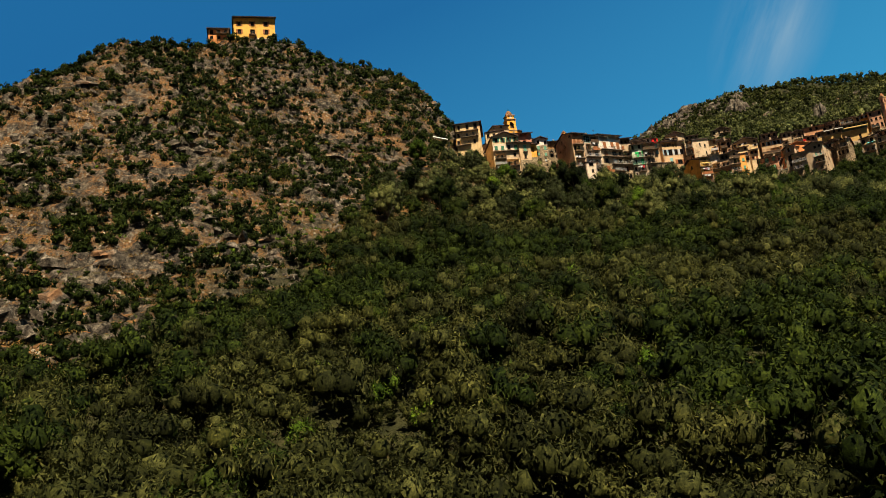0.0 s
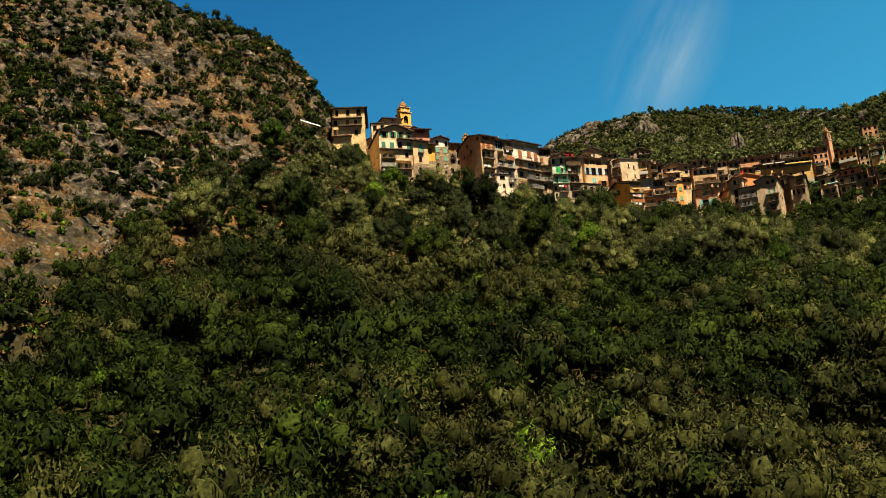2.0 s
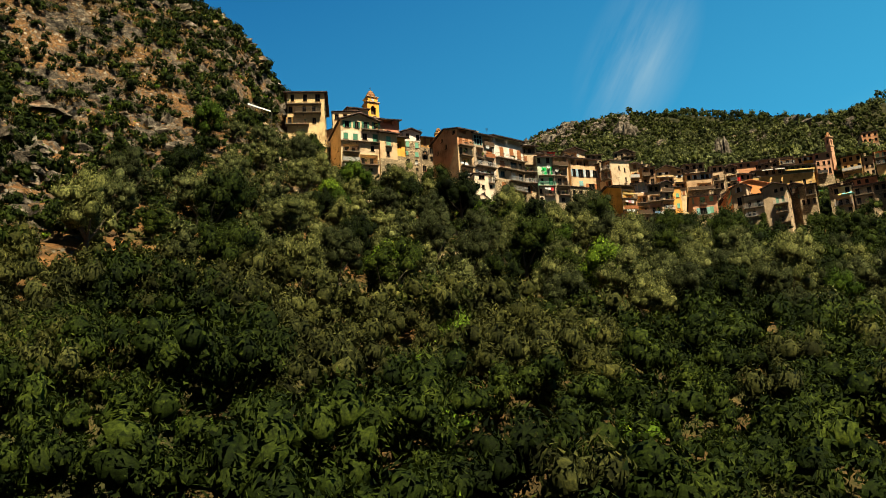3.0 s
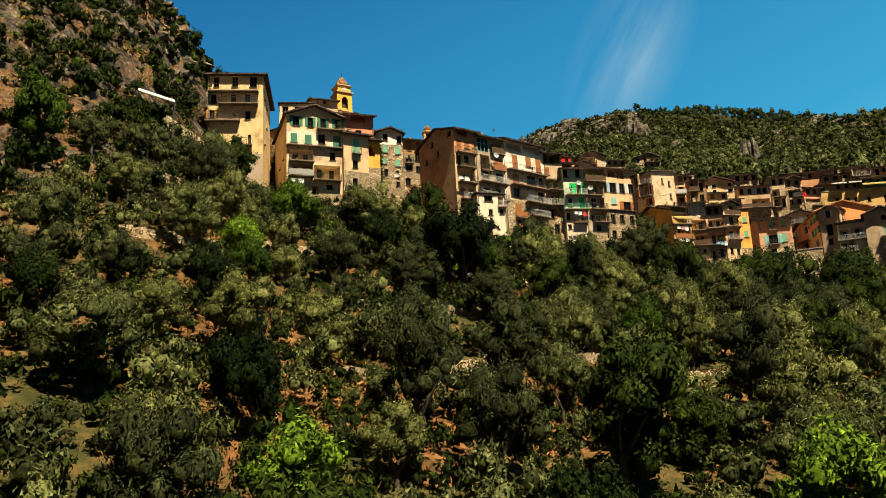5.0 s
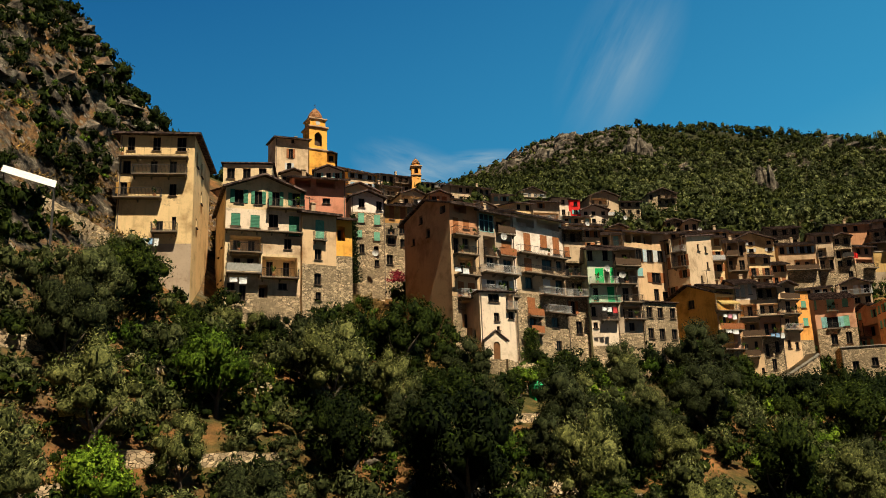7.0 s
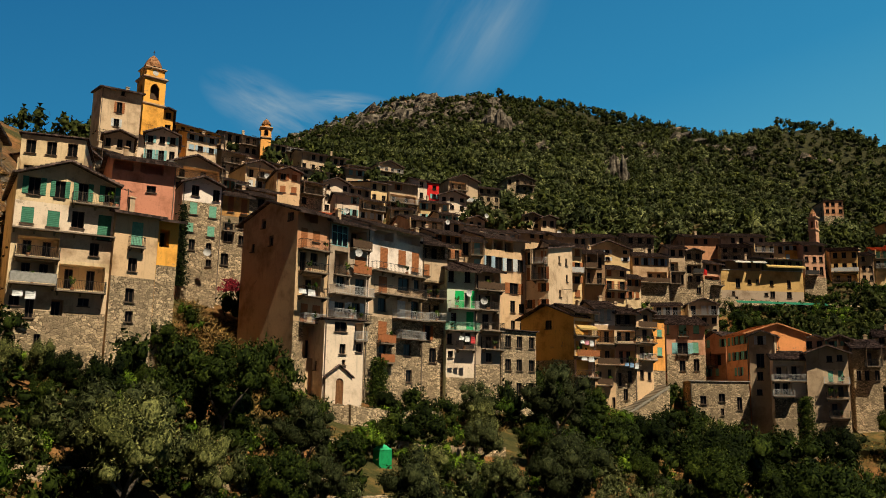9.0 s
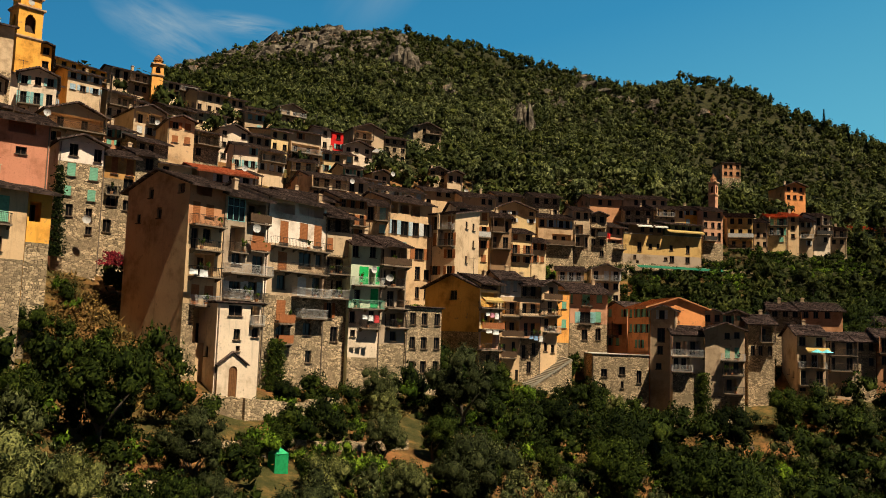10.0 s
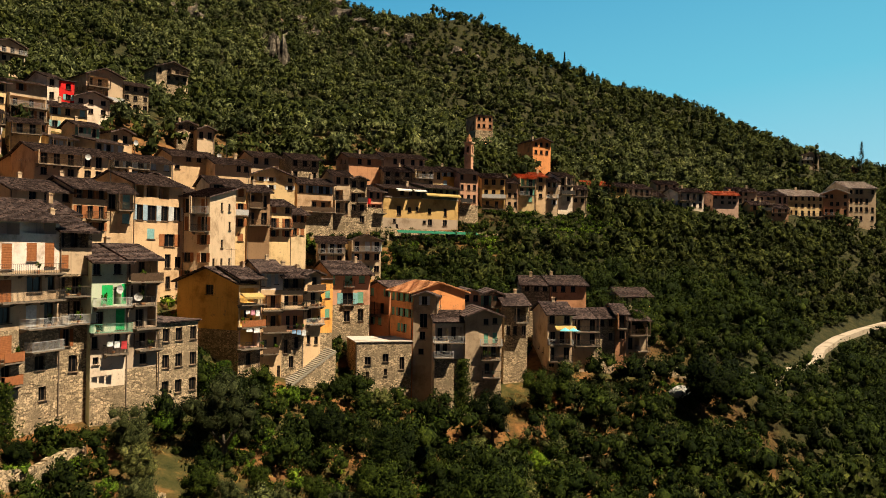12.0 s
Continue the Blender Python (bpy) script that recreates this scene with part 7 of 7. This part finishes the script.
scatter("terrace_bushes", "green shrubs and brambles under the village walls", BUSH, M_WOODS, ((-25, 125), (45, 150)), 30000, 1.7, 0.4, 1.1, lambda x, y: front_of_village(x, y) & (fbm(x, y, 9, 2, 86) > -0.1) & ~clearing(x, y), 25, 1500)
scatter("garden_greens", "bright green vegetable plots and vines on the terraces", BUSH, M_GARDEN, ((-25, 115), (40, 140)), 20000, 1.9, 0.4, 1.15, lambda x, y: front_of_village(x, y) & (fbm(x, y, 12, 2, 79) > 0.01) & ~clearing(x, y), 19, 900)
scatter("terrace_saplings", "fresh green fruit trees and vines on the terraces below the houses", MID_BROAD, M_GARDEN, ((-20, 118), (52, 112)), 12000, 6.0, 0.3, 0.75, lambda x, y: front_of_village(x, y) & gap_ok(x, y) & (fbm(x, y, 14, 2, 87) > -0.02), 45, 150, front=3.0)
scatter("village_greens", "green shrubs and vines in the gardens between houses", BUSH, M_GARDEN, ((40, 175), (112, 172)), 24000, 1.9, 0.5, 1.2, lambda x, y: fbm(x, y, 9, 2, 90) > 0.0, 29, 800, clear=1.2)
scatter("village_bushes", "dark green shrubs on the terraces between the village rows", BUSH, M_WOODS, ((60, 240), (106, 165)), 40000, 1.7, 0.6, 1.5, lambda x, y: off_road(x, y), 44, 1700, clear=1.0)
scatter("outer_woods", "dark green woods covering the wider mountainside", FAR_TREE, M_FAR, ((-190, 175), (-260, 70)), 30000, 6.0, 0.8, 1.5, lambda x, y: ~((x > -75 - (y + 130) * 0.4) & wedge(x, y) & (y > -150)) & ((hill_mask(x, y) < 0.3) | (y < -115)) & ((x > 0) | (y < -100)) & ~((y > -25) & (x < 80)) & ((np.abs(x - 3) > 62) | (y > -140) | (y < -215)), 30, 1900)
scatter("valley_woods", "green woods filling the valley beside the village", VALLEY_TREE, M_FAR, ((86, 330), (-10, 175)), 60000, 3.7, 0.6, 1.35, lambda x, y: ~near_block(x, y) & (x < 190 + (y - 80) * 2.2) & ((x > 180) | (y > 120)) & off_road(x, y), 13, 3600, clear=4.0, front=13)
scatter("near_valley_woods", "green oak and olive trees on the valley side below the houses", MID_BROAD + MID_OLIVE, M_WOODS, ((45, 185), (25, 125)), 30000, 3.7, 0.6, 1.6, lambda x, y: ((x > 78) | (y < 92)) & ((x > 66) | ~behind(x, y)) & (x > 55) & off_road(x, y) & ~clearing(x, y) & gap_ok(x, y), 28, 950, front=5)
scatter("ridge_woods", "green woods covering the mountain ridge beyond the valley", FAR_TREE, M_FAR, ((150, 560), (130, 420)), 60000, 5.0, 0.8, 1.7, lambda x, y: ((x > 310) | (y < 165)) & off_road(x, y), 26, 3000, clear=4.0, front=14)
scatter("mountain_woods", "dark green scrub woods over the mountainside", FAR_TREE, M_FAR, ((-60, 315), (165, 580)), 40000, 4.7, 0.7, 1.6, lambda x, y: (fbm(x, y, 45, 3, 50) < 0.3 - 0.3 * step01(y, 400, 470) * step01(150 - x, 0, 40)) & (y < 565), 14, 5600)
scatter("mountain_olives", "grey-green olive groves on the mountain terraces", VALLEY_TREE, M_GROVE, ((25, 300), (180, 400)), 24000, 4.6, 0.8, 1.5, lambda x, y: fbm(x, y, 45, 3, 51) > -0.07, 15, 1500)
scatter("hill_scrub", "dark scrub bushes dotted over the rocky hill", SCRUB, M_WOODS, ((-140, -30), (-130, 120)), 60000, 1.7, 0.4, 1.7, lambda x, y: (hill_mask(x, y) > 0.3) & (fbm(x, y, 8, 3, 60) > -0.03 - 0.16 * step01(y, -30, 20)), 16, 6200)
scatter("hill_gorse", "yellow-green gorse bushes on the rocky hill", SCRUB, M_GARDEN, ((-110, -32), (-100, 90)), 14000, 2.0, 0.3, 0.8, lambda x, y: (hill_mask(x, y) > 0.4) & (fbm(x, y, 14, 3, 66) > 0.03), 18, 1300)
scatter("hill_trees", "dark green oaks rooted between the hill rocks", MID_BROAD, M_WOODS, ((-120, -34), (-110, 100)), 14000, 4.6, 0.3, 0.85, lambda x, y: (hill_mask(x, y) > 0.4) & (fbm(x, y, 16, 2, 68) > -0.08 - 0.2 * step01(y, -30, 30)), 27, 800)


scatter("dry_grass", "straw-coloured dry grass on the open terraces", GRASS, M_STRAW, ((-40, 100), (-5, 100)), 30000, 1.0, 0.6, 1.4, lambda x, y: (hill_mask(x, y) < 0.6) & (fbm(x, y, 13, 3, 95) > 0.06) & (y < 96 + np.maximum(0, (x - 5) * 0.5)), 41, 1900, 0.05, 0.4)
scatter("hill_grass", "straw-coloured dry grass between the hill rocks", GRASS, M_STRAW, ((-120, -30), (-100, 80)), 30000, 1.2, 0.6, 1.5, lambda x, y: (hill_mask(x, y) > 0.4) & (fbm(x, y, 16, 3, 96) > 0.04), 42, 1500, 0.05, 0.4)
scatter("bank_grass", "dry grass and scrub on the bank beside the tall tan house", GRASS, M_STRAW, ((-9, 4), (70, 93)), 5000, 0.7, 0.7, 1.5, lambda x, y: y > 60, 43, 260, 0.05, 0.3)


# ---- potted plants on the balconies and aerials on the roofs ----
def potted_plant(at, seed):
    root = thing("potted_plant", "leafy plant in a clay pot on a balcony", "plant", at.x, at.y, at.z + 0.005, seed * 40, "balcony plants")
    g = Geo()
    ring = [(math.cos(i * math.pi / 4), math.sin(i * math.pi / 4)) for i in range(8)]
    for i in range(8):
        (a, b), (c, e) = ring[i], ring[(i + 1) % 8]
        g.quad((a * 0.13, b * 0.13, 0), (c * 0.13, e * 0.13, 0), (c * 0.19, e * 0.19, 0.32), (a * 0.19, b * 0.19, 0.32))
        g.quad((a * 0.19, b * 0.19, 0.32), (c * 0.19, e * 0.19, 0.32), (0, 0, 0.27))
    g.ob("pot", M_ROOF_ORANGE, root)
    link("foliage", POT_LEAVES[seed % 3], root, (0, 0, 0.24), 0, (0.34, 0.34, 0.42 + 0.1 * (seed % 4)))


POT_LEAVES = [leaf_mesh("foliage", crown(200 + i, 160, 0.16, 1.0, 0.9, 6, 0.6, cores=2), m) for i, m in enumerate((M_GARDEN, M_WOODS, M_GARDEN))]
for i, at in enumerate(BALCONY_POTS):
    potted_plant(at, i)


def aerial(x, y, z, turn):
    root = thing("roof_aerial", "thin metal television aerial standing on a roof", "aerial", x, y, z, turn, "roof aerials")
    g = Geo()
    g.box(-0.025, 0.025, -0.025, 0.025, -1.0, 2.4)
    g.ob("mast", M_IRON, root)
    g = Geo()
    g.box(-0.7, 0.7, -0.015, 0.015, 2.2, 2.23)
    for q in np.linspace(-0.65, 0.65, 7):
        g.box(q - 0.012, q + 0.012, -0.28, 0.28, 2.2, 2.22)
    g.ob("antenna", M_IRON, root)


mast = random.Random(77)
for i, (a_, u_, n_, w_, d_, top_) in enumerate(ROOF_TOPS):
    if i % 5 == 2:
        q_ = a_ + u_ * w_ * mast.uniform(0.3, 0.7) + n_ * d_ * 0.5
        aerial(q_.x, q_.y, top_, mast.uniform(0, 180))


# ---- climbers on the walls ----
M_BLOSSOM = leaf_material("blossom", (0.05, 0.006, 0.012), (0.16, 0.012, 0.025), (0.26, 0.03, 0.045))


def climber(name, label, x, y, z, wide, tall, thick, turn, seed, mat):
    r = np.random.default_rng(seed)
    count = int(wide * tall * 110)
    c = np.stack([r.normal(0, wide * 0.28, count), -np.abs(r.normal(0.1, thick, count)), tall * r.uniform(0, 1, count) ** 1.2], 1)
    c[:, 0] *= 1.1 - 0.6 * c[:, 2] / tall
    nrm = np.stack([r.normal(0, 0.5, count), -np.ones(count), r.uniform(0, 0.9, count)], 1)
    nrm /= np.linalg.norm(nrm, axis=1)[:, None]
    t = np.cross(nrm, r.normal(size=(count, 3)))
    t /= np.linalg.norm(t, axis=1)[:, None]
    b = np.cross(nrm, t)
    e = r.uniform(0.09, 0.2, count)[:, None]
    leaves = (np.stack([c - t * e - b * e * 0.6, c + t * e, c - t * e + b * e * 0.6], 1), nrm, np.zeros((0, 12, 3)), np.zeros((0, 12, 3)))
    ob = new(name, leaf_mesh(name, leaves, mat))
    ob.matrix_basis = pose(x, y, z, 0, 0, turn)
    return tagged(ob, label, "plant")


climber("ivy", "dark green ivy climbing a tall stone house corner", -9.0, 92.6, 9.5, 1.6, 9.5, 0.25, 20, 1, M_BROAD)
climber("bougainvillea", "crimson bougainvillea in flower above the grassy slope", -3.0, 88.5, 8.6, 2.4, 1.3, 0.5, 10, 2, M_BLOSSOM)
climber("ivy", "green creeper hanging on the stone lower wall", 13.4, 86.0, -3.6, 3.0, 5.2, 0.4, 32, 3, M_BROAD)
climber("ivy", "green creeper hanging on the stone lower wall", 38.5, 96.4, -2.5, 3.4, 3.4, 0.5, 25, 4, M_LIME)
climber("ivy", "dark ivy covering the foot of a tall house", 77.0, 99.2, -9.5, 2.6, 8.0, 0.4, -28, 5, M_BROAD)


# ---- rocks on the hill ----
def rock_field(name, label, region, keep, total, smin, smax, seed):
    r = np.random.default_rng(seed)
    v, f = [], []
    x, y = r.uniform(*region[0], total * 3), r.uniform(*region[1], total * 3)
    ok = keep(x, y)
    x, y = x[ok][:total], y[ok][:total]
    z = height(x, y)
    ring = np.array([(math.cos(a), math.sin(a)) for a in np.linspace(0, 2 * np.pi, 7)[:-1]])
    for i in range(len(x)):
        s = smin + (smax - smin) * r.uniform() ** 3
        n0 = len(v)
        t = r.uniform(0, 3.14)
        c, sn = math.cos(t), math.sin(t)
        long_, up = r.uniform(0.9, 2.8), r.uniform(0.5, 1.4)
        for zz, rad in ((-0.8, 1.1), (0.25, 1.0), (0.8, 0.6)):
            for a, b in ring * rad:
                a, b = a * long_ * r.uniform(0.5, 1.4) * s, b * r.uniform(0.5, 1.4) * s
                v.append((x[i] + a * c - b * sn, y[i] + a * sn + b * c, z[i] + (zz + r.uniform(-0.4, 0.4)) * up * s))
        for k in range(6):
            m = (k + 1) % 6
            f += [(n0 + k, n0 + m, n0 + 6 + m, n0 + 6 + k), (n0 + 6 + k, n0 + 6 + m, n0 + 12 + m, n0 + 12 + k)]
        f.append(tuple(n0 + 12 + k for k in range(6)))
    ob = mesh_obj(name, v, f, M_ROCK)
    return tagged(ob, label, "rocks", kind="stuff")


rock_field("hill_rocks", "broken grey limestone rocks scattered over the hill", ((-125, -32), (-115, 95)), lambda x, y: (hill_mask(x, y) > 0.5) & (fbm(x, y, 18, 3, 70) > 0.02), 4200, 0.1, 1.15, 31)
rock_field("slope_rocks", "pale stones lying on the terraced slope", ((-36, 100), (-10, 95)), lambda x, y: ~behind(x, y) & (fbm(x, y, 9, 2, 71) > 0.05), 260, 0.15, 0.6, 32)
rock_field("mountain_crags", "pale limestone crags on the mountainside", ((20, 260), (280, 560)), lambda x, y: (fbm(x, y, 60, 3, 72) > 0.1), 170, 1.5, 5.0, 33)
rock_field("ridge_crags", "grey limestone cliffs along the mountain ridge", ((15, 140), (430, 560)), lambda x, y: (fbm(x, y, 30, 3, 73) > -0.05), 700, 0.8, 4.0, 35)


def pinnacle(name, label, x, y, wide, tall, count, seed):
    """A limestone outcrop of broken upright blocks."""
    r = np.random.default_rng(seed)
    v, f = [], []
    ring = np.linspace(0, 2 * np.pi, 7)[:-1]
    for i in range(count):
        dx, dy = r.normal(0, wide * 0.3), r.normal(0, wide * 0.35)
        top = tall * max(0.15, 1 - (abs(dx) / (wide * 0.75)) ** 1.3) * r.uniform(0.35, 1.0)
        z, s, n0 = float(height(x + dx, y + dy)), wide * r.uniform(0.09, 0.2), len(v)
        for level, rad in ((-3.0, 1.3), (top * 0.5, 1.05), (top * 0.85, 0.75), (top, 0.3)):
            for a in ring:
                q = rad * s * r.uniform(0.7, 1.3)
                v.append((x + dx + q * math.cos(a), y + dy + q * math.sin(a), z + level + r.uniform(-0.6, 0.6)))
        for m in range(3):
            f += [(n0 + 6 * m + k, n0 + 6 * m + (k + 1) % 6, n0 + 6 * m + 6 + (k + 1) % 6, n0 + 6 * m + 6 + k) for k in range(6)]
        f.append(tuple(n0 + 18 + k for k in range(6)))
    tagged(mesh_obj(name, v, f, M_CRAG), label, "rocks", kind="stuff")


pinnacle("mountain_pillar", "pale limestone pillar rising from the mountain woods", 146, 312, 8.5, 17, 60, 34)
pinnacle("mountain_crag", "pale limestone crag standing out of the mountain scrub", 119, 400, 15, 13, 50, 36)
for i_, (x_, y_, w_, t_) in enumerate(((60, 470, 22, 14), (78, 455, 20, 14), (95, 470, 24, 16), (48, 500, 20, 12), (110, 440, 16, 10), (86, 420, 14, 9))):
    pinnacle("ridge_cliff", "grey limestone cliff band below the mountain crest", x_, y_, w_, t_ * 0.5, 70, 60 + i_)


# ---- single dark conifers far off ----
def conifer(x, y, hgt, rad, name, label, seed, power=0.8):
    root = thing(name, label, "tree", x, y, float(height(x, y)) - 0.5, 0, "dark conifers")
    link("crown", leaf_mesh("crown", spire(seed, 420, 0.45, hgt, rad, power), M_BROAD), root, (0, 0, 0.8))
    g = Geo()
    g.box(-0.12, 0.12, -0.12, 0.12, -0.8, hgt * 0.6)
    g.ob("trunk", M_BARK, root)


conifer(175.4, 161.2, 11.0, 3.0, "fir_tree", "tall dark fir tree in front of the far houses", 1, 1.0)
conifer(368.7, 190.6, 16.0, 1.6, "cypress_tree", "slender dark cypress tree on the far ridge", 2, 0.45)
conifer(359.0, 176.5, 10.0, 1.3, "cypress_tree", "slender dark cypress tree on the far ridge", 3, 0.45)
ridge_r = random.Random(8)
for i in range(18):
    u = i / 17
    x, y = 318 + ridge_r.uniform(-6, 6), 330 - 150 * u + ridge_r.uniform(-3, 3)
    conifer(x, y, ridge_r.uniform(6, 13), ridge_r.uniform(1.6, 2.8), "fir_tree", "dark fir tree standing on the mountain ridge", 20 + i, 1.0)


# ---- sky backdrop far behind the mountains ----
def sky_backdrop():
    k = Nodes("clear_blue_sky")
    at = k.add("ShaderNodeSeparateXYZ")
    k.t.links.new(k.geo, at.inputs["Vector"])
    haze = k.add("ShaderNodeMath")
    haze.operation = "MULTIPLY_ADD"
    k.t.links.new(at.outputs["X"], haze.inputs[0])
    haze.inputs[1].default_value = -0.28
    k.t.links.new(at.outputs["Z"], haze.inputs[2])
    c = k.ramp(k.value(haze.outputs[0], -1200, 2400), [(0.0, (0.31, 0.51, 0.55)), (0.3, (0.1, 0.36, 0.47)), (0.6, (0.03, 0.2, 0.36)), (1.0, (0.011, 0.092, 0.224))])
    em = k.add("ShaderNodeEmission")
    em.inputs["Strength"].default_value = 0.77
    k.t.links.new(c, em.inputs["Color"])
    k.t.links.new(em.outputs["Emission"], k.t.nodes["Material Output"].inputs["Surface"])
    v, f = [], []
    az, el = np.radians(np.linspace(-75, 105, 61)), np.radians(np.linspace(-8, 62, 25))
    for e in el:
        for a in az:
            v.append((4200 * math.sin(a) * math.cos(e), 4200 * math.cos(a) * math.cos(e), 4200 * math.sin(e)))
    for r in range(24):
        for q in range(60):
            f.append((r * 61 + q, r * 61 + q + 1, (r + 1) * 61 + q + 1, (r + 1) * 61 + q))
    tagged(mesh_obj("sky_backdrop", v, f, k.mat), "clear deep blue sky behind the mountains", "sky", kind="structure")


sky_backdrop()

# ---- thin clouds far behind ----
def cloud_material(name, sx, sy, lo, thick):
    k = Nodes(name)
    tc = k.add("ShaderNodeTexCoord")
    mp = k.add("ShaderNodeMapping")
    mp.inputs["Scale"].default_value = (sx, sy, 1)
    k.t.links.new(tc.outputs["Generated"], mp.inputs["Vector"])
    n = k.value(k.noise(1.0, 7, 0.6, mp.outputs["Vector"]), lo, lo + 0.4)
    g = k.add("ShaderNodeTexGradient")
    g.gradient_type = "SPHERICAL"
    m2 = k.add("ShaderNodeMapping")
    m2.inputs["Location"].default_value = (-1, -1, 0)
    m2.inputs["Scale"].default_value = (2, 2, 0)
    k.t.links.new(tc.outputs["Generated"], m2.inputs["Vector"])
    k.t.links.new(m2.outputs["Vector"], g.inputs["Vector"])
    a = k.add("ShaderNodeMath")
    a.operation = "MULTIPLY"
    k.t.links.new(n, a.inputs[0])
    k.t.links.new(g.outputs["Fac"], a.inputs[1])
    b = k.add("ShaderNodeMath")
    b.operation = "MULTIPLY"
    b.inputs[1].default_value = thick
    k.t.links.new(a.outputs[0], b.inputs[0])
    em = k.add("ShaderNodeEmission")
    em.inputs["Color"].default_value, em.inputs["Strength"].default_value = (0.68, 0.84, 0.9, 1), 0.34
    tp = k.add("ShaderNodeBsdfTransparent")
    mx = k.add("ShaderNodeMixShader")
    k.t.links.new(b.outputs[0], mx.inputs["Fac"])
    k.t.links.new(tp.outputs["BSDF"], mx.inputs[1])
    k.t.links.new(em.outputs["Emission"], mx.inputs[2])
    k.t.links.new(mx.outputs["Shader"], k.t.nodes["Material Output"].inputs["Surface"])
    return k.mat


def cloud(x, y, z, w, h, lean, mat):
    me = bpy.data.meshes.new("cloud")
    me.from_pydata([(-w, -h, 0), (w, -h, 0), (w, h, 0), (-w, h, 0)], [], [(0, 1, 2, 3)])
    me.materials.append(mat)
    ob = new("cloud", me)
    to = Vector((-x, -y, -z)).to_track_quat("Z", "Y").to_matrix().to_4x4()
    ob.matrix_basis = Matrix.Translation((x, y, z)) @ to @ Matrix.Rotation(radians(lean), 4, "Z")
    tagged(ob, "thin white cirrus streak in the blue sky", "cloud", kind="structure")


CIRRUS, PUFF = cloud_material("cirrus", 2.6, 0.7, 0.38, 0.6), cloud_material("wispy_cloud", 2.2, 4, 0.36, 0.9)
cloud(850, 3080, 1530, 230, 430, -32, CIRRUS)
cloud(30, 3600, 1230, 330, 150, -22, PUFF)
cloud(330, 3600, 1290, 260, 60, 0, PUFF)
cloud(1050, 3300, 1190, 110, 40, 0, PUFF)
